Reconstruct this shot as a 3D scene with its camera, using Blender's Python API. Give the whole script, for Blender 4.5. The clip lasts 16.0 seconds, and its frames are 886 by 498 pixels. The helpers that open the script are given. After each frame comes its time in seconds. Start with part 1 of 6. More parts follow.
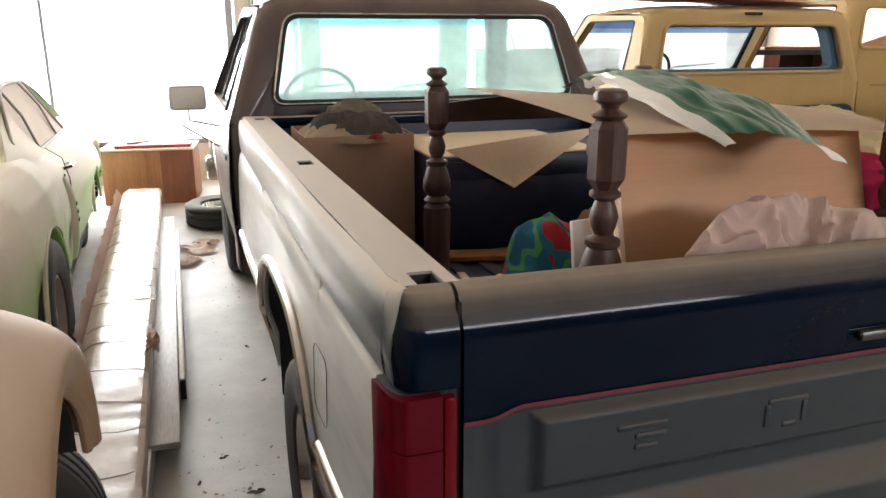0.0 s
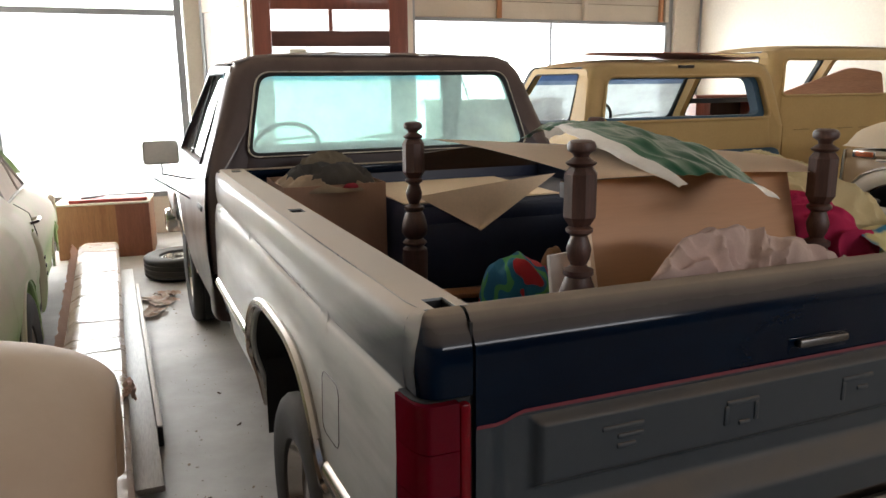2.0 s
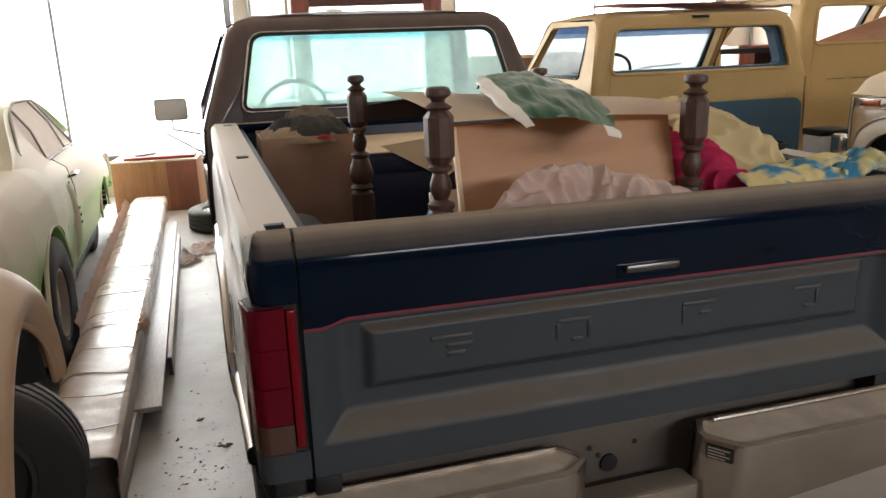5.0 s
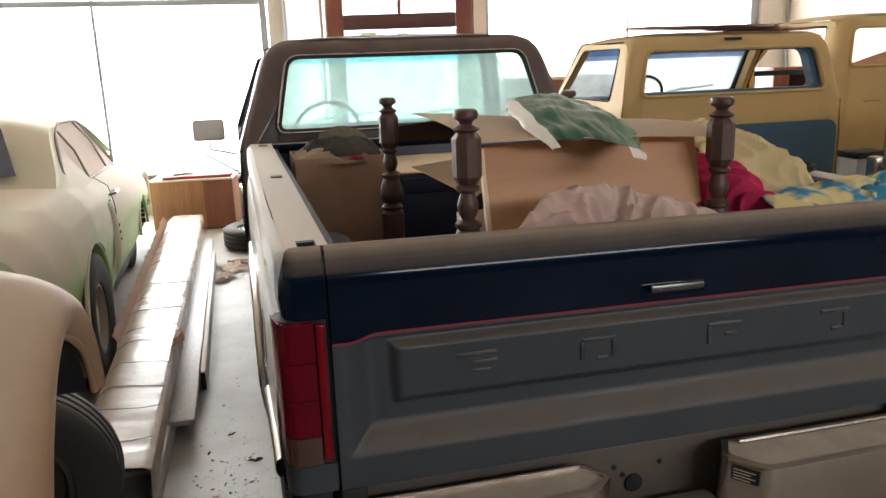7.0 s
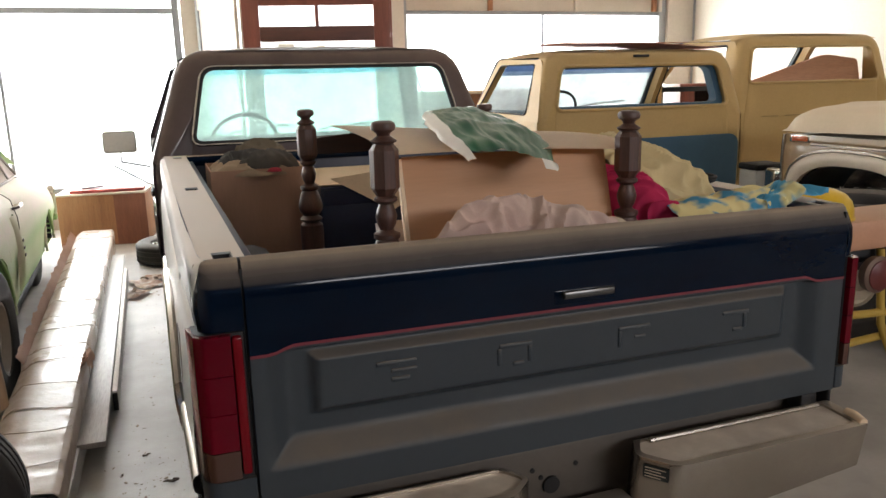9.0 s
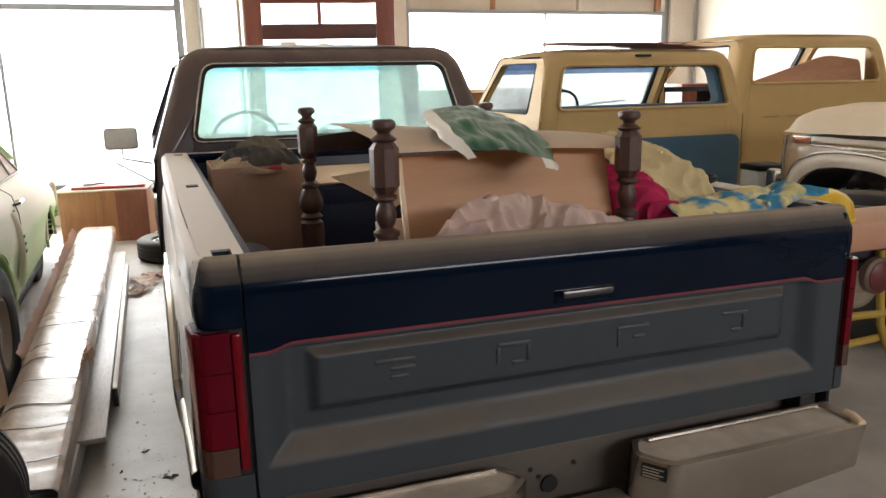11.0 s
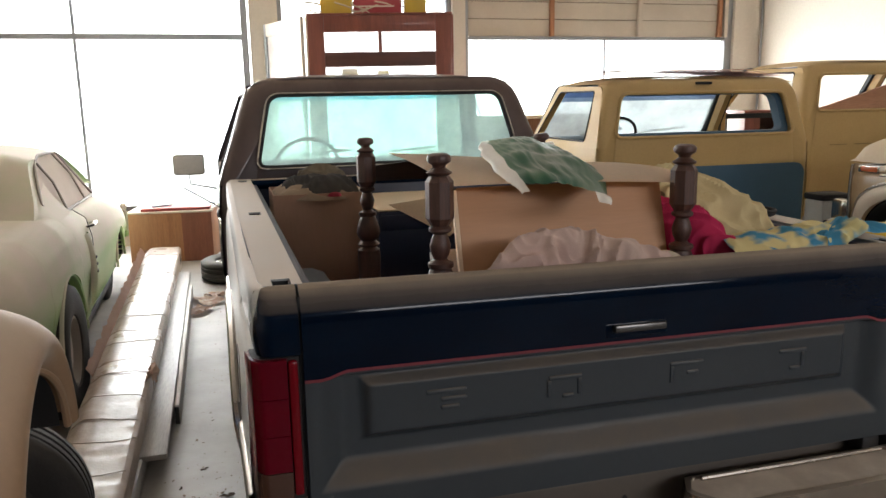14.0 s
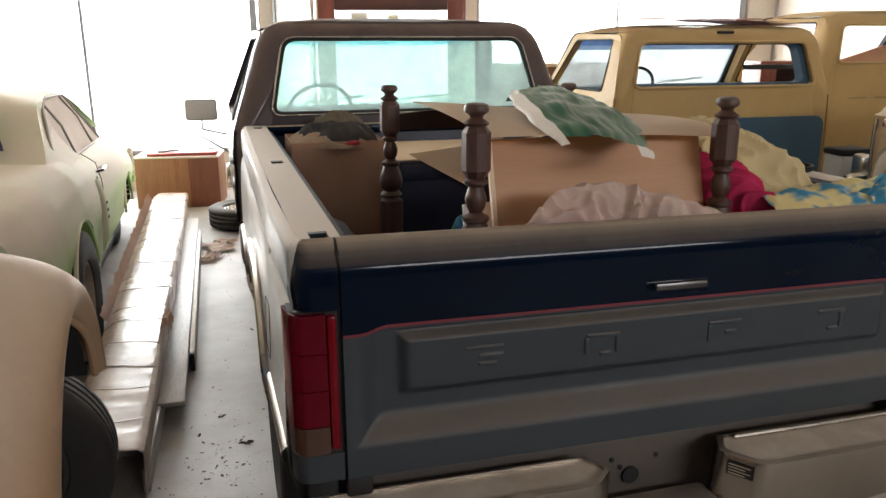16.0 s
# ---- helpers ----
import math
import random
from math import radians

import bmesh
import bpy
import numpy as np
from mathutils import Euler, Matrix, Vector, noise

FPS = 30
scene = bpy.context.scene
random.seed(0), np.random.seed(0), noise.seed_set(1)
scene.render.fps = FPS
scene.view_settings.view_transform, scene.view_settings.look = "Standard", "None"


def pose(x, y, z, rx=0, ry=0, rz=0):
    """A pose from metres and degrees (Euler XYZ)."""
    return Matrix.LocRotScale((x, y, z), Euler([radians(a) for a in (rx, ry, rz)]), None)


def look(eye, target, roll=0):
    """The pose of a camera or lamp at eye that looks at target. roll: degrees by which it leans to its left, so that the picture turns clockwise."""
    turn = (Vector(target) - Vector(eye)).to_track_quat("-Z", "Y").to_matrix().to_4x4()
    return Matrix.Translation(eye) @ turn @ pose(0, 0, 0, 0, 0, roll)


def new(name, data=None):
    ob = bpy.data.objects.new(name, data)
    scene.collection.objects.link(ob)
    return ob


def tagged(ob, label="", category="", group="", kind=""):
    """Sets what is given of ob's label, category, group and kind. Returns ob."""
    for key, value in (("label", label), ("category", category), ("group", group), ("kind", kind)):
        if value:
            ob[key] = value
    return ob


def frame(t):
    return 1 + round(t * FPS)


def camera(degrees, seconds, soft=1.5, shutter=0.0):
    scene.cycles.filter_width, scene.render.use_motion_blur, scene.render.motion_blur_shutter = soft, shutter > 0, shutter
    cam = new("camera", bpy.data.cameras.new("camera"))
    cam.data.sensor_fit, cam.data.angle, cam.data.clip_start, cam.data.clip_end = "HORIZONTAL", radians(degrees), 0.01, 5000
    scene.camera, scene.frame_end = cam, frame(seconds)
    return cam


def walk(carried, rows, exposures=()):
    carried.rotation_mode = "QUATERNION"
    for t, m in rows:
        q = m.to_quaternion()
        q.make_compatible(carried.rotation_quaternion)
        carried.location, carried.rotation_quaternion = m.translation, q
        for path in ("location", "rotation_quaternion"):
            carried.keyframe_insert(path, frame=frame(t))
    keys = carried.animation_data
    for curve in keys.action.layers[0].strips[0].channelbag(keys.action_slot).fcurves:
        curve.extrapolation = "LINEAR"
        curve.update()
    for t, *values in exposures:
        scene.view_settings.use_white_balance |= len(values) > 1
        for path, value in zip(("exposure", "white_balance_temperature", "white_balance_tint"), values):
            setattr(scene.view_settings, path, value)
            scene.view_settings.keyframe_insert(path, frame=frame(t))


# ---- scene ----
cam = camera(60.6, 16.0)
PATH = [
    (0, (-1.133, -0.963, 1.639), (-0.544, 0.868, 1.09), 0.0),
    (0.5, (-1.196, -1.087, 1.659), (-0.631, 0.764, 1.152), -1.1),
    (1, (-1.269, -1.117, 1.676), (-0.623, 0.728, 1.256), -2.3),
    (1.5, (-1.292, -1.105, 1.669), (-0.581, 0.725, 1.287), -1.7),
    (2, (-1.299, -1.114, 1.663), (-0.565, 0.696, 1.235), -0.6),
    (2.5, (-1.285, -1.14, 1.651), (-0.526, 0.647, 1.169), 0.5),
    (3, (-1.226, -1.19, 1.652), (-0.435, 0.579, 1.157), -0.1),
    (3.5, (-1.126, -1.261, 1.649), (-0.319, 0.509, 1.185), -1.4),
    (4, (-0.993, -1.365, 1.657), (-0.235, 0.425, 1.188), -2.4),
    (4.5, (-0.924, -1.456, 1.648), (-0.299, 0.373, 1.136), -2.1),
    (4.7, (-0.915, -1.473, 1.643), (-0.339, 0.368, 1.113), -2.0),
    (6.8, (-0.914, -1.53, 1.648), (-0.467, 0.36, 1.172), -2.0),
    (7, (-0.913, -1.531, 1.648), (-0.46, 0.359, 1.176), -2.0),
    (7.5, (-0.911, -1.538, 1.65), (-0.441, 0.351, 1.191), -1.9),
    (8, (-0.915, -1.541, 1.648), (-0.42, 0.346, 1.205), -1.7),
    (8.5, (-0.914, -1.552, 1.646), (-0.327, 0.308, 1.203), -1.6),
    (8.7, (-0.913, -1.554, 1.646), (-0.262, 0.284, 1.202), -1.4),
    (11, (-0.908, -1.559, 1.646), (-0.259, 0.279, 1.198), -1.0),
    (11.5, (-0.908, -1.56, 1.647), (-0.259, 0.276, 1.189), -1.1),
    (12, (-0.901, -1.564, 1.647), (-0.241, 0.268, 1.191), -1.5),
    (12.5, (-0.898, -1.586, 1.655), (-0.248, 0.26, 1.241), -1.9),
    (13, (-0.92, -1.587, 1.664), (-0.333, 0.29, 1.296), -1.2),
    (13.5, (-0.928, -1.572, 1.673), (-0.416, 0.328, 1.315), -0.6),
    (14, (-0.908, -1.587, 1.675), (-0.396, 0.307, 1.288), -1.0),
    (14.5, (-0.889, -1.598, 1.678), (-0.351, 0.276, 1.233), -1.8),
    (15, (-0.897, -1.562, 1.678), (-0.34, 0.293, 1.18), -2.2),
    (15.5, (-0.946, -1.534, 1.678), (-0.413, 0.321, 1.153), -1.2),
    (16, (-0.981, -1.518, 1.678), (-0.479, 0.347, 1.159), -0.2),
]
LIGHT = [(0.0, 0.38), (0.7, 0.12), (1.5, -0.27), (2.4, -0.16), (3.0, -0.06), (4.5, 0.13), (7.0, 0.13), (8.5, 0.07), (11.0, 0.13), (12.5, 0.10), (13.5, -0.17), (14.5, -0.15), (15.0, -0.07), (16.0, 0.05)]
walk(cam, [(t, look(eye, target, roll)) for t, eye, target, roll in PATH], [(t, stops, 6300, 13) for t, stops in LIGHT])

# ---- world and light ----
world = bpy.data.worlds.new("world")
scene.world = world
world.use_nodes = True
_wn = world.node_tree.nodes
_sky = _wn.new("ShaderNodeTexSky")
_sky.sky_type = "NISHITA"
_sky.sun_disc = False
_sky.sun_elevation, _sky.sun_rotation = radians(48), radians(20)
_bg = _wn["Background"]
_bg.inputs["Strength"].default_value = 0.12
world.node_tree.links.new(_sky.outputs[0], _bg.inputs["Color"])


def opening_lamp(name, x0, x1, y, z0, z1, power, rz):
    """An area lamp just outside an opening, facing into the room: window daylight and the added rear fill."""
    lamp = bpy.data.lights.new(name, "AREA")
    lamp.shape, lamp.size, lamp.size_y = "RECTANGLE", abs(x1 - x0), z1 - z0
    lamp.energy, lamp.color = power, (1.0, 0.982, 0.957)
    ob = new(name, lamp)
    ob.matrix_world = pose((x0 + x1) / 2, y, (z0 + z1) / 2, 90, 0, rz)
    return ob


opening_lamp("daylight_left", -5.6, -0.8, 8.55, 0.5, 3.5, 620, 180)
opening_lamp("daylight_right", 2.1, 5.95, 8.55, 0.1, 2.45, 420, 180)
# added fill through an unseen slot, brightening what faces the camera
opening_lamp("rear_fill", 0.6, 5.0, -6.1, 2.75, 3.45, 160, 0)

# ---- materials ----
def nodes_of(name):
    m = bpy.data.materials.new(name)
    m.use_nodes = True
    return m, m.node_tree.nodes, m.node_tree.links, m.node_tree.nodes["Principled BSDF"]


def noise_node(N, L, scale, detail=4.0, rough=0.55, stretch=(1, 1, 1)):
    co = N.new("ShaderNodeTexCoord")
    mp = N.new("ShaderNodeMapping")
    mp.inputs["Scale"].default_value = stretch
    L.new(co.outputs["Object"], mp.inputs["Vector"])
    n = N.new("ShaderNodeTexNoise")
    n.inputs["Scale"].default_value, n.inputs["Detail"].default_value, n.inputs["Roughness"].default_value = scale, detail, rough
    L.new(mp.outputs[0], n.inputs["Vector"])
    return n.outputs["Fac"]


def ramp(N, L, fac, lo, hi, a=0.0, b=1.0):
    r = N.new("ShaderNodeMapRange")
    r.inputs["From Min"].default_value, r.inputs["From Max"].default_value = lo, hi
    r.inputs["To Min"].default_value, r.inputs["To Max"].default_value = a, b
    L.new(fac, r.inputs["Value"])
    return r.outputs["Result"]


def mixc(N, L, fac, a, b):
    m = N.new("ShaderNodeMix")
    m.data_type = "RGBA"
    for sock, v in ((m.inputs[6], a), (m.inputs[7], b)):
        if isinstance(v, tuple):
            sock.default_value = (*v, 1)
        else:
            L.new(v, sock)
    if isinstance(fac, float):
        m.inputs[0].default_value = fac
    else:
        L.new(fac, m.inputs[0])
    return m.outputs[2]


def times(N, L, a, b):
    m = N.new("ShaderNodeMath")
    m.operation = "MULTIPLY"
    L.new(a, m.inputs[0])
    if isinstance(b, float):
        m.inputs[1].default_value = b
    else:
        L.new(b, m.inputs[1])
    return m.outputs[0]


def surface(name, colour, second=None, rough=0.5, metal=0.0, big=2.0, fine=60.0, bump=0.0, stretch=(1, 1, 1), dust=0.0, dust_colour=(0.45, 0.38, 0.30), coat=0.0, spec=0.5, settle=(0.1, 0.9), least=0.45):
    """A painted, wooden, woven or bare surface: two scales of colour variation, a fine relief, and dust that has settled on what faces up."""
    m, N, L, B = nodes_of(name)
    second = second or tuple(c * 0.78 for c in colour)
    large = noise_node(N, L, big, 5.0, 0.6, stretch)
    small = noise_node(N, L, fine, 3.0, 0.6, stretch)
    c = mixc(N, L, ramp(N, L, large, 0.35, 0.68), colour, second)
    c = mixc(N, L, ramp(N, L, small, 0.3, 0.75, 0.0, 0.35), c, tuple(v * 0.72 for v in colour))
    r = ramp(N, L, large, 0.3, 0.7, rough * 0.85, min(1.0, rough * 1.2))
    if dust:
        g = N.new("ShaderNodeNewGeometry")
        s = N.new("ShaderNodeSeparateXYZ")
        L.new(g.outputs["Normal"], s.inputs[0])
        up = ramp(N, L, s.outputs["Z"], settle[0], settle[1], 0.0, 1.0)
        patch = ramp(N, L, noise_node(N, L, big * 2.3, 6.0, 0.65), 0.25, 0.62, least, 1.0)
        fac = times(N, L, times(N, L, up, patch), float(dust))
        c = mixc(N, L, fac, c, dust_colour)
        rr = N.new("ShaderNodeMix")
        L.new(fac, rr.inputs[0])
        L.new(r, rr.inputs[2])
        rr.inputs[3].default_value = 0.85
        r = rr.outputs[0]
        if coat:
            k = ramp(N, L, fac, 0.0, 0.6, coat, 0.0)
            L.new(k, B.inputs["Coat Weight"])
            B.inputs["Coat Roughness"].default_value = 0.12
    elif coat:
        B.inputs["Coat Weight"].default_value = coat
        B.inputs["Coat Roughness"].default_value = 0.12
    L.new(c, B.inputs["Base Color"])
    L.new(r, B.inputs["Roughness"])
    B.inputs["Metallic"].default_value = metal
    B.inputs["Specular IOR Level"].default_value = spec
    if bump:
        b = N.new("ShaderNodeBump")
        b.inputs["Strength"].default_value, b.inputs["Distance"].default_value = bump, 0.004
        L.new(small, b.inputs["Height"])
        L.new(b.outputs[0], B.inputs["Normal"])
    return m


def wood(name, dark, light, scale=3.0, rough=0.5, axis=2, coat=0.0):
    st = [9.0, 9.0, 9.0]
    st[axis] = 0.7
    m, N, L, B = nodes_of(name)
    grain = noise_node(N, L, scale, 6.0, 0.65, tuple(st))
    pores = noise_node(N, L, scale * 9, 3.0, 0.6, tuple(st))
    c = mixc(N, L, ramp(N, L, grain, 0.3, 0.7), dark, light)
    c = mixc(N, L, ramp(N, L, pores, 0.45, 0.75, 0.0, 0.5), c, tuple(v * 0.6 for v in dark))
    L.new(c, B.inputs["Base Color"])
    L.new(ramp(N, L, grain, 0.2, 0.8, rough * 0.8, min(1, rough * 1.25)), B.inputs["Roughness"])
    B.inputs["Coat Weight"].default_value = coat
    b = N.new("ShaderNodeBump")
    b.inputs["Strength"].default_value, b.inputs["Distance"].default_value = 0.25, 0.002
    L.new(pores, b.inputs["Height"])
    L.new(b.outputs[0], B.inputs["Normal"])
    return m


def glass(name, tint, dust, dust_colour=(0.8, 0.85, 0.8), gloss=0.08):
    """A thin pane: see-through tint, a veil of dust that scatters the light behind it, and a weak mirror."""
    m, N, L, B = nodes_of(name)
    N.remove(B)
    out = N["Material Output"]
    t = N.new("ShaderNodeBsdfTransparent")
    t.inputs[0].default_value = (*tint, 1)
    d = N.new("ShaderNodeBsdfTranslucent")
    d.inputs[0].default_value = (*dust_colour, 1)
    d2 = N.new("ShaderNodeBsdfDiffuse")
    d2.inputs[0].default_value = (*dust_colour, 1)
    dd = N.new("ShaderNodeMixShader")
    dd.inputs[0].default_value = 0.35
    L.new(d.outputs[0], dd.inputs[1])
    L.new(d2.outputs[0], dd.inputs[2])
    mx = N.new("ShaderNodeMixShader")
    L.new(ramp(N, L, noise_node(N, L, 3.0, 5.0, 0.6), 0.3, 0.7, dust * 0.7, dust * 1.25), mx.inputs[0])
    L.new(t.outputs[0], mx.inputs[1])
    L.new(dd.outputs[0], mx.inputs[2])
    g = N.new("ShaderNodeBsdfGlossy")
    g.inputs["Roughness"].default_value = 0.04
    m2 = N.new("ShaderNodeMixShader")
    f = N.new("ShaderNodeLayerWeight")
    f.inputs[0].default_value = 0.35
    L.new(ramp(N, L, f.outputs["Facing"], 0.3, 1.0, gloss * 0.3, gloss * 4.0), m2.inputs[0])
    L.new(mx.outputs[0], m2.inputs[1])
    L.new(g.outputs[0], m2.inputs[2])
    L.new(m2.outputs[0], out.inputs["Surface"])
    return m


def glow(name, colour, strength):
    m, N, L, B = nodes_of(name)
    N.remove(B)
    e = N.new("ShaderNodeEmission")
    e.inputs[0].default_value, e.inputs[1].default_value = (*colour, 1), strength
    L.new(e.outputs[0], N["Material Output"].inputs["Surface"])
    return m


M_NAVY = surface("navy paint", (0.0006, 0.0042, 0.0140), (0.0014, 0.0085, 0.0230), 0.10, big=2.6, stretch=(1, 1, 3.5), dust=0.9, dust_colour=(0.36, 0.29, 0.22), coat=0.02, spec=0.16, settle=(0.34, 0.85), least=0.75)
M_CABTOP = surface("dark maroon paint under dust", (0.034, 0.017, 0.017), (0.046, 0.026, 0.024), 0.36, dust=0.6, dust_colour=(0.30, 0.215, 0.17), coat=0.4, settle=(-0.02, 0.9))
M_SILVER = surface("silver grey metallic paint", (0.43, 0.455, 0.45), (0.37, 0.395, 0.39), 0.30, metal=0.0, dust=0.95, dust_colour=(0.54, 0.465, 0.385), coat=0.4, settle=(0.12, 0.7), big=1.6, least=0.75)


def dusty_sheen_side(name):
    """Navy over slate-grey paint under pale dust; its paling away from the tail paints in window reflections."""
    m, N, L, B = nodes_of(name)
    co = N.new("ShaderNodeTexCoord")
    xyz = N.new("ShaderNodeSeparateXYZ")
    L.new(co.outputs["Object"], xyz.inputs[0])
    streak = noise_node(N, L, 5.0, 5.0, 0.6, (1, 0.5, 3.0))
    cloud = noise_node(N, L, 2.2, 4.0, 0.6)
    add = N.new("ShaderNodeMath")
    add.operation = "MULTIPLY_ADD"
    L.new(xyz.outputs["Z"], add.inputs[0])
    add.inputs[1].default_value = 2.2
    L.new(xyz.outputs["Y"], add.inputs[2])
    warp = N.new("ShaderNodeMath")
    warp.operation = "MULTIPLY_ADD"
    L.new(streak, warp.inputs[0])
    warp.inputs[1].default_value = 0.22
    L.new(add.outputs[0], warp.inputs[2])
    # dark at the tail, paler forward: grazing reflections put into the colour
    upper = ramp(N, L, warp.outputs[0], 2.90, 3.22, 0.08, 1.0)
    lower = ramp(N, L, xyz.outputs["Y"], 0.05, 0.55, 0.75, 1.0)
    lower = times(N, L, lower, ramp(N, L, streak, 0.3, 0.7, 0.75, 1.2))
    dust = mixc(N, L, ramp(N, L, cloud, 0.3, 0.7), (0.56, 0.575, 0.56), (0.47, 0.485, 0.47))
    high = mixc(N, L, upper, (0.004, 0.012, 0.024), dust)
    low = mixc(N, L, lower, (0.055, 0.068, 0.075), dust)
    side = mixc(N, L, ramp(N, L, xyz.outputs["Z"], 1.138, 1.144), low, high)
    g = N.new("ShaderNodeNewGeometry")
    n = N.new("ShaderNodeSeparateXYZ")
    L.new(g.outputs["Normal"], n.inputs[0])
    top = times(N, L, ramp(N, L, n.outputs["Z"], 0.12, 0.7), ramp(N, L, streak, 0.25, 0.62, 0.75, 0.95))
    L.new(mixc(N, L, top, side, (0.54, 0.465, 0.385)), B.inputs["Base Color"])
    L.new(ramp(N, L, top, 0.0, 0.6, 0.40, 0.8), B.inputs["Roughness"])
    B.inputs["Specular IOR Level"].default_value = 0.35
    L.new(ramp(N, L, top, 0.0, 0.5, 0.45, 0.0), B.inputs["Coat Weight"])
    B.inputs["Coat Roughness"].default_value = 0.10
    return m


M_SIDE = dusty_sheen_side("dust and painted sheen over navy and slate")
M_GREY = surface("slate grey paint", (0.034, 0.045, 0.055), (0.029, 0.039, 0.049), 0.38, dust=0.9, dust_colour=(0.125, 0.102, 0.079), coat=0.2, settle=(0.10, 0.50))
M_LINE = surface("dark purple coach line", (0.075, 0.045, 0.05), (0.05, 0.03, 0.035), 0.4)
M_STRIPE = surface("faded red pinstripe", (0.20, 0.03, 0.045), (0.16, 0.025, 0.035), 0.4)
M_BLACK = surface("black trim and gap shade", (0.007, 0.007, 0.008), (0.012, 0.0115, 0.011), 0.6)
M_TYRE = surface("dusty tyre rubber", (0.022, 0.021, 0.020), (0.036, 0.033, 0.030), 0.8, fine=90, bump=0.3, dust=0.15)
M_CHROME = surface("dull chrome", (0.62, 0.60, 0.57), (0.5, 0.47, 0.43), 0.18, metal=1.0, dust=0.35, dust_colour=(0.5, 0.42, 0.33))
M_BUMPER = surface("dusty chrome bumper", (0.50, 0.46, 0.41), (0.38, 0.34, 0.29), 0.22, metal=0.95, dust=0.6, dust_colour=(0.50, 0.43, 0.35), settle=(0.3, 0.9))
M_TREAD = surface("dusty bumper step", (0.76, 0.67, 0.56), (0.58, 0.49, 0.40), 0.42, metal=0.30, big=9, fine=50)
M_PAN = surface("beige grey roll pan", (0.095, 0.078, 0.062), (0.075, 0.062, 0.05), 0.6, dust=0.4, dust_colour=(0.3, 0.25, 0.2))
M_RED = surface("red lens plastic", (0.135, 0.0015, 0.011), (0.09, 0.0015, 0.008), 0.14, coat=0.05, spec=0.16)
M_REDB = surface("bright red reflector", (0.19, 0.003, 0.009), (0.15, 0.003, 0.008), 0.2, coat=0.1, spec=0.2)
M_AMBER = surface("smoked reverse lens", (0.085, 0.035, 0.025), (0.06, 0.027, 0.018), 0.2, coat=0.5)
M_BEDIN = surface("navy bed liner paint", (0.012, 0.020, 0.052), (0.018, 0.027, 0.062), 0.42, dust=0.18, dust_colour=(0.22, 0.19, 0.16))
M_YELLOW = surface("mustard yellow primer paint", (0.50, 0.335, 0.125), (0.45, 0.30, 0.11), 0.55, dust=0.35, dust_colour=(0.55, 0.45, 0.3), bump=0.05)
M_BLUE = surface("blue cab paint", (0.035, 0.10, 0.16), (0.03, 0.085, 0.135), 0.5, dust=0.15)
M_CREAM = surface("tan car paint under dust", (0.40, 0.255, 0.150), (0.34, 0.215, 0.125), 0.36, dust=0.9, dust_colour=(0.62, 0.52, 0.41), coat=0.3, settle=(0.05, 0.85), least=0.7)
M_LIME = surface("lime green paint under dust", (0.34, 0.56, 0.18), (0.28, 0.50, 0.15), 0.4, dust=0.98, dust_colour=(0.62, 0.52, 0.435), coat=0.1, big=1.2, settle=(-0.30, 0.18), least=0.68)
M_TAN = surface("tan two tone paint", (0.37, 0.245, 0.125), (0.31, 0.205, 0.105), 0.35, dust=0.4, coat=0.3)
M_WHITE = surface("cream white paint under dust", (0.66, 0.58, 0.46), (0.58, 0.5, 0.39), 0.4, dust=0.5, dust_colour=(0.58, 0.5, 0.4))
M_PEACH = surface("peach primer paint", (0.55, 0.29, 0.17), (0.48, 0.25, 0.15), 0.6, dust=0.4)
M_CARD = surface("brown corrugated cardboard", (0.47, 0.285, 0.195), (0.41, 0.245, 0.165), 0.85, fine=120, bump=0.1, stretch=(1, 1, 0.15))
M_SHEET = surface("pale hardboard sheet", (0.88, 0.69, 0.48), (0.82, 0.63, 0.43), 0.7, fine=90, bump=0.06)
M_BROWNP = surface("brown panel board", (0.56, 0.295, 0.138), (0.51, 0.265, 0.122), 0.5, big=1.5, fine=40, stretch=(0.3, 1, 4))
M_POST = wood("dark turned walnut", (0.048, 0.022, 0.016), (0.115, 0.055, 0.040), 5.0, 0.45, 2, 0.06)
M_RED_WOOD = wood("red brown cabinet wood", (0.14, 0.032, 0.018), (0.23, 0.062, 0.034), 3.0, 0.45, 2, 0.2)
M_VENEER = wood("orange brown veneer", (0.24, 0.10, 0.04), (0.37, 0.17, 0.075), 2.2, 0.5, 2)
M_PLANK = wood("weathered grey plank", (0.32, 0.295, 0.265), (0.48, 0.44, 0.395), 2.5, 0.42, 1)
M_TAPE = surface("tape covered cardboard", (0.44, 0.33, 0.245), (0.36, 0.265, 0.19), 0.38, big=5, fine=22, bump=0.6, coat=0.25)
M_GLASS = glass("dusty green tinted glass", (0.58, 0.82, 0.76), 0.43, (0.70, 0.90, 0.83))
M_CLEAR = glass("dusty clear glass", (0.93, 0.95, 0.94), 0.22, (0.8, 0.85, 0.8), 0.2)
M_SCREEN = glass("milky dusty windscreen", (0.105, 0.120, 0.121), 0.40, (0.80, 0.90, 0.90))
M_BAND2 = glass("deep blue sunshade band", (0.030, 0.062, 0.15), 0.16, (0.3, 0.45, 0.8))
M_BAND3 = glass("fading blue sunshade band", (0.07, 0.10, 0.14), 0.20, (0.5, 0.65, 0.9))
M_CONCRETE = surface("stained concrete floor", (0.45, 0.42, 0.38), (0.275, 0.25, 0.222), 0.55, big=1.1, fine=45, bump=0.12, spec=0.4)
M_WALL = surface("off white plaster wall", (0.80, 0.75, 0.66), (0.77, 0.715, 0.62), 0.85, big=0.8, fine=30, bump=0.06)
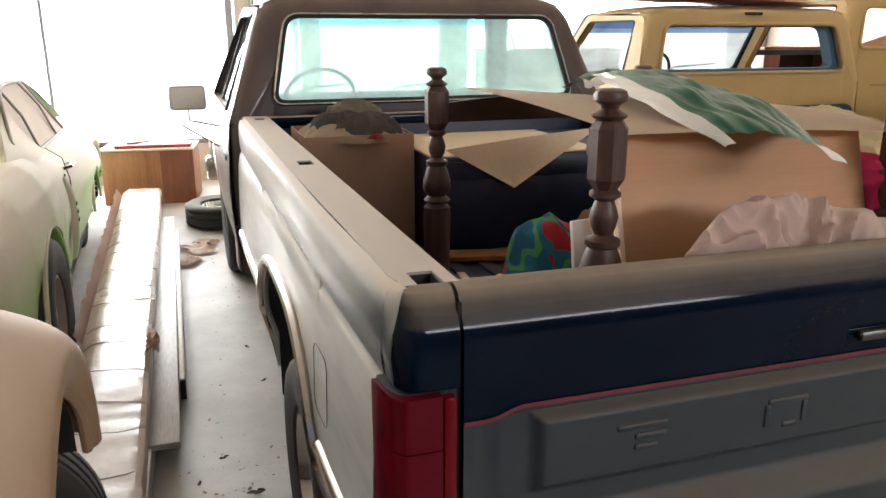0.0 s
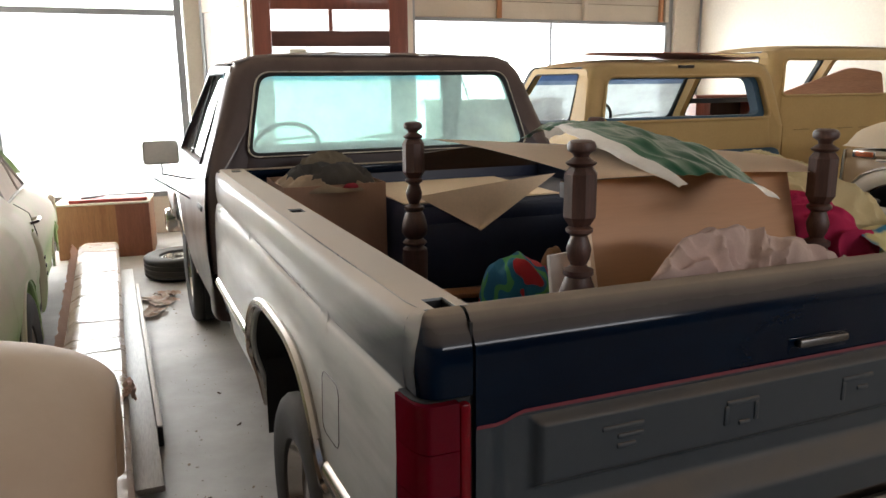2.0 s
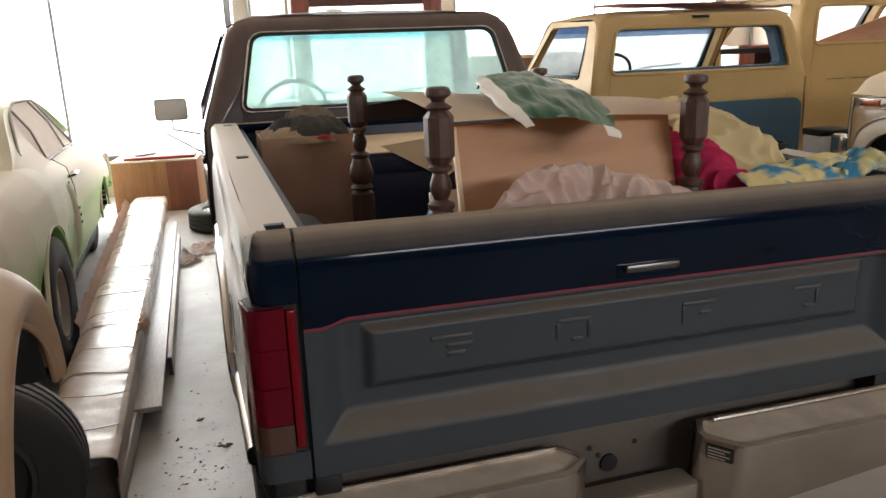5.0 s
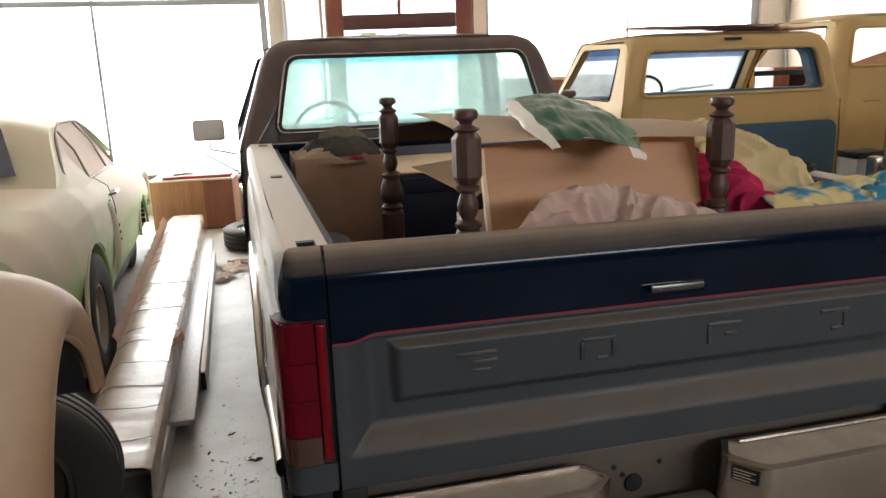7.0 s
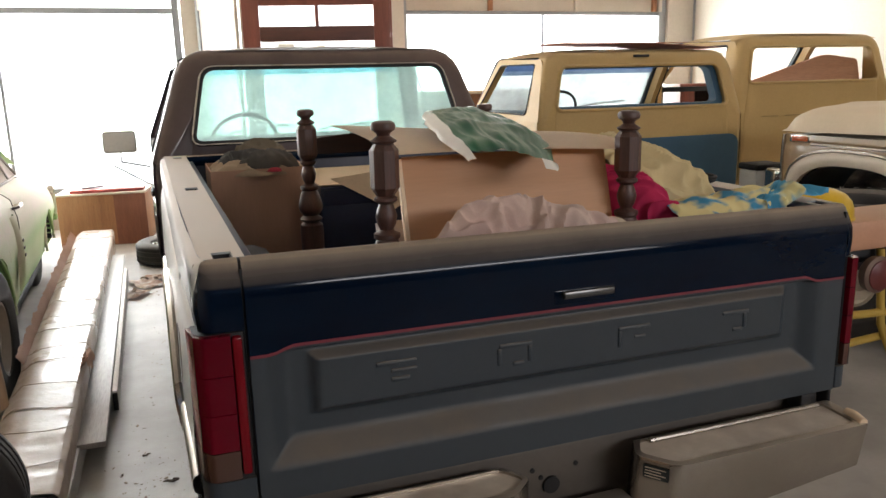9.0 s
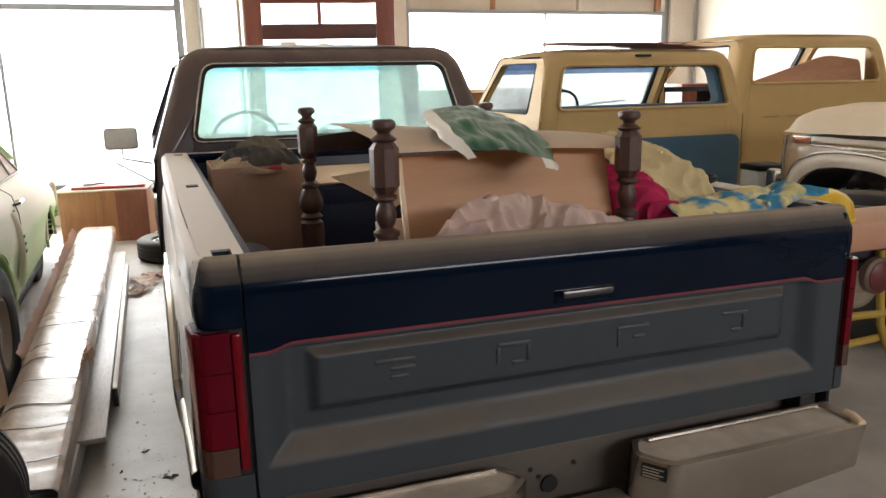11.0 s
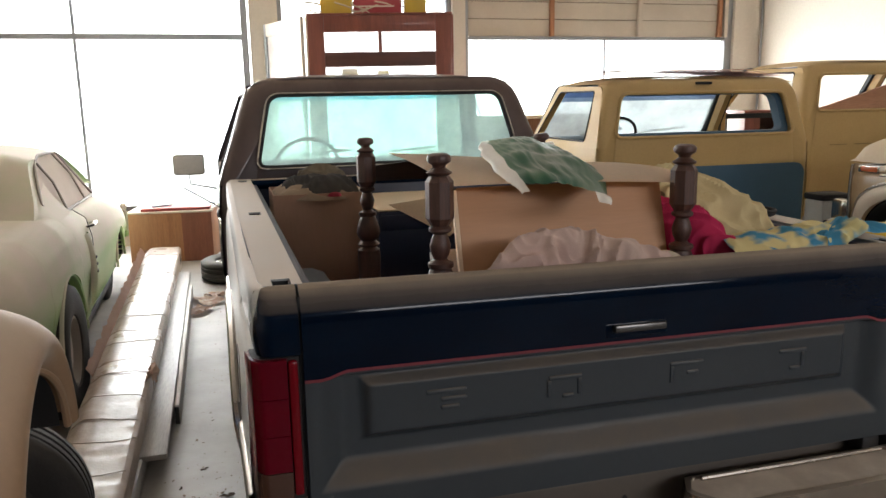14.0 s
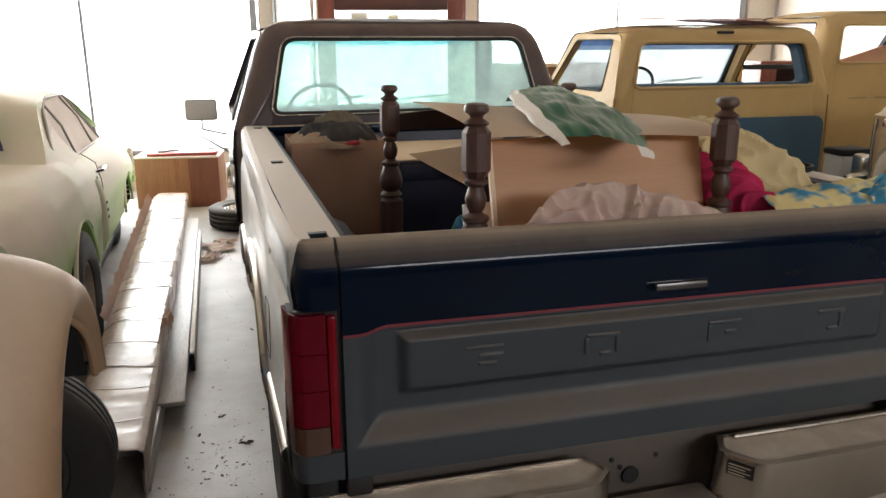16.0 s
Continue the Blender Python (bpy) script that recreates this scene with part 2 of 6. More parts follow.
M_FRAME = surface("grey aluminium frame", (0.30, 0.31, 0.32), (0.26, 0.27, 0.28), 0.45, metal=0.3)
M_ROLL = surface("grey beige door panel", (0.50, 0.45, 0.37), (0.45, 0.40, 0.33), 0.6)
M_SKY = glow("overcast daylight", (1.0, 1.0, 1.0), 9.0)
M_BAND = glass("blue sunshade band of a windscreen", (0.16, 0.50, 0.70), 0.10, (0.35, 0.7, 0.8))

# ---- building tools ----
def thing(name, label, category, group="", at=(0, 0, 0), turn=(0, 0, 0), kind=""):
    ob = new(name)
    ob.matrix_world = pose(*at, *turn)
    return tagged(ob, label, category, group, kind)


def part(name, bm, material, parent=None, label="", smooth=True, angle=40):
    """One mesh object, under a thing or a part."""
    bmesh.ops.recalc_face_normals(bm, faces=bm.faces)
    me = bpy.data.meshes.new(name)
    if smooth:
        for f in bm.faces:
            f.smooth = True
        for e in bm.edges:
            if len(e.link_faces) == 2 and e.calc_face_angle(0) > radians(angle):
                e.smooth = False
    bm.to_mesh(me)
    bm.free()
    for m in material if isinstance(material, (list, tuple)) else [material]:
        me.materials.append(m)
    ob = new(name, me)
    if parent is not None:
        ob.parent = parent
    if label:
        ob["label"] = label
    return ob


def whole(name, bm, material, label, category, group="", kind="", at=None, turn=(0, 0, 0), smooth=True):
    ob = part(name, bm, material, None, "", smooth)
    if at is not None:
        ob.matrix_world = pose(*at, *turn)
    return tagged(ob, label, category, group, kind)


def box(bm, lo, hi, bevel=0.0, m=None):
    c = [(a + b) / 2 for a, b in zip(lo, hi)]
    s = [abs(b - a) for a, b in zip(lo, hi)]
    mat = Matrix.Translation(c) @ Matrix.Diagonal((*s, 1))
    if m is not None:
        mat = m @ mat
    r = bmesh.ops.create_cube(bm, size=1.0, matrix=mat)
    if bevel:
        edges = list({e for v in r["verts"] for e in v.link_edges})
        bmesh.ops.bevel(bm, geom=edges, offset=bevel, segments=2, profile=0.5, affect="EDGES")
    return bm


def boxed(lo, hi, bevel=0.004):
    return box(bmesh.new(), lo, hi, bevel)


def sheet(bm, f, nu, nv, close_u=False, close_v=False):
    """A grid of nu x nv cells with corners f(u, v), u and v from 0 to 1."""
    cu, cv = nu if close_u else nu + 1, nv if close_v else nv + 1
    vs = [[bm.verts.new(f(i / nu, j / nv)) for j in range(cv)] for i in range(cu)]
    for i in range(nu):
        for j in range(nv):
            bm.faces.new((vs[i][j], vs[(i + 1) % cu][j], vs[(i + 1) % cu][(j + 1) % cv], vs[i][(j + 1) % cv]))
    return vs


def lathe(bm, rings, segments=24, m=Matrix()):
    """A turned body from (radius, height) pairs, round z."""
    last = None
    for r, z in rings:
        ring = [bm.verts.new(m @ Vector((r * math.cos(a), r * math.sin(a), z))) for a in (2 * math.pi * k / segments for k in range(segments))]
        if last:
            for k in range(segments):
                bm.faces.new((last[k], last[(k + 1) % segments], ring[(k + 1) % segments], ring[k]))
        else:
            first = ring
        last = ring
    bm.faces.new(list(reversed(first)))
    bm.faces.new(last)
    return bm


def tube(bm, path, r, segments=8, closed=False):
    """A round bar along a path of points."""
    pts = [Vector(p) for p in path]
    rings, n = [], len(pts)
    for i, p in enumerate(pts):
        a, b = (pts[i - 1] if closed or i else p), (pts[(i + 1) % n] if closed or i < n - 1 else p)
        d = (b - a).normalized()
        u = d.cross(Vector((0, 0, 1)))
        if u.length < 0.2:
            u = d.cross(Vector((1, 0, 0)))
        u.normalize()
        w = u.cross(d).normalized()
        rad = r(i / max(1, n - 1)) if callable(r) else r
        rings.append([bm.verts.new(p + rad * (math.cos(t) * u + math.sin(t) * w)) for t in (2 * math.pi * k / segments for k in range(segments))])
    for i in range(n if closed else n - 1):
        A, B = rings[i], rings[(i + 1) % n]
        for k in range(segments):
            bm.faces.new((A[k], A[(k + 1) % segments], B[(k + 1) % segments], B[k]))
    if not closed:
        bm.faces.new(list(reversed(rings[0])))
        bm.faces.new(rings[-1])
    return bm


def rounded(corners, radius, steps=6):
    """A closed outline through 2D corners, each rounded with its radius."""
    n, out = len(corners), []
    for i, c in enumerate(corners):
        r = radius[i] if isinstance(radius, (list, tuple)) else radius
        p, a, b = Vector(c), Vector(corners[i - 1]), Vector(corners[(i + 1) % n])
        da, db = (a - p).normalized(), (b - p).normalized()
        p0, p1 = p + da * r, p + db * r
        for k in range(steps + 1):
            t = k / steps
            out.append(p0 * (1 - t) ** 2 + p * 2 * t * (1 - t) + p1 * t ** 2)
    return out


def ring_panel(bm, outer, inner, place, depth):
    """A plate between two outlines of the same count, laid out by place(a, b, d) with d from 0 to depth."""
    n = len(outer)
    L = [[bm.verts.new(place(p[0], p[1], d)) for p in loop] for d in (0.0, depth) for loop in (outer, inner)]
    o0, i0, o1, i1 = L
    for k in range(n):
        j = (k + 1) % n
        for A, B in ((o0, i0), (i0, i1), (i1, o1), (o1, o0)):
            bm.faces.new((A[k], A[j], B[j], B[k]))
    return bm


def plate(bm, outline, place, depth):
    a = [bm.verts.new(place(p[0], p[1], 0.0)) for p in outline]
    b = [bm.verts.new(place(p[0], p[1], depth)) for p in outline]
    n = len(a)
    bm.faces.new(a)
    bm.faces.new(list(reversed(b)))
    for k in range(n):
        bm.faces.new((a[k], b[k], b[(k + 1) % n], a[(k + 1) % n]))
    return bm


def smooth01(t):
    t = max(0.0, min(1.0, t))
    return t * t * (3 - 2 * t)


def tyre_mesh(bm, R, r_rim, width, m, lugs=0):
    """A tyre round the local x axis, with shoulders, grooves and tread lugs."""
    h = width / 2
    prof = [(r_rim, -h * 0.72), (r_rim + 0.01, -h * 0.86), ((R + r_rim) / 2, -h), (R - 0.035, -h * 0.97), (R - 0.012, -h * 0.86), (R, -h * 0.7)]
    for g in (-0.42, 0.0, 0.42):
        prof += [(R, h * (g - 0.09)), (R - 0.008, h * (g - 0.07)), (R - 0.008, h * (g + 0.07)), (R, h * (g + 0.09))]
    prof += [(r, -x) for r, x in reversed(prof[:6])]
    seg = 56
    vs = [[bm.verts.new(m @ Vector((x, r * math.cos(a), r * math.sin(a)))) for r, x in prof] for a in (2 * math.pi * k / seg for k in range(seg))]
    for i in range(seg):
        for j in range(len(prof)):
            k = (j + 1) % len(prof)
            bm.faces.new((vs[i][j], vs[(i + 1) % seg][j], vs[(i + 1) % seg][k], vs[i][k]))
    for i in range(lugs):
        t = m @ Matrix.Rotation(2 * math.pi * i / lugs, 4, "X")
        for s in (-1, 1):
            box(bm, (s * h * 0.62, -0.011, R - 0.02), (s * h * 1.0, 0.011, R + 0.004), 0, t)
    return bm


def wheel(parent, at, R=0.36, width=0.22, r_rim=0.2, side=-1, rim_mat=None, turn=0.0, lugs=36):
    """A road wheel: tyre with its rim, cap and nuts, on the x axis of its vehicle."""
    m = Matrix.Translation(at) @ Matrix.Rotation(radians(turn), 4, "Z")
    w = part("wheel", tyre_mesh(bmesh.new(), R, r_rim, width, m, lugs), M_TYRE, parent)
    bm = bmesh.new()
    rot = m @ Matrix.Rotation(radians(90 * side), 4, "Y")
    lathe(bm, [(r_rim + 0.006, -width * 0.3), (r_rim + 0.012, width * 0.38), (r_rim - 0.012, width * 0.40), (r_rim - 0.03, width * 0.2), (r_rim * 0.6, width * 0.12), (r_rim * 0.45, width * 0.26), (r_rim * 0.2, width * 0.30)], 36, rot)
    part("rim", bm, rim_mat or M_CHROME, w, "steel rim with a raised centre cap")
    return w

# ---- the room ----
XL, XR, YB, YF, ZC = -6.5, 6.5, -6.0, 8.11, 3.75


def slab(name, boxes, material, label, category, bevel=0.0, smooth=False):
    bm = bmesh.new()
    for lo, hi in boxes:
        box(bm, lo, hi, bevel)
    return whole(name, bm, material, label, category, kind="structure", smooth=smooth)


slab("floor", [((XL, YB, -0.15), (XR, YF + 0.2, 0))], M_CONCRETE, "stained grey concrete workshop floor", "floor")
slab("ceiling", [((XL - 0.2, YB - 0.2, ZC), (XR + 0.2, YF + 0.2, ZC + 0.15))], surface("beige ceiling paint", (0.70, 0.63, 0.54), None, 0.85), "plain beige ceiling", "ceiling")
# plaster colour is darker than the other walls to stand in for backlit shade
slab("wall_north", [
    ((XL, YF, 0), (-0.66, YF + 0.2, 0.42)), ((XL, YF, 3.45), (-0.66, YF + 0.2, ZC)), ((XL, YF, 0.42), (-5.7, YF + 0.2, 3.45)),
    ((-0.64, YF - 0.05, 0), (-0.31, YF + 0.2, ZC)), ((-0.31, YF, 0), (1.88, YF + 0.2, 0.2)), ((-0.31, YF, 3.0), (1.88, YF + 0.2, ZC)),
    ((1.88, YF - 0.05, 0), (2.05, YF + 0.2, ZC)), ((2.05, YF, 3.35), (6.05, YF + 0.2, ZC)), ((2.05, YF, 0), (6.05, YF + 0.2, 0.3)), ((6.05, YF - 0.02, 0), (XR, YF + 0.2, ZC))],
    surface("cream plaster darkened for shade", (0.60, 0.545, 0.465), (0.55, 0.495, 0.42), 0.85, big=0.8, fine=30, bump=0.06), "cream plaster front wall, darkened for shade, with large window openings", "wall")
slab("wall_east", [((XR, YB, 0), (XR + 0.2, YF + 0.2, ZC))], M_WALL, "plain off-white plaster side wall", "wall")
slab("wall_west", [((XL - 0.2, YB, 0), (XL, YF + 0.2, ZC))], M_WALL, "plain off-white plaster side wall", "wall")
# unseen wall; its high slot is made up for the rear fill lamp
slab("wall_south", [((XL, YB - 0.2, 0), (XR, YB, 2.7)), ((XL, YB - 0.2, 3.5), (XR, YB, ZC)), ((XL, YB - 0.2, 2.7), (-5.05, YB, 3.5)), ((5.05, YB - 0.2, 2.7), (XR, YB, 3.5))],
     surface("brown painted rear wall", (0.22, 0.17, 0.13), None, 0.8), "unseen brown rear wall with an added slot for fill light", "wall")
slab("ground", [((-60, -60, -0.35), (60, 60, -0.2))], surface("pale yard concrete", (0.5, 0.48, 0.45), None, 0.8, big=0.5), "pale concrete yard outside the building", "ground")
bm = bmesh.new()
box(bm, (-30, 22, -0.2), (30, 22.05, 14))
whole("backdrop", bm, M_SKY, "bright overcast daylight outside the windows", "backdrop", kind="structure", smooth=False)


def window_thing(name, label, bars, panes, pane_mat=None):
    w = thing(name, label, "window", kind="structure")
    for lo, hi in bars:
        part("window_frame", boxed(lo, hi, 0.006), M_FRAME, w)
    for x0, x1, y, z0, z1 in panes:
        p = part("pane", boxed((x0, y - 0.003, z0), (x1, y + 0.003, z1), 0), pane_mat or M_CLEAR, w, "", False)
        p.visible_shadow = False
    return w


y0, y1 = YF + 0.03, YF + 0.12
window_thing("window_1", "tall shop window in a grey metal frame", [
    ((-0.742, y0, 0.42), (-0.662, y1, 3.45)), ((-5.7, y0, 2.42), (-0.742, y1, 2.485)), ((-5.7, y0, 0.42), (-0.742, y1, 0.48)), ((-5.7, y0, 3.39), (-0.742, y1, 3.45)),
    ((-2.61, y0 + 0.01, 0.48), (-2.575, y1 - 0.01, 2.42)), ((-2.61, y0 + 0.01, 2.485), (-2.575, y1 - 0.01, 3.39)), ((-4.3, y0 + 0.01, 0.48), (-4.26, y1 - 0.01, 2.42))],
    [(-2.575, -0.742, YF + 0.08, 0.48, 2.42), (-4.26, -2.61, YF + 0.08, 0.48, 2.42), (-5.7, -4.3, YF + 0.08, 0.48, 2.42), (-2.575, -0.742, YF + 0.08, 2.485, 3.39), (-5.7, -2.61, YF + 0.08, 2.485, 3.39)])
window_thing("window_2", "glazed doorway behind the wooden display cabinet", [
    ((-0.31, y0, 0.2), (-0.25, y1, 3.0)), ((1.82, y0, 0.2), (1.88, y1, 3.0)), ((-0.25, y0, 2.94), (1.82, y1, 3.0))],
    [(-0.25, 1.82, YF + 0.08, 0.2, 2.94)])
window_thing("window_3", "wide shop window below a boarded header", [
    ((2.05, y0, 0.3), (2.112, y1, 3.35)), ((5.935, y0, 0.3), (6.05, y1, 3.35)), ((2.112, y0, 2.43), (5.935, y1, 2.475)), ((4.06, y0 + 0.02, 0.3), (4.085, y1 - 0.02, 2.43))],
    [(2.112, 4.06, YF + 0.08, 0.3, 2.43), (4.085, 5.935, YF + 0.08, 0.3, 2.43)])
hd = thing("header_boards", "grey-beige horizontal boards closing the upper window", "board wall", kind="structure")
for i in range(4):
    z = 2.478 + 0.222 * i
    part("board", boxed((2.115, YF + 0.045, z), (5.93, YF + 0.07, z + 0.214), 0.006), M_ROLL, hd)
# panel added to block window light between the boards, leaving dark gaps
part("backing", boxed((2.115, YF + 0.0705, 2.478), (5.93, YF + 0.078, 3.34), 0), surface("dark light-blocking board", (0.16, 0.14, 0.115), None, 0.8), hd)
for x, m in ((3.24, M_VENEER), (4.54, M_ROLL), (5.80, M_VENEER), (5.89, M_ROLL)):
    part("batten", boxed((x, YF - 0.01, 2.478), (x + 0.06, YF + 0.044, 3.34), 0.004), m, hd)
bm = bmesh.new()
tube(bm, [(XR - 0.03, YF - 0.06, 0), (XR - 0.03, YF - 0.06, ZC)], 0.016)
whole("conduit", bm, M_FRAME, "thin painted conduit in the corner of the wall", "pipe", kind="structure")

# ---- the pickup in the middle ----
def lerp_table(tab, z):
    if z <= tab[0][0]:
        return tab[0][1]
    for (a, x0), (b, x1) in zip(tab, tab[1:]):
        if z <= b:
            return x0 + (x1 - x0) * (z - a) / (b - a)
    return tab[-1][1]


def skin(y0, y1, low, top, prof, arches=(), side=1, ny=60, nz=22, taper=None, thick=0.03):
    """A pressed body side of given profile over height, cut out over its wheels, with a folded inner edge."""
    bm = bmesh.new()

    def floor_of(y):
        z = low
        for ya, za, R, h, n in arches:
            if abs(y - ya) < R:
                z = max(z, za + h * (1 - (abs(y - ya) / R) ** n) ** (1 / n))
        return z

    ys = sorted({y0 + (y1 - y0) * i / ny for i in range(ny + 1)} | {ya + R * math.cos(math.pi * k / 28) for ya, za, R, h, n in arches for k in range(29) if y0 < ya + R * math.cos(math.pi * k / 28) < y1})
    cols = []
    for y in ys:
        zl = floor_of(y)
        col = []
        for j in range(nz + 1):
            z = zl + (top - zl) * j / nz
            x = lerp_table(prof, z) + (taper(y, z) if taper else 0)
            col.append((x * side, y, z))
        cols.append([bm.verts.new((col[0][0] - side * thick, y, zl))] + [bm.verts.new(c) for c in col])
    for a, b in zip(cols, cols[1:]):
        for j in range(nz + 1):
            bm.faces.new((a[j], b[j], b[j + 1], a[j + 1]))
    return bm


BED = [(0.50, 0.872), (0.60, 0.888), (0.68, 0.912), (0.735, 0.926), (0.80, 0.930), (0.90, 0.929), (1.00, 0.926), (1.07, 0.922), (1.09, 0.920), (1.12, 0.914), (1.136, 0.909), (1.142, 0.902), (1.148, 0.906), (1.158, 0.909), (1.20, 0.911), (1.25, 0.909), (1.270, 0.905), (1.281, 0.897), (1.287, 0.886)]
AX, AX2, WZ, AW = 1.07, 4.48, 0.365, 1.06
ARCH = (AX, 0.50, 0.525, 0.482, 3.0)
TRUCK = thing("pickup_truck", "dusty two-tone navy and grey pickup truck with loaded bed", "pickup truck", turn=(0, 0, 1.3))


def tail_taper(y, z):
    return -0.010 * (1 - smooth01(y / 0.7)) - 0.014 * (1 - smooth01(y / 0.12)) * smooth01((z - 1.15) / 0.12)


def arch_line(s, grow, out):
    """The edge of the rear wheel opening, from sill to sill."""
    pts = []
    for k in range(49):
        a = math.pi * k / 48
        c, n = math.cos(a), 2 / ARCH[4]
        y = AX + (ARCH[2] + grow) * math.copysign(abs(c) ** n, c)
        z = ARCH[1] + (ARCH[3] + grow) * math.sin(a) ** n
        pts.append((s * (lerp_table(BED, z) + tail_taper(y, z) + out), y, z))
    return pts


CUTS = [(0.056, 0.116), (1.145, 1.215), (2.33, 2.395)]
TAIL_PROFILE = [(0.0, 1.146), (0.0, 1.19), (0.0, 1.226), (0.006, 1.240), (0.018, 1.264), (0.030, 1.281), (0.042, 1.2880), (0.056, 1.2886)]


def tail_corner(s, inn, a0, a1, steps):
    """The rounded rear corner of the bed above the lamp, between two angles of its plan (0: along the side, 90: along the rear)."""
    bm = bmesh.new()
    r = 0.042

    def f(u, v):
        d, z = TAIL_PROFILE[round(v * 7)]
        xs = lerp_table(BED, min(z, 1.25)) + tail_taper(0.06, z)
        t = a0 + (a1 - a0) * u
        if t < 0:
            x, y, n = xs + (lerp_table(BED, min(z, 1.287)) + tail_taper(0.078, z) + 0.45 * d - xs) * -t, r + (0.078 - r) * -t, 0.0
        elif t > 1:
            x, y, n = (xs - r) + (inn - xs + r) * (t - 1), 0.0, 1.0
        else:
            n = t
            x, y = xs - r + r * math.cos(t * math.pi / 2), r - r * math.sin(t * math.pi / 2)
        k = math.sin(n * math.pi / 2)
        return (s * (x - 0.45 * d * math.cos(n * math.pi / 2)), y + d * k, z)
    sheet(bm, f, steps, 7)
    return bm


for s in (-1, 1):
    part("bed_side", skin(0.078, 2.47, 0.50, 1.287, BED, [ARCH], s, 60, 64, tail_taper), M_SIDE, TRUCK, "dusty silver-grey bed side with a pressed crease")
    # the dark line in the crease
    line = [(s * (lerp_table(BED, 1.142) + tail_taper(y, 1.142) + 0.0012), y, 1.142) for y in (0.08 + 2.38 * k / 40 for k in range(41))]
    part("coach_line", tube(bmesh.new(), line, 0.0026, 5), M_LINE, TRUCK, "thin dark coach line")
    # rail on top of the side, with stake pockets
    bm = bmesh.new()
    ys = [0.056] + [v for c in CUTS for v in c] + [2.47]
    for k in range(0, len(ys), 2):
        if ys[k + 1] > ys[k]:
            box(bm, (min(s * 0.887, s * 0.785), ys[k], 1.262), (max(s * 0.887, s * 0.785), ys[k + 1], 1.2885), 0)
    for a, b in CUTS:
        for xa, xb in ((0.887, 0.849), (0.808, 0.785)):
            box(bm, (min(s * xa, s * xb), a, 1.262), (max(s * xa, s * xb), b, 1.2885), 0.0)
    for v in bm.verts:
        if abs(v.co.x) > 0.88:
            v.co.x += s * tail_taper(v.co.y, 1.287)
    part("bed_rail", bm, M_SILVER, TRUCK, "dust-covered bed rail with stake pockets")
    # black box and liner paint the shade inside each open pocket
    for a, b in CUTS:
        bm = bmesh.new()
        box(bm, (min(s * 0.849, s * 0.808), a, 1.08), (max(s * 0.849, s * 0.808), b, 1.17), 0)
        for xa, xb, ya, yb in ((0.808, 0.8115, a, b), (0.8455, 0.849, a, b), (0.8115, 0.8455, a, a + 0.003), (0.8115, 0.8455, b - 0.003, b)):
            box(bm, (min(s * xa, s * xb), ya, 1.171), (max(s * xa, s * xb), yb, 1.284), 0)
        part("stake_pocket", bm, M_BLACK, TRUCK)
    bm = bmesh.new()
    box(bm, (min(s * 0.784, s * 0.755), 0.08, 0.80), (max(s * 0.784, s * 0.755), 2.44, 1.262), 0.006)
    part("inner_wall", bm, M_BEDIN, TRUCK)
    for z in (0.92, 1.04, 1.16):
        part("wall_rib", boxed((min(s * 0.754, s * 0.744), 0.12, z - 0.02), (max(s * 0.754, s * 0.744), 2.42, z + 0.02), 0.006), M_BEDIN, TRUCK)
    bm = bmesh.new()
    box(bm, (min(s * 0.743, s * 0.54), AX - 0.44, 0.80), (max(s * 0.743, s * 0.54), AX + 0.44, 1.02), 0.07)
    part("wheelhouse", bm, M_BEDIN, TRUCK)
    # bright moulding round the wheel opening and along the sill
    part("arch_moulding", tube(bmesh.new(), arch_line(s, 0.010, 0.008), 0.016, 8), M_CHROME, TRUCK, "bright wheel-arch moulding")
    part("arch_lip", tube(bmesh.new(), arch_line(s, -0.006, -0.004), 0.010, 6), M_SILVER, TRUCK)
    for a, b in ((0.10, 0.535), (1.605, 2.46), (2.54, 3.98)):
        bm = bmesh.new()
        sheet(bm, lambda u, v: (lambda y: (s * (lerp_table(BED, 0.77) + tail_taper(y, 0.77) - 0.004 + 0.020 * math.sin(math.pi * v) ** 0.5), y, 0.742 + 0.054 * v))(a + (b - a) * u), 12, 8)
        part("sill_moulding", bm, M_CHROME, TRUCK, "bright sill moulding")
    # rear corner: silver turning into navy, lamp, lower corner
    inn = 0.803 if s < 0 else 0.858
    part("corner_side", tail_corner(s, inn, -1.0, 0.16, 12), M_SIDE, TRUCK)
    part("corner_cap", tail_corner(s, inn, 0.16, 2.0, 20), M_NAVY, TRUCK, "navy rear corner of the bed")
    bm = bmesh.new()
    plate(bm, rounded([(s * inn, 0.0), (s * 0.893, 0.0), (s * 0.912, 0.03), (s * 0.912, 0.125), (s * inn, 0.125)], [0.004, 0.02, 0.02, 0.004, 0.004], 5), lambda a, b, d: Vector((a, b, 0.747 + d)), 0.066)
    part("lower_corner", bm, M_GREY, TRUCK)
    part("corner_bracket", boxed((min(s * (inn + 0.01), s * 0.885), 0.03, 0.60), (max(s * (inn + 0.01), s * 0.885), 0.12, 0.744), 0.012), M_BLACK, TRUCK)
    # tail light
    lens_in = 0.833 if s < 0 else 0.866
    bm = bmesh.new()
    plate(bm, rounded([(s * (inn + 0.002), 0.004), (s * 0.890, 0.004), (s * 0.905, 0.03), (s * 0.908, 0.084), (s * (inn + 0.002), 0.084)], [0.004, 0.012, 0.012, 0.004, 0.004], 4), lambda a, b, d: Vector((a, b, 0.816 + d)), 0.3265)
    lamp = part("tail_light", bm, M_BLACK, TRUCK, "upright red tail light with ribbed lens")
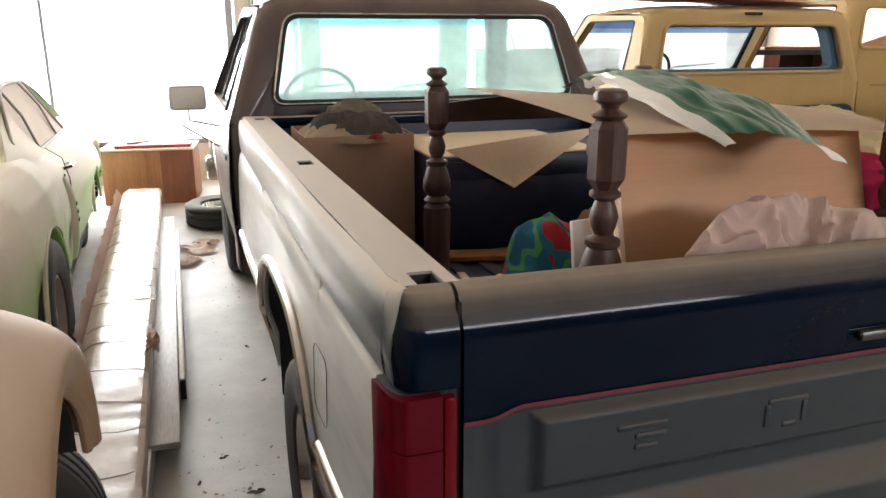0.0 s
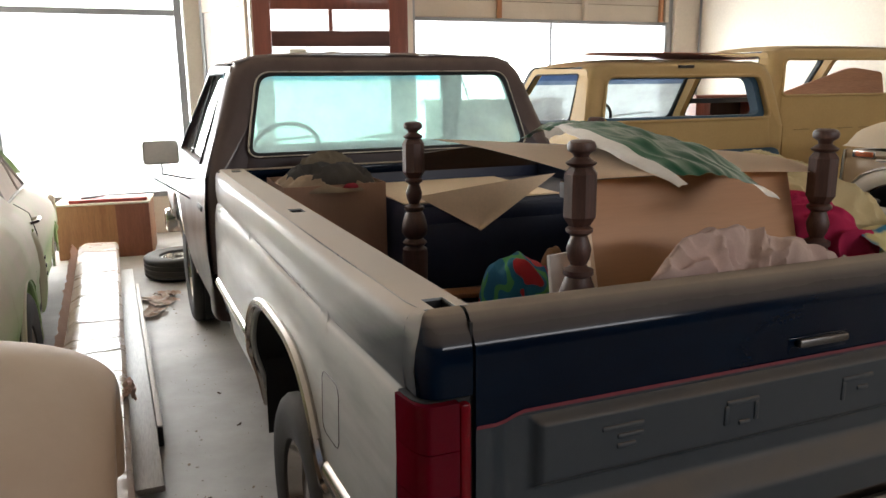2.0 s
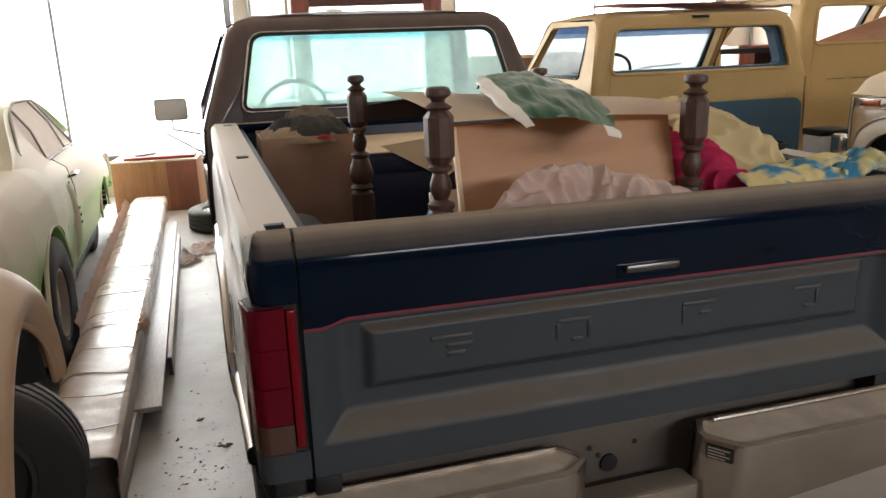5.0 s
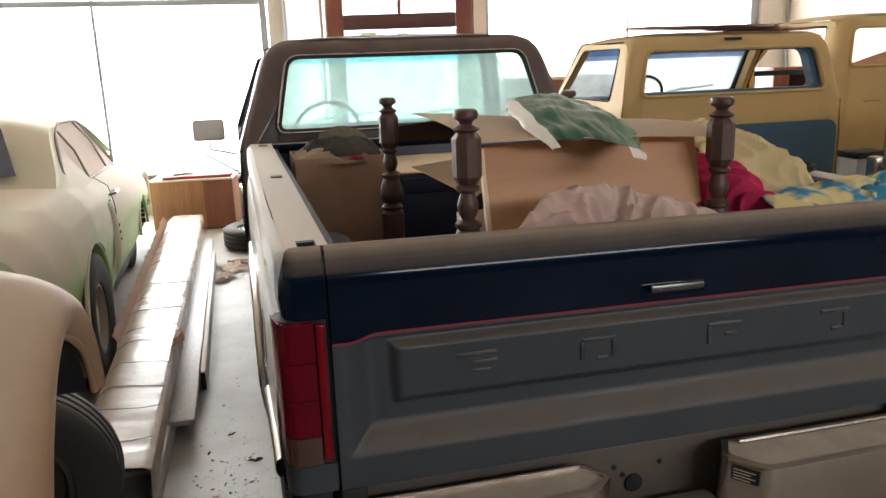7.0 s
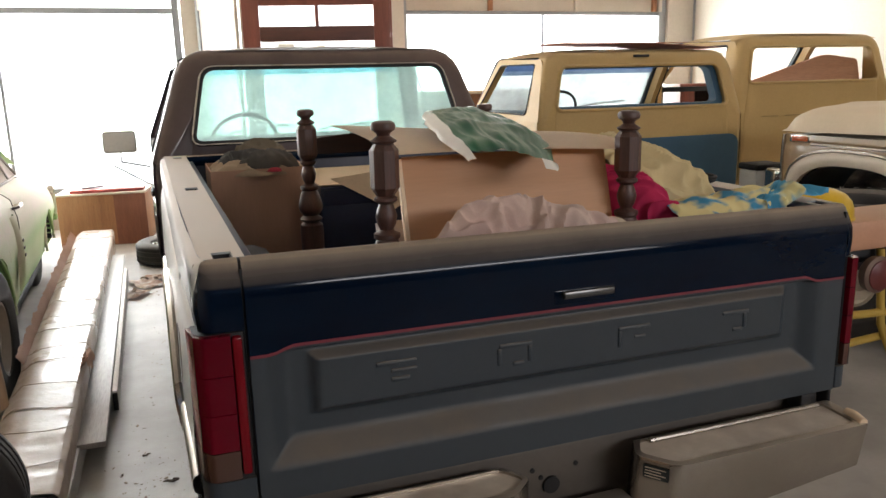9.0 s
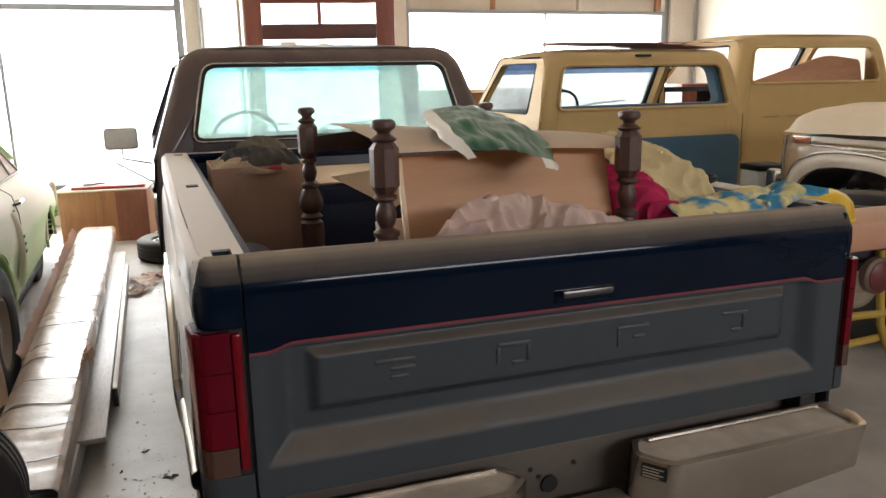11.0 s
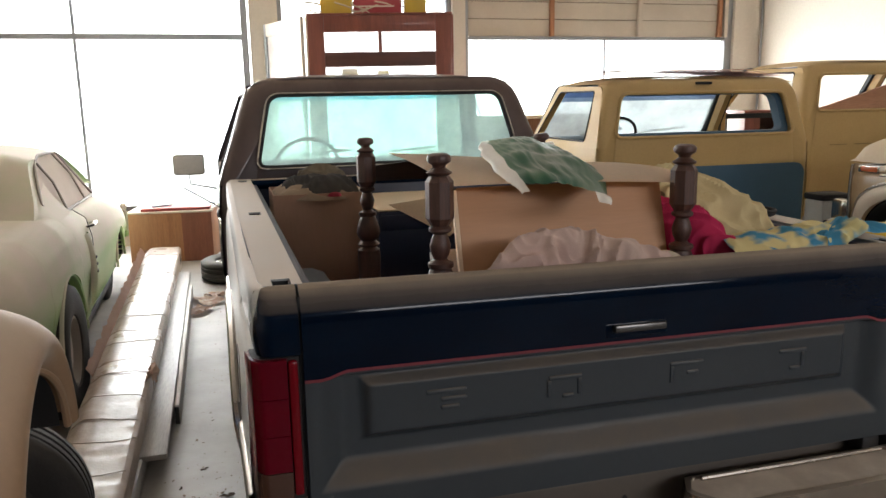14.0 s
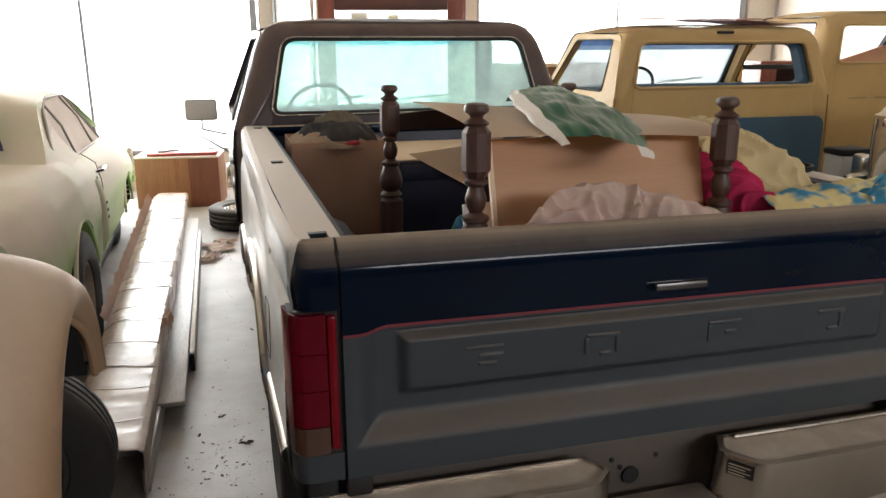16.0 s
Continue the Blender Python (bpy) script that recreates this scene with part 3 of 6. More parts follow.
    for za, zb, mm in ((0.822, 0.886, M_AMBER), (0.888, 0.970, M_RED), (0.972, 1.054, M_RED), (1.056, 1.141, M_RED)):
        bm = bmesh.new()
        plate(bm, rounded([(s * lens_in, -0.013), (s * 0.890, -0.013), (s * 0.906, 0.008), (s * 0.9175, 0.076), (s * lens_in, 0.076)], [0.002, 0.008, 0.008, 0.003, 0.002], 4), lambda a, b, d: Vector((a, b, za + d)), zb - za)
        bmesh.ops.bevel(bm, geom=[e for e in bm.edges if e.calc_face_angle(0) > 1.2], offset=0.003, segments=2, affect="EDGES")
        part("lens", bm, mm, lamp)
    if s < 0:
        part("reflector_strip", boxed((s * 0.831, -0.011, 0.828), (s * 0.810, 0.03, 1.136), 0.006), M_REDB, lamp, "bright red reflector strip")

part("bed_floor", boxed((-0.745, 0.05, 0.76), (0.745, 2.44, 0.80), 0.0), M_BEDIN, TRUCK)
for i in range(9):
    part("floor_rib", boxed((-0.50 + 0.12 * i, 0.06, 0.80), (-0.45 + 0.12 * i, 2.43, 0.815), 0.006), M_BEDIN, TRUCK)
part("bulkhead", boxed((-0.905, 2.44, 0.62), (0.905, 2.475, 1.25), 0.01), M_BEDIN, TRUCK)
part("bulkhead_rail", boxed((-0.90, 2.415, 1.238), (0.90, 2.475, 1.288), 0.012), M_NAVY, TRUCK)

# tailgate
gate = part("tailgate", boxed((-0.797, 0.045, 0.742), (0.852, 0.062, 1.262), 0.004), M_BEDIN, TRUCK, "navy and slate-grey tailgate with pressed panel")


def band_edge(x):
    return 1.098 - 0.016 * smooth01((abs(x) - 0.70) / 0.06)


def gate_relief(x, z):
    """How far the pressed grey panel is set back at a place."""
    side = smooth01((0.782 - abs(x)) / 0.075)
    low = smooth01((z - 0.812) / 0.076)
    high = smooth01((1.090 - z) / 0.012)
    set_back = 0.036 * min(side, low) * high
    inset = min(0.674 - abs(x), z - 0.918, 1.074 - z)
    return set_back - 0.020 * smooth01(inset / 0.024)


bm = bmesh.new()
sheet(bm, lambda u, v: (lambda x: (lambda z: (x, gate_relief(x, z), z))(0.745 + (band_edge(x) - 0.745) * v))(-0.797 + 1.649 * u), 220, 110)
part("lower_panel", bm, M_GREY, gate, "slate-grey lower panel, pressed inward", angle=60)
bm = bmesh.new()
top_prof = [(0.0, 0), (0.0, 0.06), (0.0, 0.12), (0.0, 0.136), (0.006, 0.150), (0.018, 0.174), (0.030, 0.191), (0.042, 0.198), (0.068, 0.197), (0.074, 0.15)]
sheet(bm, lambda u, v: (lambda x, k: (x, top_prof[k][0], 1.09 + top_prof[k][1] if k else band_edge(x)))(-0.797 + 1.649 * u, round(v * 9)), 60, 9)
part("upper_band", bm, M_NAVY, gate, "glossy navy upper band with a dusty top edge")
bm = bmesh.new()
sheet(bm, lambda u, v: (-0.797 + 1.649 * u, -0.003, band_edge(-0.797 + 1.649 * u) - 0.001 + 0.007 * v), 90, 1)
part("pinstripe", bm, M_STRIPE, gate, "faded red pinstripe")
part("handle_recess", boxed((-0.080, -0.0015, 1.112), (0.092, 0.02, 1.148), 0.004), M_NAVY, gate)
part("handle", boxed((-0.062, -0.018, 1.128), (0.080, -0.002, 1.147), 0.006), surface("dulled tailgate chrome", (0.17, 0.17, 0.17), None, 0.3, metal=1.0, dust=0.3), gate, "dulled chrome tailgate handle")
for x, bars in ((-0.475, ((-0.047, 0.047, 0.022, 0.030), (-0.012, 0.047, 0.002, 0.010), (-0.012, 0.030, -0.018, -0.010))), (-0.177, ((-0.040, 0.045, 0.022, 0.030), (-0.045, -0.036, -0.020, 0.020), (0.036, 0.045, -0.020, 0.020), (-0.004, 0.024, -0.026, -0.018))),
                (0.163, ((-0.047, 0.047, 0.022, 0.030), (-0.047, -0.038, -0.022, 0.020), (0.002, 0.034, -0.004, 0.003))), (0.485, ((-0.040, 0.045, 0.022, 0.030), (0.030, 0.039, -0.018, 0.020), (-0.004, 0.026, -0.026, -0.019)))):
    bm = bmesh.new()
    for xa, xb, za, zb in bars:
        box(bm, (x + xa - 0.002, 0.0118, 0.995 + za - 0.0025), (x + xb + 0.002, 0.0218, 0.995 + zb + 0.0025), 0.0048)
    part("raised_emblem", bm, M_GREY, gate, "raised pressed emblem in body colour")
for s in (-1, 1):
    # black strips stand in for the shade in the tailgate's side gaps
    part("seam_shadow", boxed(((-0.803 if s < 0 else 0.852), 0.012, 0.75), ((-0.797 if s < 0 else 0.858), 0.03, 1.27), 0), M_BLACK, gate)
    part("hinge", boxed((s * 0.77 - 0.03, 0.004, 0.695), (s * 0.77 + 0.03, 0.06, 0.742), 0.008), M_BLACK, TRUCK)

# roll pan and step bumper
bm = bmesh.new()
box(bm, (-0.86, 0.072, 0.46), (0.86, 0.11, 0.705), 0.01)
part("roll_pan", bm, M_PAN, TRUCK, "dusty beige pan below the tailgate")
bm = bmesh.new()
lathe(bm, [(0.024, 0), (0.024, 0.012)], 20, Matrix.Translation((-0.045, 0.076, 0.585)) @ Matrix.Rotation(radians(90), 4, "X"))
part("pan_hole", bm, M_BLACK, TRUCK)
for x, z in ((-0.1, 0.665), (0.03, 0.66), (-0.075, 0.64)):
    part("bolt", lathe(bmesh.new(), [(0.007, 0), (0.007, 0.006)], 10, Matrix.Translation((x, 0.075, z - 0.03)) @ Matrix.Rotation(radians(90), 4, "X")), M_BLACK, TRUCK)


def bumper_end(s, label):
    """One raised end of the step bumper: a hollow chromed box with chamfered inner corner, a sunken tread and a rolled outer end."""
    inner, back, front, outer = (0.148, 0.030, -0.136, 0.875) if s > 0 else (0.175, 0.030, -0.105, 0.90)
    out = rounded([(inner + 0.03, back), (outer, back), (outer - 0.02, front), (inner + 0.055, front), (inner - 0.012, -0.042)], [0.006, 0.02, 0.03, 0.03, 0.02], 5)
    rim = rounded([(inner + 0.045, back - 0.014), (outer - 0.05, back - 0.014), (outer - 0.06, front + 0.016), (inner + 0.062, front + 0.016), (inner + 0.006, -0.042)], [0.006, 0.02, 0.03, 0.03, 0.02], 5)
    top = 0.700
    bm = bmesh.new()
    levels = []
    for loop, dz in ((out, None), (out, -0.012), (out, -0.004), (rim, 0.0), (rim, -0.008)):
        ring = []
        c = sum((Vector(p) for p in loop), Vector((0, 0))) / len(loop)
        for p in loop:
            k = 0.99 if dz == -0.004 else 1.0
            x, y = c.x + (p[0] - c.x) * k, c.y + (p[1] - c.y) * k
            z = top + dz if dz is not None else 0.50 + 0.06 * smooth01((x - 0.2) / 0.6)
            if dz is None:
                y += 0.02
            ring.append(bm.verts.new((s * x, y, z)))
        levels.append(ring)
    for a, b in zip(levels, levels[1:]):
        for k in range(len(a)):
            bm.faces.new((a[k], a[(k + 1) % len(a)], b[(k + 1) % len(a)], b[k]))
    bmesh.ops.recalc_face_normals(bm, faces=bm.faces[:])
    b = part("bumper_end", bm, M_BUMPER, TRUCK, label)
    bm = bmesh.new()
    plate(bm, [(s * p[0], p[1]) for p in rim], lambda a, q, d: Vector((a, q, top - 0.010 + d)), 0.003)
    part("step_tread", bm, M_TREAD, b, "dusty worn step tread", False)
    part("rolled_end", tube(bmesh.new(), [(s * (outer - 0.035), front + 0.07, top + 0.002), (s * (outer - 0.04), front + 0.04, top + 0.006), (s * (outer - 0.045), front + 0.006, top - 0.002)], 0.013, 10), M_SHEET, b, "pale worn rolled end")
    return b


bR = bumper_end(1, "worn chrome bumper end with a dusty step")
bumper_end(-1, "worn chrome bumper end with a dusty step")
part("step_bead", tube(bmesh.new(), [(0.215, 0.004, 0.701), (0.50, 0.0, 0.703), (0.80, 0.002, 0.703)], 0.007, 8), M_BUMPER, bR, "rolled bead along the step")
n, t = Vector((-0.094, -0.067, 0)).normalized(), Vector((0.067, -0.094, 0)).normalized()
c = Vector((0.170, -0.088, 0.664))
bm = bmesh.new()
bm.faces.new([bm.verts.new(c + n * 0.0045 + t * a + Vector((0, 0, b))) for a, b in ((-0.033, -0.018), (0.033, -0.018), (0.033, 0.018), (-0.033, 0.018))])
bmesh.ops.solidify(bm, geom=bm.faces[:], thickness=-0.0012)
st = part("sticker", bm, surface("dark label print", (0.02, 0.03, 0.03), (0.05, 0.06, 0.06), 0.5), bR, "small dark label with unreadable print", False)
for k in range(4):
    bm = bmesh.new()
    bm.faces.new([bm.verts.new(c + n * 0.0066 + t * a + Vector((0, 0, b))) for a, b in ((-0.028, 0.010 - 0.008 * k), (0.026 - 0.012 * (k % 2), 0.010 - 0.008 * k), (0.026 - 0.012 * (k % 2), 0.013 - 0.008 * k), (-0.028, 0.013 - 0.008 * k))])
    part("print_bar", bm, M_WHITE, st, "", False)
# black plate added to block light and keep the gap under the tailgate dark
part("gap_backing", boxed((-0.85, 0.13, 0.52), (0.85, 0.24, 0.757), 0.01), M_BLACK, TRUCK)
part("bumper_bar", boxed((-0.17, -0.06, 0.44), (0.145, 0.03, 0.56), 0.015), M_BUMPER, TRUCK)

# wheels
for y in (AW, AX2):
    for s in (-1, 1):
        wheel(TRUCK, (s * 0.80, y, WZ), 0.365, 0.22, 0.212, s, None, 0.0, 0)
    part("axle", tube(bmesh.new(), [(-0.75, y, WZ), (0.75, y, WZ)], 0.05), M_BLACK, TRUCK)
part("chassis", boxed((-0.45, 0.2, 0.48), (0.45, 5.4, 0.62), 0.02), M_BLACK, TRUCK)
for s in (-1, 1):
    bm = bmesh.new()
    rim_line = arch_line(s, -0.012, -0.012)
    sheet(bm, lambda u, v: (lambda p: (p[0] + (s * 0.62 - p[0]) * v, p[1], p[2]))(rim_line[round(u * 48)]), 48, 2)
    part("wheel_well", bm, M_BLACK, TRUCK)
    bm = bmesh.new()
    sheet(bm, lambda u, v: (s * (0.60 + 0.29 * v), AX + 0.475 - 0.03 * u * u + 0.02 * v, 0.40 + 0.30 * u), 4, 2)
    part("splash_apron", bm, M_BLACK, TRUCK, "black rubber splash apron")
    fd = [(s * (lerp_table(BED, z) + tail_taper(y, z) + 0.0025), y, z) for y, z in rounded([(0.42, 0.87), (0.55, 0.87), (0.55, 1.02), (0.42, 1.02)], 0.03)]
    part("fuel_door_gap", tube(bmesh.new(), fd, 0.0010, 5, True), M_LINE, TRUCK)


# the loaded bed leans slightly to its passenger side
LEANING = ("bed_side", "coach_line", "bed_rail", "stake_pocket", "corner_side", "corner_cap", "lower_corner", "corner_bracket", "tail_light", "lens", "reflector_strip", "tailgate", "lower_panel", "upper_band", "pinstripe", "handle_recess", "handle", "raised_emblem", "seam_shadow", "hinge", "bumper_end", "step_tread", "rolled_end", "step_bead", "sticker", "print_bar", "roll_pan")
for ob in TRUCK.children_recursive:
    if ob.name.split(".")[0] in LEANING:
        for v in ob.data.vertices:
            v.co.z -= 0.0125 * (v.co.x + 0.80)


def cab_shell(parent, y0, zb, zr, wb, wr, length, paint, win, glass_mat, inside, low, rake=0.16, wheel_x=-0.38, wheel_mat=None, glaze=True, door=True, screen=True, hood=1.3):
    """A pickup cab: rear wall with its window, roof, door sides with windows, screen, dash and steering wheel.
    win: half width below and above and heights of the rear window."""
    def back(a, b, d):
        return Vector((a, y0 + rake * max(0, b - zb) / (zr - zb) + d, b))

    outer = rounded([(-wb, low), (wb, low), (wb, zb), (wr, zr), (-wr, zr), (-wb, zb)], [0.03, 0.03, 0.10, 0.15, 0.15, 0.10], 8)
    hb, ht, z0, z1 = win
    inner = rounded([(-hb, z0), (hb, z0), ((hb + ht) / 2, (z0 + z1) / 2), (ht, z1), (-ht, z1), (-(hb + ht) / 2, (z0 + z1) / 2)], [0.06, 0.06, 0.02, 0.07, 0.07, 0.02], 8)
    def shrunk(p, k):
        return p[0] * (1 - k / wb), p[1] - k * smooth01(1.3 * (p[1] - zb) / (zr - zb))

    bm = bmesh.new()
    loops = [[bm.verts.new(back(*shrunk(p, k), d)) for p in line] for line, k, d in ((inner, 0, 0.05), (inner, 0, 0.0), (outer, 0.062, 0.0), (outer, 0.034, 0.004), (outer, 0.014, 0.018), (outer, 0.003, 0.042), (outer, -0.002, 0.075), (outer, -0.002, 0.17))]
    for A, B in zip(loops, loops[1:]):
        for k in range(len(A)):
            j = (k + 1) % len(A)
            bm.faces.new((A[k], A[j], B[j], B[k]))
    part("rear_wall", bm, paint, parent)
    seal = [back(p[0], p[1], -0.004) for p in inner]
    part("window_seal", tube(bmesh.new(), seal, 0.013, 8, True), M_BLACK if glaze else paint, parent)
    if glaze:
        bm = bmesh.new()
        bm.faces.new([bm.verts.new(back(p[0], p[1], 0.02)) for p in inner])
        g = part("rear_glass", bm, glass_mat, parent, "", False)
        g.visible_shadow = False
        part("bright_trim", tube(bmesh.new(), [back(p[0] * 1.012, p[1] + (0.006 if p[1] > 1.5 else -0.006), -0.012) for p in inner], 0.006, 6, True), M_CHROME, parent)
    yr = y0 + rake
    yt = y0 + length * 0.66
    bm = bmesh.new()

    def roof(u, v):
        x = (2 * u - 1)
        y = yr + 0.02 + (yt - yr) * v
        return (x * (wr - 0.01), y, zr - 0.006 + 0.034 * (1 - x ** 4) * math.sin(math.pi * (0.03 + 0.72 * v)) ** 0.6 - 0.030 * abs(x) ** 6)

    sheet(bm, roof, 24, 16)
    part("roof", bm, paint, parent)
    bm = bmesh.new()
    sheet(bm, lambda u, v: (lambda p: (p[0] * 0.96, p[1], p[2] - 0.045))(roof(u, v)), 12, 6)
    part("headliner", bm, inside, parent)
    yA, zA = y0 + length, zb
    for s in (-1, 1):
        def side(a, b, d):
            f = smooth01((b - zb) / (zr - zb)) * 0.35 + 0.65 * max(0, (b - zb) / (zr - zb))
            return Vector((s * (wb - (wb - wr) * min(1, max(0, f)) - d), a, b))
        sill = zb if door else low + 0.12
        o = rounded([(y0 + 0.02, sill), (yA, sill), (yA, zb), (yt + 0.06, zr - 0.035), (yr + 0.04, zr - 0.055)], [0.01, 0.01, 0.01, 0.05, 0.05], 6)
        i = rounded([(y0 + 0.24, sill + 0.045), (yA - 0.14, sill + 0.045), (yA - 0.155, zb + 0.075), (yt + 0.0, zr - 0.085), (yr + 0.14, zr - 0.085)], [0.04, 0.02, 0.02, 0.04, 0.04], 6)
        part("door_frame", ring_panel(bmesh.new(), o, i, side, 0.05), paint, parent)
        part("window_seal", tube(bmesh.new(), [side(p[0], p[1], -0.003) for p in i], 0.006, 6, True), M_BLACK, parent)
        if glaze:
            bm = bmesh.new()
            bm.faces.new([bm.verts.new(side(p[0], p[1], 0.025)) for p in i])
            part("side_glass", bm, M_CLEAR, parent, "", False).visible_shadow = False
            k = y0 + length * 0.62
            part("vent_bar", tube(bmesh.new(), [side(k, zb + 0.045, 0.02), side(k + 0.02, zr - 0.09, 0.02)], 0.006, 6), M_BLACK, parent)
        if not door:
            continue
        bm = bmesh.new()
        sheet(bm, lambda u, v: (s * (wb + 0.018 * math.sin(math.pi * v) - 0.03 * (1 - v) ** 3), y0 + 0.03 + (length - 0.03) * u, low + (zb - low) * v), 8, 12)
        part("door", bm, paint, parent)

    def wind(a, b, d):
        f = (b - zb) / (zr - 0.02 - zb)
        return Vector((a, yA + (yt + 0.05 - yA) * f + d + 0.06 * (1 - (a / wb) ** 2), b))
    if screen:
        o = rounded([(-wb + 0.02, zb - 0.02), (wb - 0.02, zb - 0.02), (wr, zr - 0.02), (-wr, zr - 0.02)], [0.02, 0.02, 0.06, 0.06], 8)
        i = rounded([(-wb + 0.085, zb + 0.03), (wb - 0.085, zb + 0.03), (wr - 0.05, zr - 0.075), (-wr + 0.05, zr - 0.075)], 0.05, 8)
        part("screen_frame", ring_panel(bmesh.new(), o, i, wind, 0.05), paint if glaze else surface("dark screen rubber", (0.02, 0.03, 0.036), None, 0.5), parent)
    if screen and door:
        bm = bmesh.new()
        n = 14
        sheet(bm, lambda u, v: wind((2 * u - 1) * ((wb - 0.085) + ((wr - 0.05) - (wb - 0.085)) * v), zb + 0.03 + (zr - 0.105 - zb) * v, 0.02), n, 4)
        part("windscreen", bm, glass_mat, parent).visible_shadow = False
        bm = bmesh.new()
        sheet(bm, lambda u, v: wind((2 * u - 1) * (wr - 0.055 + 0.02 * (1 - v)), zr - (0.122 if glaze else 0.130) + (0.045 if glaze else 0.053) * v, 0.012), n, 2)
        part("sunshade_band", bm, M_BAND if glaze else M_BAND2, parent, "blue tinted sunshade band").visible_shadow = False
        if not glaze:
            bm = bmesh.new()
            sheet(bm, lambda u, v: wind((2 * u - 1) * (wr - 0.045 + 0.02 * (1 - v)), zr - 0.165 + 0.035 * v, 0.012), n, 2)
            part("sunshade_band", bm, M_BAND3, parent, "fading blue sunshade band").visible_shadow = False
        for x in (-0.42, 0.22):
            part("wiper", tube(bmesh.new(), [wind(x, zb + 0.04, 0.04), wind(x + 0.06, zb + 0.055, 0.05), wind(x + 0.42, zb + 0.085, 0.04)], 0.008, 6), M_BLACK, parent)
    if low < 0.5 and not door:
        for sx in (-0.6, 0.6):
            for sy in (y0 + 0.2, yA - 0.3):
                part("stand", boxed((sx - 0.08, sy, -0.145), (sx + 0.08, sy + 0.16, low), 0.006), M_PLANK, parent, "timber stand under the cab")
    if not door:
        part("cab_floor", boxed((-wb + 0.03, y0 + 0.06, low), (wb - 0.03, yA, low + 0.05), 0.0), M_BLACK, parent)
        return
    part("dash", boxed((-wb + 0.05, yA - 0.42, zb - 0.14), (wb - 0.05, yA - 0.02, zb + 0.035), 0.04), inside, parent)
    hub = Vector((wheel_x, yA - 0.52, zb + 0.03))
    rot = Matrix.Translation(hub) @ Matrix.Rotation(radians(-58), 4, "X")
    bm = bmesh.new()
    tube(bm, [rot @ Vector((0.2 * math.cos(a), 0.2 * math.sin(a), 0)) for a in (2 * math.pi * k / 32 for k in range(32))], 0.012, 8, True)
    sw = part("steering_wheel", bm, wheel_mat or M_BLACK, parent)
    bm = bmesh.new()
    for a in (0, 180):
        tube(bm, [rot @ Vector((0, 0, -0.04)), rot @ Vector((0.2 * math.cos(radians(a)), 0.2 * math.sin(radians(a)), 0))], 0.012, 6)
    tube(bm, [rot @ Vector((0, 0, -0.02)), rot @ Vector((0, 0, -0.35))], 0.025, 8)
    part("spokes", bm, M_BLACK, sw)
    if hood:
        bm = bmesh.new()
        sheet(bm, lambda u, v: ((2 * u - 1) * (wb - 0.02), yA + hood * v, zb - 0.05 - 0.07 * v + 0.04 * (1 - (2 * u - 1) ** 4)), 10, 8)
        part("hood", bm, paint, parent)
    if low < 0.5 and door:
        for sx in (-0.6, 0.6):
            part("stand", boxed((sx - 0.08, y0 + 0.2, 0.0), (sx + 0.08, y0 + 0.36, low), 0.006), M_PLANK, parent, "timber stand under the cab")
            part("stand", boxed((sx - 0.08, yA - 0.3, 0.0), (sx + 0.08, yA - 0.14, low), 0.006), M_PLANK, parent, "timber stand under the cab")
    part("cab_floor", boxed((-wb + 0.03, y0 + 0.06, low), (wb - 0.03, yA, low + 0.05), 0.0), M_BLACK, parent)


cab_shell(TRUCK, 2.53, 1.245, 1.805, 0.945, 0.755, 1.42, M_CABTOP, (0.74, 0.655, 1.335, 1.715), M_GLASS, M_BLACK, 0.55, hood=1.4)
part("seat", boxed((-0.75, 2.62, 0.75), (0.75, 2.85, 1.28), 0.06), surface("grey blue seat cloth", (0.12, 0.16, 0.17), None, 0.9, fine=150, bump=0.2), TRUCK)
FEND = [(0.50, 0.872), (0.60, 0.890), (0.68, 0.916), (0.74, 0.932), (0.80, 0.938), (0.95, 0.938), (1.06, 0.934), (1.09, 0.930), (1.12, 0.922), (1.134, 0.914), (1.142, 0.920), (1.20, 0.917), (1.235, 0.90)]
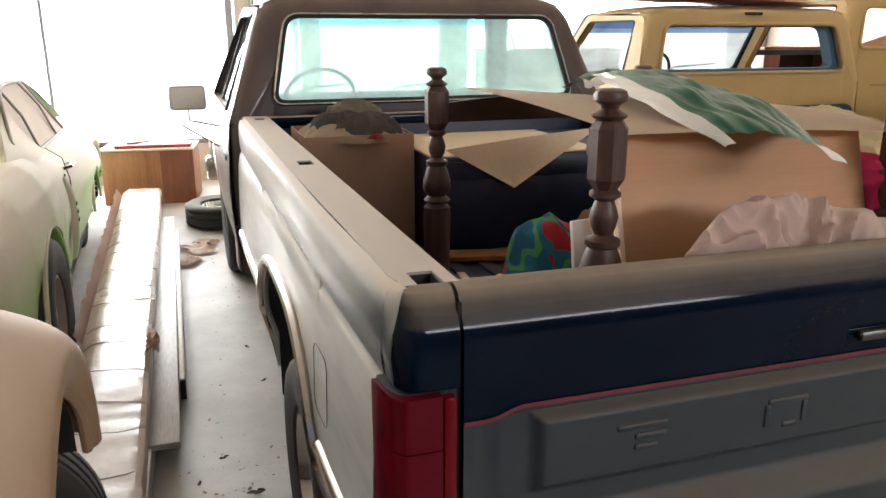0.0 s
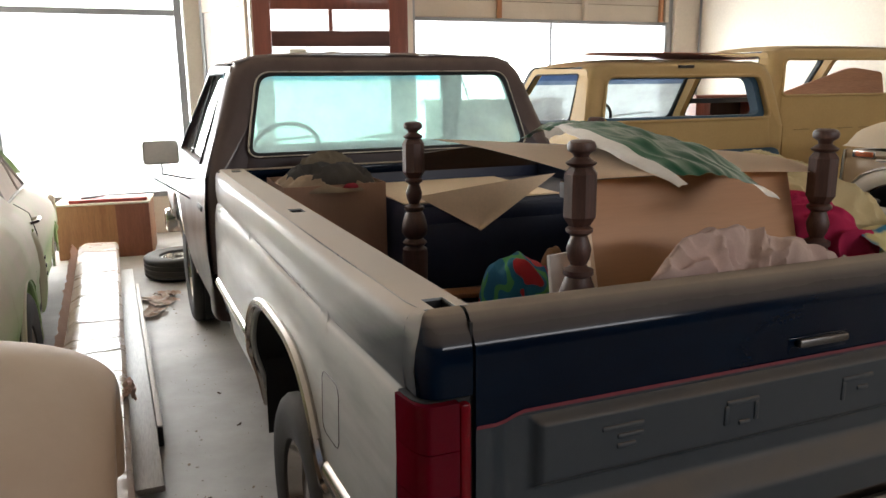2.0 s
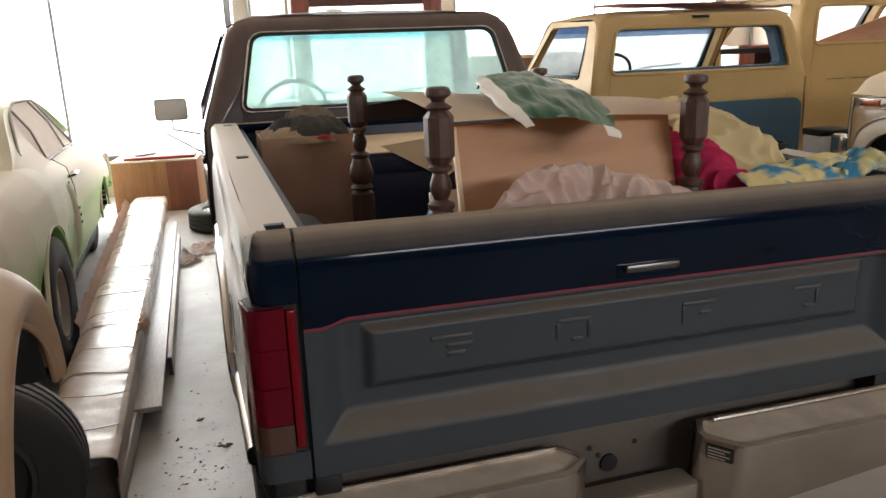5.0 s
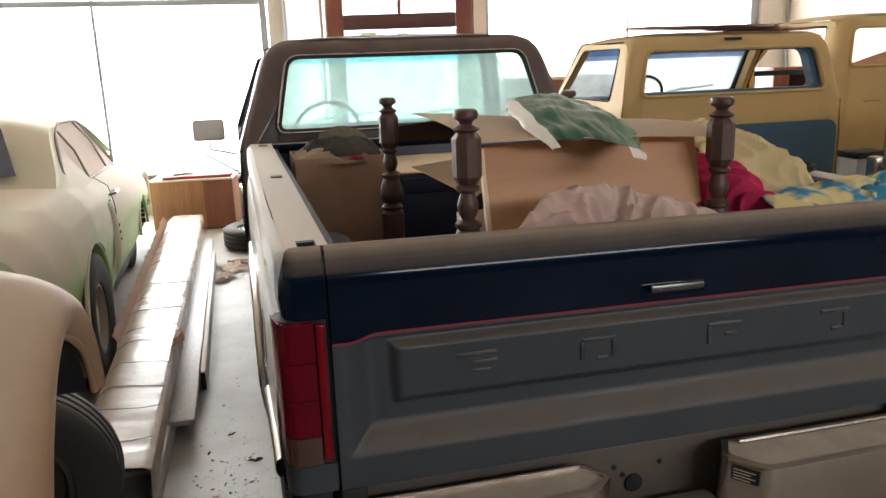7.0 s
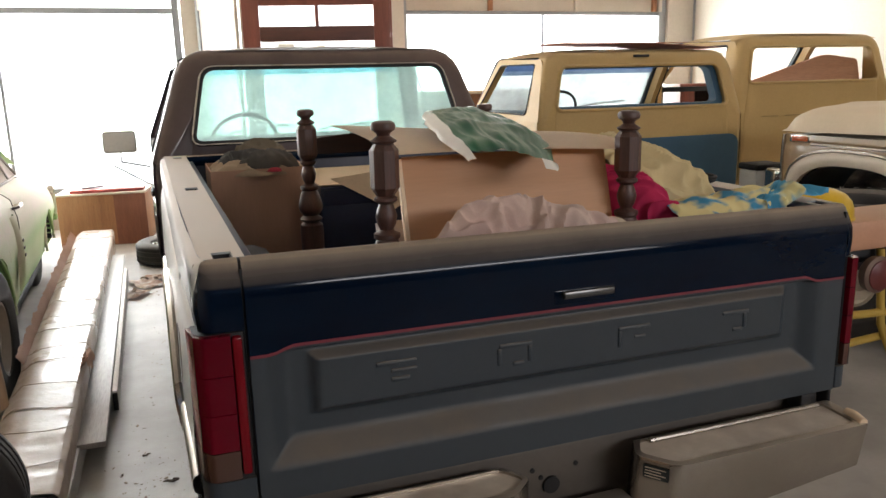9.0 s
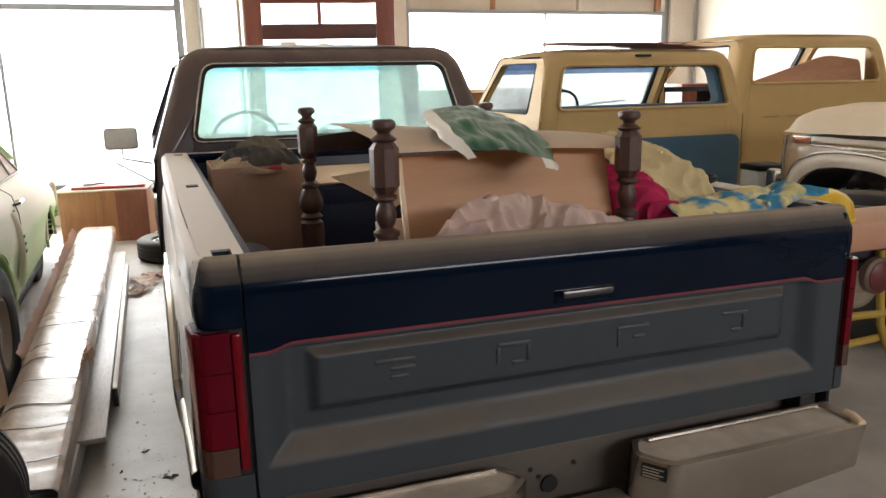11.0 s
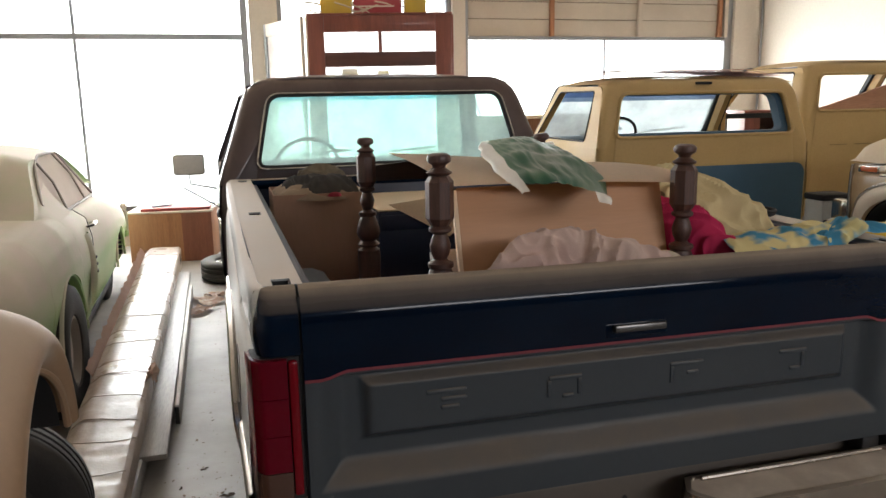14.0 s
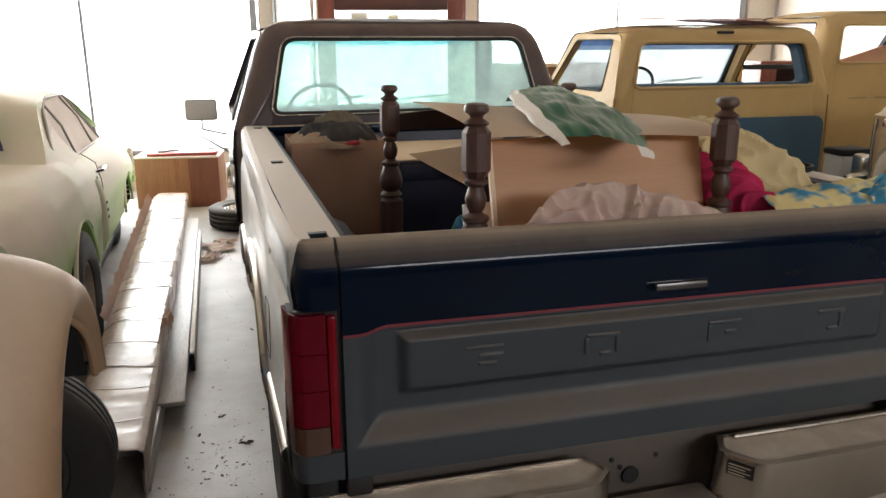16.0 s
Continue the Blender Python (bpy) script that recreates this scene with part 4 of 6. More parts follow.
for s in (-1, 1):
    part("front_fender", skin(3.98, 5.55, 0.50, 1.235, FEND, [(AX2, 0.46, 0.47, 0.47, 2)], s, 40, 30), M_SILVER, TRUCK)
    part("door_skin", skin(2.56, 3.965, 0.50, 1.24, FEND, [], s, 6, 30), M_SILVER, TRUCK, "silver-grey door with crease")
    part("door_handle", boxed((min(s * 0.925, s * 0.965), 2.68, 1.065), (max(s * 0.925, s * 0.965), 2.84, 1.095), 0.01), M_BLACK, TRUCK)
    arc = [(s * (lerp_table(BED, max(0.5, 0.46 + 0.475 * math.sin(a))) + 0.006), AX2 + 0.475 * math.cos(a), 0.46 + 0.475 * math.sin(a)) for a in (math.pi * k / 36 for k in range(37))]
    part("arch_moulding", tube(bmesh.new(), arc, 0.014, 8), M_CHROME, TRUCK)
    # door mirror on its bracket
    mx = s * 1.10
    mir = part("door_mirror", boxed((mx - 0.088, 3.02, 1.272), (mx + 0.088, 3.06, 1.392), 0.018), surface("mirror housing", (0.55, 0.52, 0.46), None, 0.4, metal=0.3), TRUCK, "square mirror on a thin bracket")
    # pale matte colour stands in for the bright room reflected in the mirror
    part("mirror_face", boxed((mx - 0.078, 3.014, 1.282), (mx + 0.078, 3.0195, 1.382), 0.002), surface("mirror glass with painted reflection", (0.78, 0.74, 0.66), (0.70, 0.67, 0.60), 0.5), mir)
    bm = bmesh.new()
    tube(bm, [(mx, 3.05, 1.272), (mx, 3.06, 1.22), (s * 0.95, 3.2, 1.17)], 0.005, 6)
    tube(bm, [(mx + s * 0.04, 3.06, 1.2), (s * 0.94, 3.3, 1.04)], 0.004, 6)
    part("bracket", bm, M_BLACK, mir)
part("grille", boxed((-0.93, 5.5, 0.6), (0.93, 5.58, 1.16), 0.03), M_CHROME, TRUCK)
part("front_bumper", boxed((-0.97, 5.6, 0.45), (0.97, 5.72, 0.65), 0.03), M_CHROME, TRUCK)

# ---- the other vehicles ----
def yellow_cab(at, turn, label, doors):
    c = thing("pickup_cab", label, "truck cab", "stripped yellow cabs", at, (0, 0, turn))
    cab_shell(c, 0.0, 1.30, 1.80, 0.90, 0.80, 1.35, M_YELLOW, (0.755, 0.69, 1.375, 1.695), M_SCREEN, M_BLUE, 0.45, rake=0.10, wheel_x=-0.36, glaze=False, hood=1.2, door=doors)
    return c


Y1 = yellow_cab((2.52, 3.42, 0.0), -1.0, "stripped mustard-yellow pickup cab with blue inner panels", True)
part("roof_vent", boxed((-0.07, 0.075, 1.752), (0.06, 0.10, 1.772), 0.003), M_BLACK, Y1)
bm = bmesh.new()
plate(bm, rounded([(-0.62, 0.62), (0.86, 0.62), (0.86, 1.15), (-0.62, 1.15)], [0.02, 0.06, 0.1, 0.1]), lambda a, b, d: Vector((a, -0.006 + d, b)), 0.005)
part("lower_panel", bm, M_BLUE, Y1, "bare blue lower rear panel")
bm = bmesh.new()
ring_panel(bm, rounded([(-0.755, 1.375), (0.755, 1.375), (0.69, 1.695), (-0.69, 1.695)], 0.06), rounded([(-0.735, 1.40), (0.70, 1.40), (0.64, 1.675), (-0.67, 1.675)], 0.06), lambda a, b, d: Vector((a, 0.05 + d + 0.2 * max(0, b - 1.3), b)), 0.09)
part("inner_reveal", bm, M_BLUE, Y1)
Y2 = yellow_cab((4.77, 4.02, 0.145), -1.0, "taller mustard-yellow pickup cab shell without glass", False)
for k in range(5):
    part("pressed_slot", boxed((-0.60 + 0.26 * k, -0.008, 1.075), (-0.42 + 0.26 * k, 0.0, 1.083), 0.002), surface("slot shadow paint", (0.3, 0.2, 0.07), None, 0.6), Y2)
M_THIN = wood("red brown thin boards", (0.50, 0.24, 0.15), (0.66, 0.36, 0.25), 3.0, 0.6, 0)
for k, (dx, dz, w) in enumerate(((0, 0, 1.52), (0.04, 0.0145, 1.46), (-0.02, 0.029, 1.40), (0.10, 0.0435, 1.20))):
    bm = bmesh.new()
    sheet(bm, lambda u, v: (-0.74 + dx + w * u, 0.12 + 0.66 * v, dz + 0.004 * math.sin(3 * u + k) + 0.02 * max(0, 0.2 - u) - 0.011 * ((-0.74 + dx + w * u) / 0.8) ** 2 - 0.012 * (1 - v)), 14, 4)
    bmesh.ops.solidify(bm, geom=bm.faces[:], thickness=0.011)
    whole("thin_board", bm, M_THIN, "thin reddish-brown board lying on a cab roof", "board", "boards on the cab roof", at=(2.52, 3.45, 1.836), turn=(0, 0, -1))


def body_skin(sections, prof, arches, side, low, ny=70, nz=18):
    """One side of a car body with its deck: half width and shoulder height along y, cut over the wheels."""
    bm = bmesh.new()

    def at(y, k):
        return lerp_table([(s[0], s[k]) for s in sections], y)
    y0, y1 = sections[0][0], sections[-1][0]
    ys = sorted({y0 + (y1 - y0) * i / ny for i in range(ny + 1)} | {ya + R * math.cos(math.pi * k / 24) for ya, za, R in arches for k in range(25)})
    cols = []
    for y in ys:
        w, zs, zc = at(y, 1), at(y, 2), at(y, 3)
        zl = low
        for ya, za, R in arches:
            if abs(y - ya) < R:
                zl = max(zl, za + math.sqrt(R * R - (y - ya) ** 2))
        col = [(w * 0.86, zl)]
        for j in range(nz + 1):
            z = zl + (zs - zl) * j / nz
            col.append((w * lerp_table(prof, (z - low) / (zs - low)), z))
        xs = col[-1][0]
        for j in range(1, 9):
            t = j / 8
            col.append((xs * (1 - t), zs + (zc - zs) * math.sin(t * math.pi / 2)))
        cols.append([bm.verts.new((side * x, y, z)) for x, z in col])
    for a, b in zip(cols, cols[1:]):
        for j in range(len(a) - 1):
            bm.faces.new((a[j], b[j], b[j + 1], a[j + 1]))
    for c in (cols[0], cols[-1]):
        base = [c[-1].co.copy(), c[0].co.copy()]
        bm.faces.new(c + [bm.verts.new((0, base[1].y, low))])
    return bm


# lime coupe
G = thing("coupe", "lime-green vintage coupe covered in thick beige dust", "car", at=(-2.69, 1.87, 0.03), turn=(0, 0, 2.0))
GP = [(0.0, 0.90), (0.12, 0.95), (0.40, 0.975), (0.55, 1.0), (0.70, 0.992), (0.84, 0.965), (0.94, 0.91), (1.0, 0.84)]
GS = [(0.0, 0.80, 0.90, 0.97), (0.12, 0.86, 0.96, 1.01), (0.5, 0.90, 1.01, 1.05), (1.0, 0.925, 1.035, 1.06), (1.5, 0.92, 1.01, 1.04), (1.95, 0.895, 0.955, 1.0), (2.2, 0.89, 0.942, 0.985), (2.8, 0.895, 0.932, 0.975), (3.3, 0.90, 0.905, 0.955), (3.9, 0.895, 0.825, 0.87), (4.3, 0.875, 0.755, 0.81), (4.5, 0.85, 0.71, 0.76), (4.64, 0.80, 0.64, 0.69)]
M_GRIM = surface("dull dusty trim", (0.34, 0.29, 0.24), None, 0.6, metal=0.2)
M_GGLASS = surface("glass under thick dust", (0.58, 0.48, 0.40), (0.52, 0.43, 0.35), 0.85)


def gside(s, a, b, d=0.0):
    return Vector((s * (0.735 - 0.125 * smooth01((b - 0.98) / 0.38) - d), a, b))


for s in (-1, 1):
    part("body_side", body_skin(GS, GP, [(0.89, 0.335, 0.41), (3.60, 0.30, 0.30)], s, 0.22), M_LIME, G)
    for y in (0.89, 3.60):
        wheel(G, (s * (0.815 if y < 2 else 0.66), y, 0.325), 0.365, 0.21, 0.19, s, M_GRIM, 0.0, 0)
        bm = bmesh.new()
        sheet(bm, lambda u, v: (s * (0.5 + 0.36 * v), y + (0.404 if y < 2 else 0.3) * math.cos(math.pi * u), (0.335 if y < 2 else 0.30) + (0.404 if y < 2 else 0.3) * math.sin(math.pi * u)), 20, 2)
        part("wheel_well", bm, M_BLACK, G)
        part("arch_lip", tube(bmesh.new(), [(s * (0.905 if y < 2 else 0.878), y + (0.412 if y < 2 else 0.303) * math.cos(math.pi * k / 24), (0.335 if y < 2 else 0.30) + (0.412 if y < 2 else 0.303) * math.sin(math.pi * k / 24)) for k in range(25)], 0.012, 6), M_LIME, G)
    o = rounded([(1.36, 1.075), (2.06, 0.955), (3.26, 0.935), (2.58, 1.322), (1.97, 1.337), (1.80, 1.295)], [0.03, 0.05, 0.03, 0.06, 0.05, 0.05], 5)
    bm = bmesh.new()
    bm.faces.new([bm.verts.new(gside(s, p[0], p[1])) for p in o])
    part("side_glass", bm, M_GGLASS, G, "window glass under thick dust", False)
    part("window_trim", tube(bmesh.new(), [gside(s, p[0], p[1], -0.006) for p in o], 0.010, 6, True), M_GRIM, G, "dull window trim")
    for a in ((1.84, 1.305, 2.08, 0.955), (2.42, 1.325, 2.86, 0.945)):
        part("window_bar", tube(bmesh.new(), [gside(s, a[0], a[1], -0.006), gside(s, (a[0] + a[2]) / 2 + 0.02, (a[1] + a[3]) / 2 + 0.03, -0.010), gside(s, a[2], a[3], -0.006)], 0.008, 6), M_GRIM, G)
    part("door_handle", tube(bmesh.new(), [(s * 0.865, 1.93, 0.855), (s * 0.905, 1.95, 0.865), (s * 0.905, 2.08, 0.865), (s * 0.865, 2.10, 0.855)], 0.012, 8), M_CHROME, G)
    def scoop(u, v):
        lean = 0.10 * v
        y = 1.585 + lean + (0.17 - 0.02 * v) * u
        z = 0.40 + 0.44 * v
        h = max(0.0, math.sin(math.pi * min(1.0, 0.05 + 0.95 * u))) ** 0.55 * max(0.0, math.sin(math.pi * min(1.0, 0.06 + 0.92 * v))) ** 0.4
        return (s * (0.885 + 0.012 * v - 0.02 * v * v + 0.052 * h), y, z)

    bm = bmesh.new()
    sheet(bm, scoop, 14, 20)
    part("side_scoop", bm, M_LIME, G, "raised scoop behind the door")
    for k in range(3):
        p = scoop(0.55, 0.45 + 0.10 * k)
        part("scoop_emblem", boxed((min(p[0], p[0] + s * 0.004), p[1] - 0.022, p[2] - 0.008), (max(p[0], p[0] + s * 0.004), p[1] + 0.022, p[2] + 0.008), 0.001), M_BLACK, G)
    part("door_gap", tube(bmesh.new(), [(s * 0.80, 1.86, 0.985), (s * 0.868, 1.92, 0.92), (s * 0.893, 1.94, 0.8), (s * 0.897, 1.96, 0.6), (s * 0.875, 1.94, 0.35)], 0.0026, 5), M_BLACK, G)
    part("headlight_rim", tube(bmesh.new(), [(s * 0.83, 4.58 + 0.03 * math.cos(a), 0.52 + 0.14 * math.sin(a)) for a in (2 * math.pi * k / 20 for k in range(20))], 0.032, 8, True), M_LIME, G)
    part("rocker", boxed((min(s * 0.74, s * 0.82), 1.42, 0.17), (max(s * 0.74, s * 0.82), 3.32, 0.235), 0.02), M_BLACK, G)
bm = bmesh.new()


def groof(u, v):
    x = 2 * u - 1
    y = 0.98 + 2.32 * v
    arch = smooth01(v / 0.32) if v < 0.32 else (1.0 if v < 0.66 else smooth01((1.0 - v) / 0.34))
    z = 1.02 + 0.345 * arch ** 0.8
    w = 0.74 - 0.115 * arch
    return (x * w, y, z + 0.035 * (1 - x * x) * arch - 0.045 * abs(x) ** 4 * arch)


sheet(bm, groof, 20, 34)
part("roof", bm, M_LIME, G, "dust-covered coupe roof")
for s in (-1, 1):
    bm = bmesh.new()
    sheet(bm, lambda u, v: (lambda p: (p[0] + (s * 0.82 - p[0]) * v ** 2.0, p[1] - 0.10 * v * v, p[2] + (0.985 - p[2]) * v))(groof(0 if s < 0 else 1, u * 0.36)), 14, 8)
    part("rear_pillar", bm, M_LIME, G)
bm = bmesh.new()
bm.faces.new([bm.verts.new(p) for p in ((-0.54, 1.10, 1.112), (0.54, 1.10, 1.112), (0.43, 1.40, 1.352), (-0.43, 1.40, 1.352))])
part("rear_window", bm, surface("dark rear glass", (0.02, 0.025, 0.06), (0.03, 0.03, 0.07), 0.2, coat=0.5), G, "dark rear window", False)
part("rear_bumper", boxed((-0.86, -0.10, 0.42), (0.86, -0.02, 0.54), 0.03), M_CHROME, G)
part("chassis", boxed((-0.6, 0.3, 0.22), (0.6, 4.2, 0.34), 0.02), M_BLACK, G)

# cream car with the round fender
C = thing("vintage_car", "cream vintage car with bulging fender and bare tyre", "car", at=(0, 0, 0))
def bulge(u, v):
    """The fender: u runs over the wheel opening from the near foot to the far tip, v from the lip to the body."""
    a = math.pi * (-0.10 + 0.91 * u)
    k = smooth01(v / 0.55)
    mid, half = 0.36, 0.285 + (0.025 * k if a < math.pi / 2 else 0.0)
    g = 0.255 - 0.205 * smooth01((a - 0.9) / 1.6)
    x0 = -1.41 + 0.057 * 0.56 * math.sin(a) - 0.060 * max(0.0, 1 - v / 0.4) ** 1.5 * (1 - 0.75 * smooth01((a - 1.5) / 0.8))
    if v < 0.35:
        t = v / 0.35 * math.pi / 2
        x, w = x0 + 0.014 * math.sin(t), g * 0.3 * (1 - math.cos(t))
    elif v < 0.75:
        t = (v - 0.35) / 0.4 * math.pi / 2
        x, w = x0 + 0.014 - 0.30 * (1 - math.cos(t)), g * (0.3 + 0.7 * math.sin(t))
    else:
        t = (v - 0.75) / 0.25
        x, w = x0 - 0.286 - 0.60 * t, g - 0.05 * t * t
    return (x, mid - (half + w) * math.cos(a), 0.50 + (0.545 + 0.015 * k + w) * math.sin(a))


bm = bmesh.new()
sheet(bm, bulge, 48, 30)
part("fender", bm, M_CREAM, C, "bulging cream fender with a scuffed edge")
part("fender_lip", tube(bmesh.new(), [bulge(k / 44, 0.0) for k in range(45)], 0.011, 8), M_CREAM, C)
bm = bmesh.new()
sheet(bm, lambda u, v: (lambda p: (p[0] - 0.02 - 0.5 * v, p[1], p[2]))(bulge(u, 0.0)), 24, 2)
part("wheel_well", bm, M_BLACK, C)
wheel(C, (-1.80, 1.0, 0.349), 0.345, 0.19, 0.20, 1, surface("old wheel rim", (0.05, 0.045, 0.04), None, 0.5, metal=0.4), -86.0, 0)
CZ = 0.365
CS = [(-2.6, 0.5, 0.80, 0.85), (-2.2, 0.66, 0.95, 1.02), (-1.0, 0.70, 1.0, 1.08), (0.2, 0.66, 0.98, 1.04), (0.8, 0.62, 0.95, 1.02), (1.3, 0.5, 0.8, 0.9), (1.45, 0.3, 0.6, 0.65)]
for s in (-1, 1):
    b = part("body_side", body_skin(CS, GP, [], s, 0.25), M_CREAM, C)
    b.location = (-2.55, 0, 0)
wheel(C, (-1.85, -1.7, CZ - 0.01), 0.36, 0.17, 0.2, 1)

# tall two-tone truck at the side wall
W = thing("pickup_truck", "dusty tan and cream-white four-wheel-drive truck", "pickup truck", at=(3.80, 2.44, 0.0), turn=(0, 0, 2.0))
WP = [(0.45, 0.90), (0.70, 0.93), (0.95, 0.955), (1.12, 0.960), (1.17, 0.955), (1.185, 0.94), (1.20, 0.955), (1.235, 0.95)]
WA = (-0.57, 0.60, 0.47, 0.47, 2.9)


def square_cos(a):
    return math.copysign(abs(math.cos(a)) ** (2 / WA[4]), math.cos(a))


def square_sin(a):
    return max(0.0, math.sin(a)) ** (2 / WA[4])



def nose(y, z):
    return -0.045 * smooth01((y + 0.16) / 0.16)


for s in (-1, 1):
    part("fender", skin(-2.0, -0.01, 0.52, 1.235, WP, [WA], s, 40, 26, nose), M_TAN, W, "tan lower fender")
    bm = bmesh.new()
    arc = [(math.pi * (0.0 + 1.0 * k / 30)) for k in range(31)]
    sheet(bm, lambda u, v: (lambda y, z: (s * (lerp_table(WP, z) + 0.026 * math.sin(math.pi * (0.15 + 0.7 * v)) + nose(y, 0)), y, z))(WA[0] + (0.465 + 0.085 * v) * square_cos(math.pi * u), WA[1] + (0.465 + 0.085 * v) * square_sin(math.pi * u)), 40, 6)
    part("arch_flare", bm, M_WHITE, W, "cream-white wheel-arch flare")
    part("arch_moulding", tube(bmesh.new(), [(lambda y, z: (s * (lerp_table(WP, z) + 0.012 + nose(y, 0)), y, z))(WA[0] + 0.553 * square_cos(a), WA[1] + 0.553 * square_sin(a)) for a in arc], 0.011, 8), M_CHROME, W)
    part("side_trim", tube(bmesh.new(), [(s * (0.952 + nose(y, 0)), y, 1.178) for y in (-1.98, -1.5, -1.0, -0.5, -0.26)], 0.010, 8), M_CHROME, W, "bright trim strip along the fender")
    part("front_edge", tube(bmesh.new(), [(s * (lerp_table(WP, z) - 0.043), -0.006, z) for z in (0.60, 0.75, 0.90, 1.05, 1.17, 1.225)], 0.014, 8), M_CHROME, W, "bright front edge of the fender")
    part("marker_light", boxed((min(s * 0.90, s * 0.955), -0.25, 1.185), (max(s * 0.90, s * 0.955), -0.09, 1.232), 0.006), M_CHROME, W)
    part("marker_lens", boxed((min(s * 0.93, s * 0.962), -0.235, 1.193), (max(s * 0.93, s * 0.962), -0.115, 1.224), 0.005), surface("orange lens", (0.62, 0.13, 0.03), None, 0.25, coat=0.5), W, "orange marker lens")
    wheel(W, (s * 0.80, WA[0], 0.42), 0.42, 0.26, 0.21, s, M_WHITE)
    bm = bmesh.new()
    sheet(bm, lambda u, v: (s * (0.5 + 0.42 * v), WA[0] + 0.462 * square_cos(math.pi * u), WA[1] + 0.462 * square_sin(math.pi * u)), 30, 2)
    part("wheel_well", bm, M_BLACK, W)
bm = bmesh.new()


def whood(u, v):
    x = 2 * u - 1
    y = -2.0 + 2.02 * v
    z = 1.245 + 0.05 * (1 - v) + (0.195 - 0.04 * v) * (1 - abs(x) ** 7) ** 0.4 * (1 - 0.85 * smooth01((v - 0.955) / 0.045)) + 0.016 * math.exp(-((abs(x) - 0.45) / 0.12) ** 2)
    return (x * (0.958 - 0.045 * smooth01((y + 0.16) / 0.16)), y, z)


sheet(bm, whood, 40, 30)
part("hood", bm, surface("cream hood paint under tan dust", (0.62, 0.52, 0.38), (0.55, 0.45, 0.32), 0.45, dust=0.85, dust_colour=(0.60, 0.475, 0.33), settle=(0.2, 0.9), big=3), W, "cream-white hood with raised centre")
part("grille", boxed((-0.90, -0.03, 0.72), (0.90, 0.03, 1.225), 0.03), M_CHROME, W)
part("front_bumper", boxed((-0.97, 0.06, 0.62), (0.97, 0.17, 0.86), 0.04), M_CHROME, W)
part("bumper_guard", boxed((-0.86, 0.05, 0.80), (-0.78, 0.2, 0.98), 0.02), M_CHROME, W)
part("cab_body", boxed((-0.93, -3.3, 0.5), (0.93, -2.02, 1.25), 0.05), M_TAN, W)
part("chassis", boxed((-0.4, -3.2, 0.5), (0.4, 0.0, 0.65), 0.02), M_BLACK, W)
wheel(W, (-0.80, -2.9, 0.42), 0.42, 0.26, 0.21, -1, M_WHITE)
wheel(W, (0.80, -2.9, 0.42), 0.42, 0.26, 0.21, 1, M_WHITE)

# peach deck with its round lamp on a yellow tube frame
P = thing("trailer", "peach-primed trailer deck on a yellow tube frame", "trailer", at=(1.40, 0.58, 0))
bm = bmesh.new()
box(bm, (-0.10, 0, 0.945), (1.12, 0.26, 1.072), 0.03)
part("deck", bm, M_PEACH, P, "peach-primed deck with rounded edges")
lp = part("tail_lamp", lathe(bmesh.new(), [(0.05, 0), (0.071, 0.02), (0.074, 0.05), (0.060, 0.06)], 28, Matrix.Translation((0.237, 0.03, 0.853)) @ Matrix.Rotation(radians(90), 4, "X")), surface("rusted lamp ring", (0.17, 0.11, 0.08), (0.11, 0.07, 0.05), 0.6, metal=0.3, fine=40, bump=0.2), P, "round tail lamp with a rusted ring")
# lens red is darkened to stand in for the shade it sits in
part("lens", lathe(bmesh.new(), [(0.063, 0.045), (0.060, 0.064), (0.035, 0.074), (0.008, 0.077)], 28, Matrix.Translation((0.237, 0.03, 0.853)) @ Matrix.Rotation(radians(90), 4, "X")), surface("round red lens darkened for shade", (0.13, 0.022, 0.020), (0.10, 0.018, 0.016), 0.4), lp)
M_YTUBE = surface("chipped yellow tube paint", (0.48, 0.31, 0.045), (0.36, 0.235, 0.04), 0.5)
for pts in ([(0.0, 0.0, 0.70), (0.5, 0.0, 0.68), (1.0, 0.0, 0.70)], [(0.0, 0.02, 0.56), (0.55, 0.02, 0.59), (1.0, 0.02, 0.57)], [(0.28, 0.02, 0.945), (0.30, 0.0, 0.64), (0.38, -0.02, 0.45), (0.50, 0.0, 0.0)], [(0.85, 0.02, 0.945), (0.85, 0.0, 0.0)], [(0.55, 1.3, 0.76), (0.55, 1.3, 0.0)], [(1.05, 1.3, 0.76), (1.05, 1.3, 0.0)]):
    part("frame_tube", tube(bmesh.new(), pts, 0.016, 10), M_YTUBE, P, "yellow steel tube")
part("cross_beam", boxed((0.02, 0.05, 0.89), (1.0, 0.12, 0.944), 0.006), M_BLACK, P)
for x in (0.55, 1.05):
    part("side_beam", boxed((x - 0.03, 0.13, 0.76), (x + 0.03, 1.55, 0.83), 0.006), M_BLACK, P)

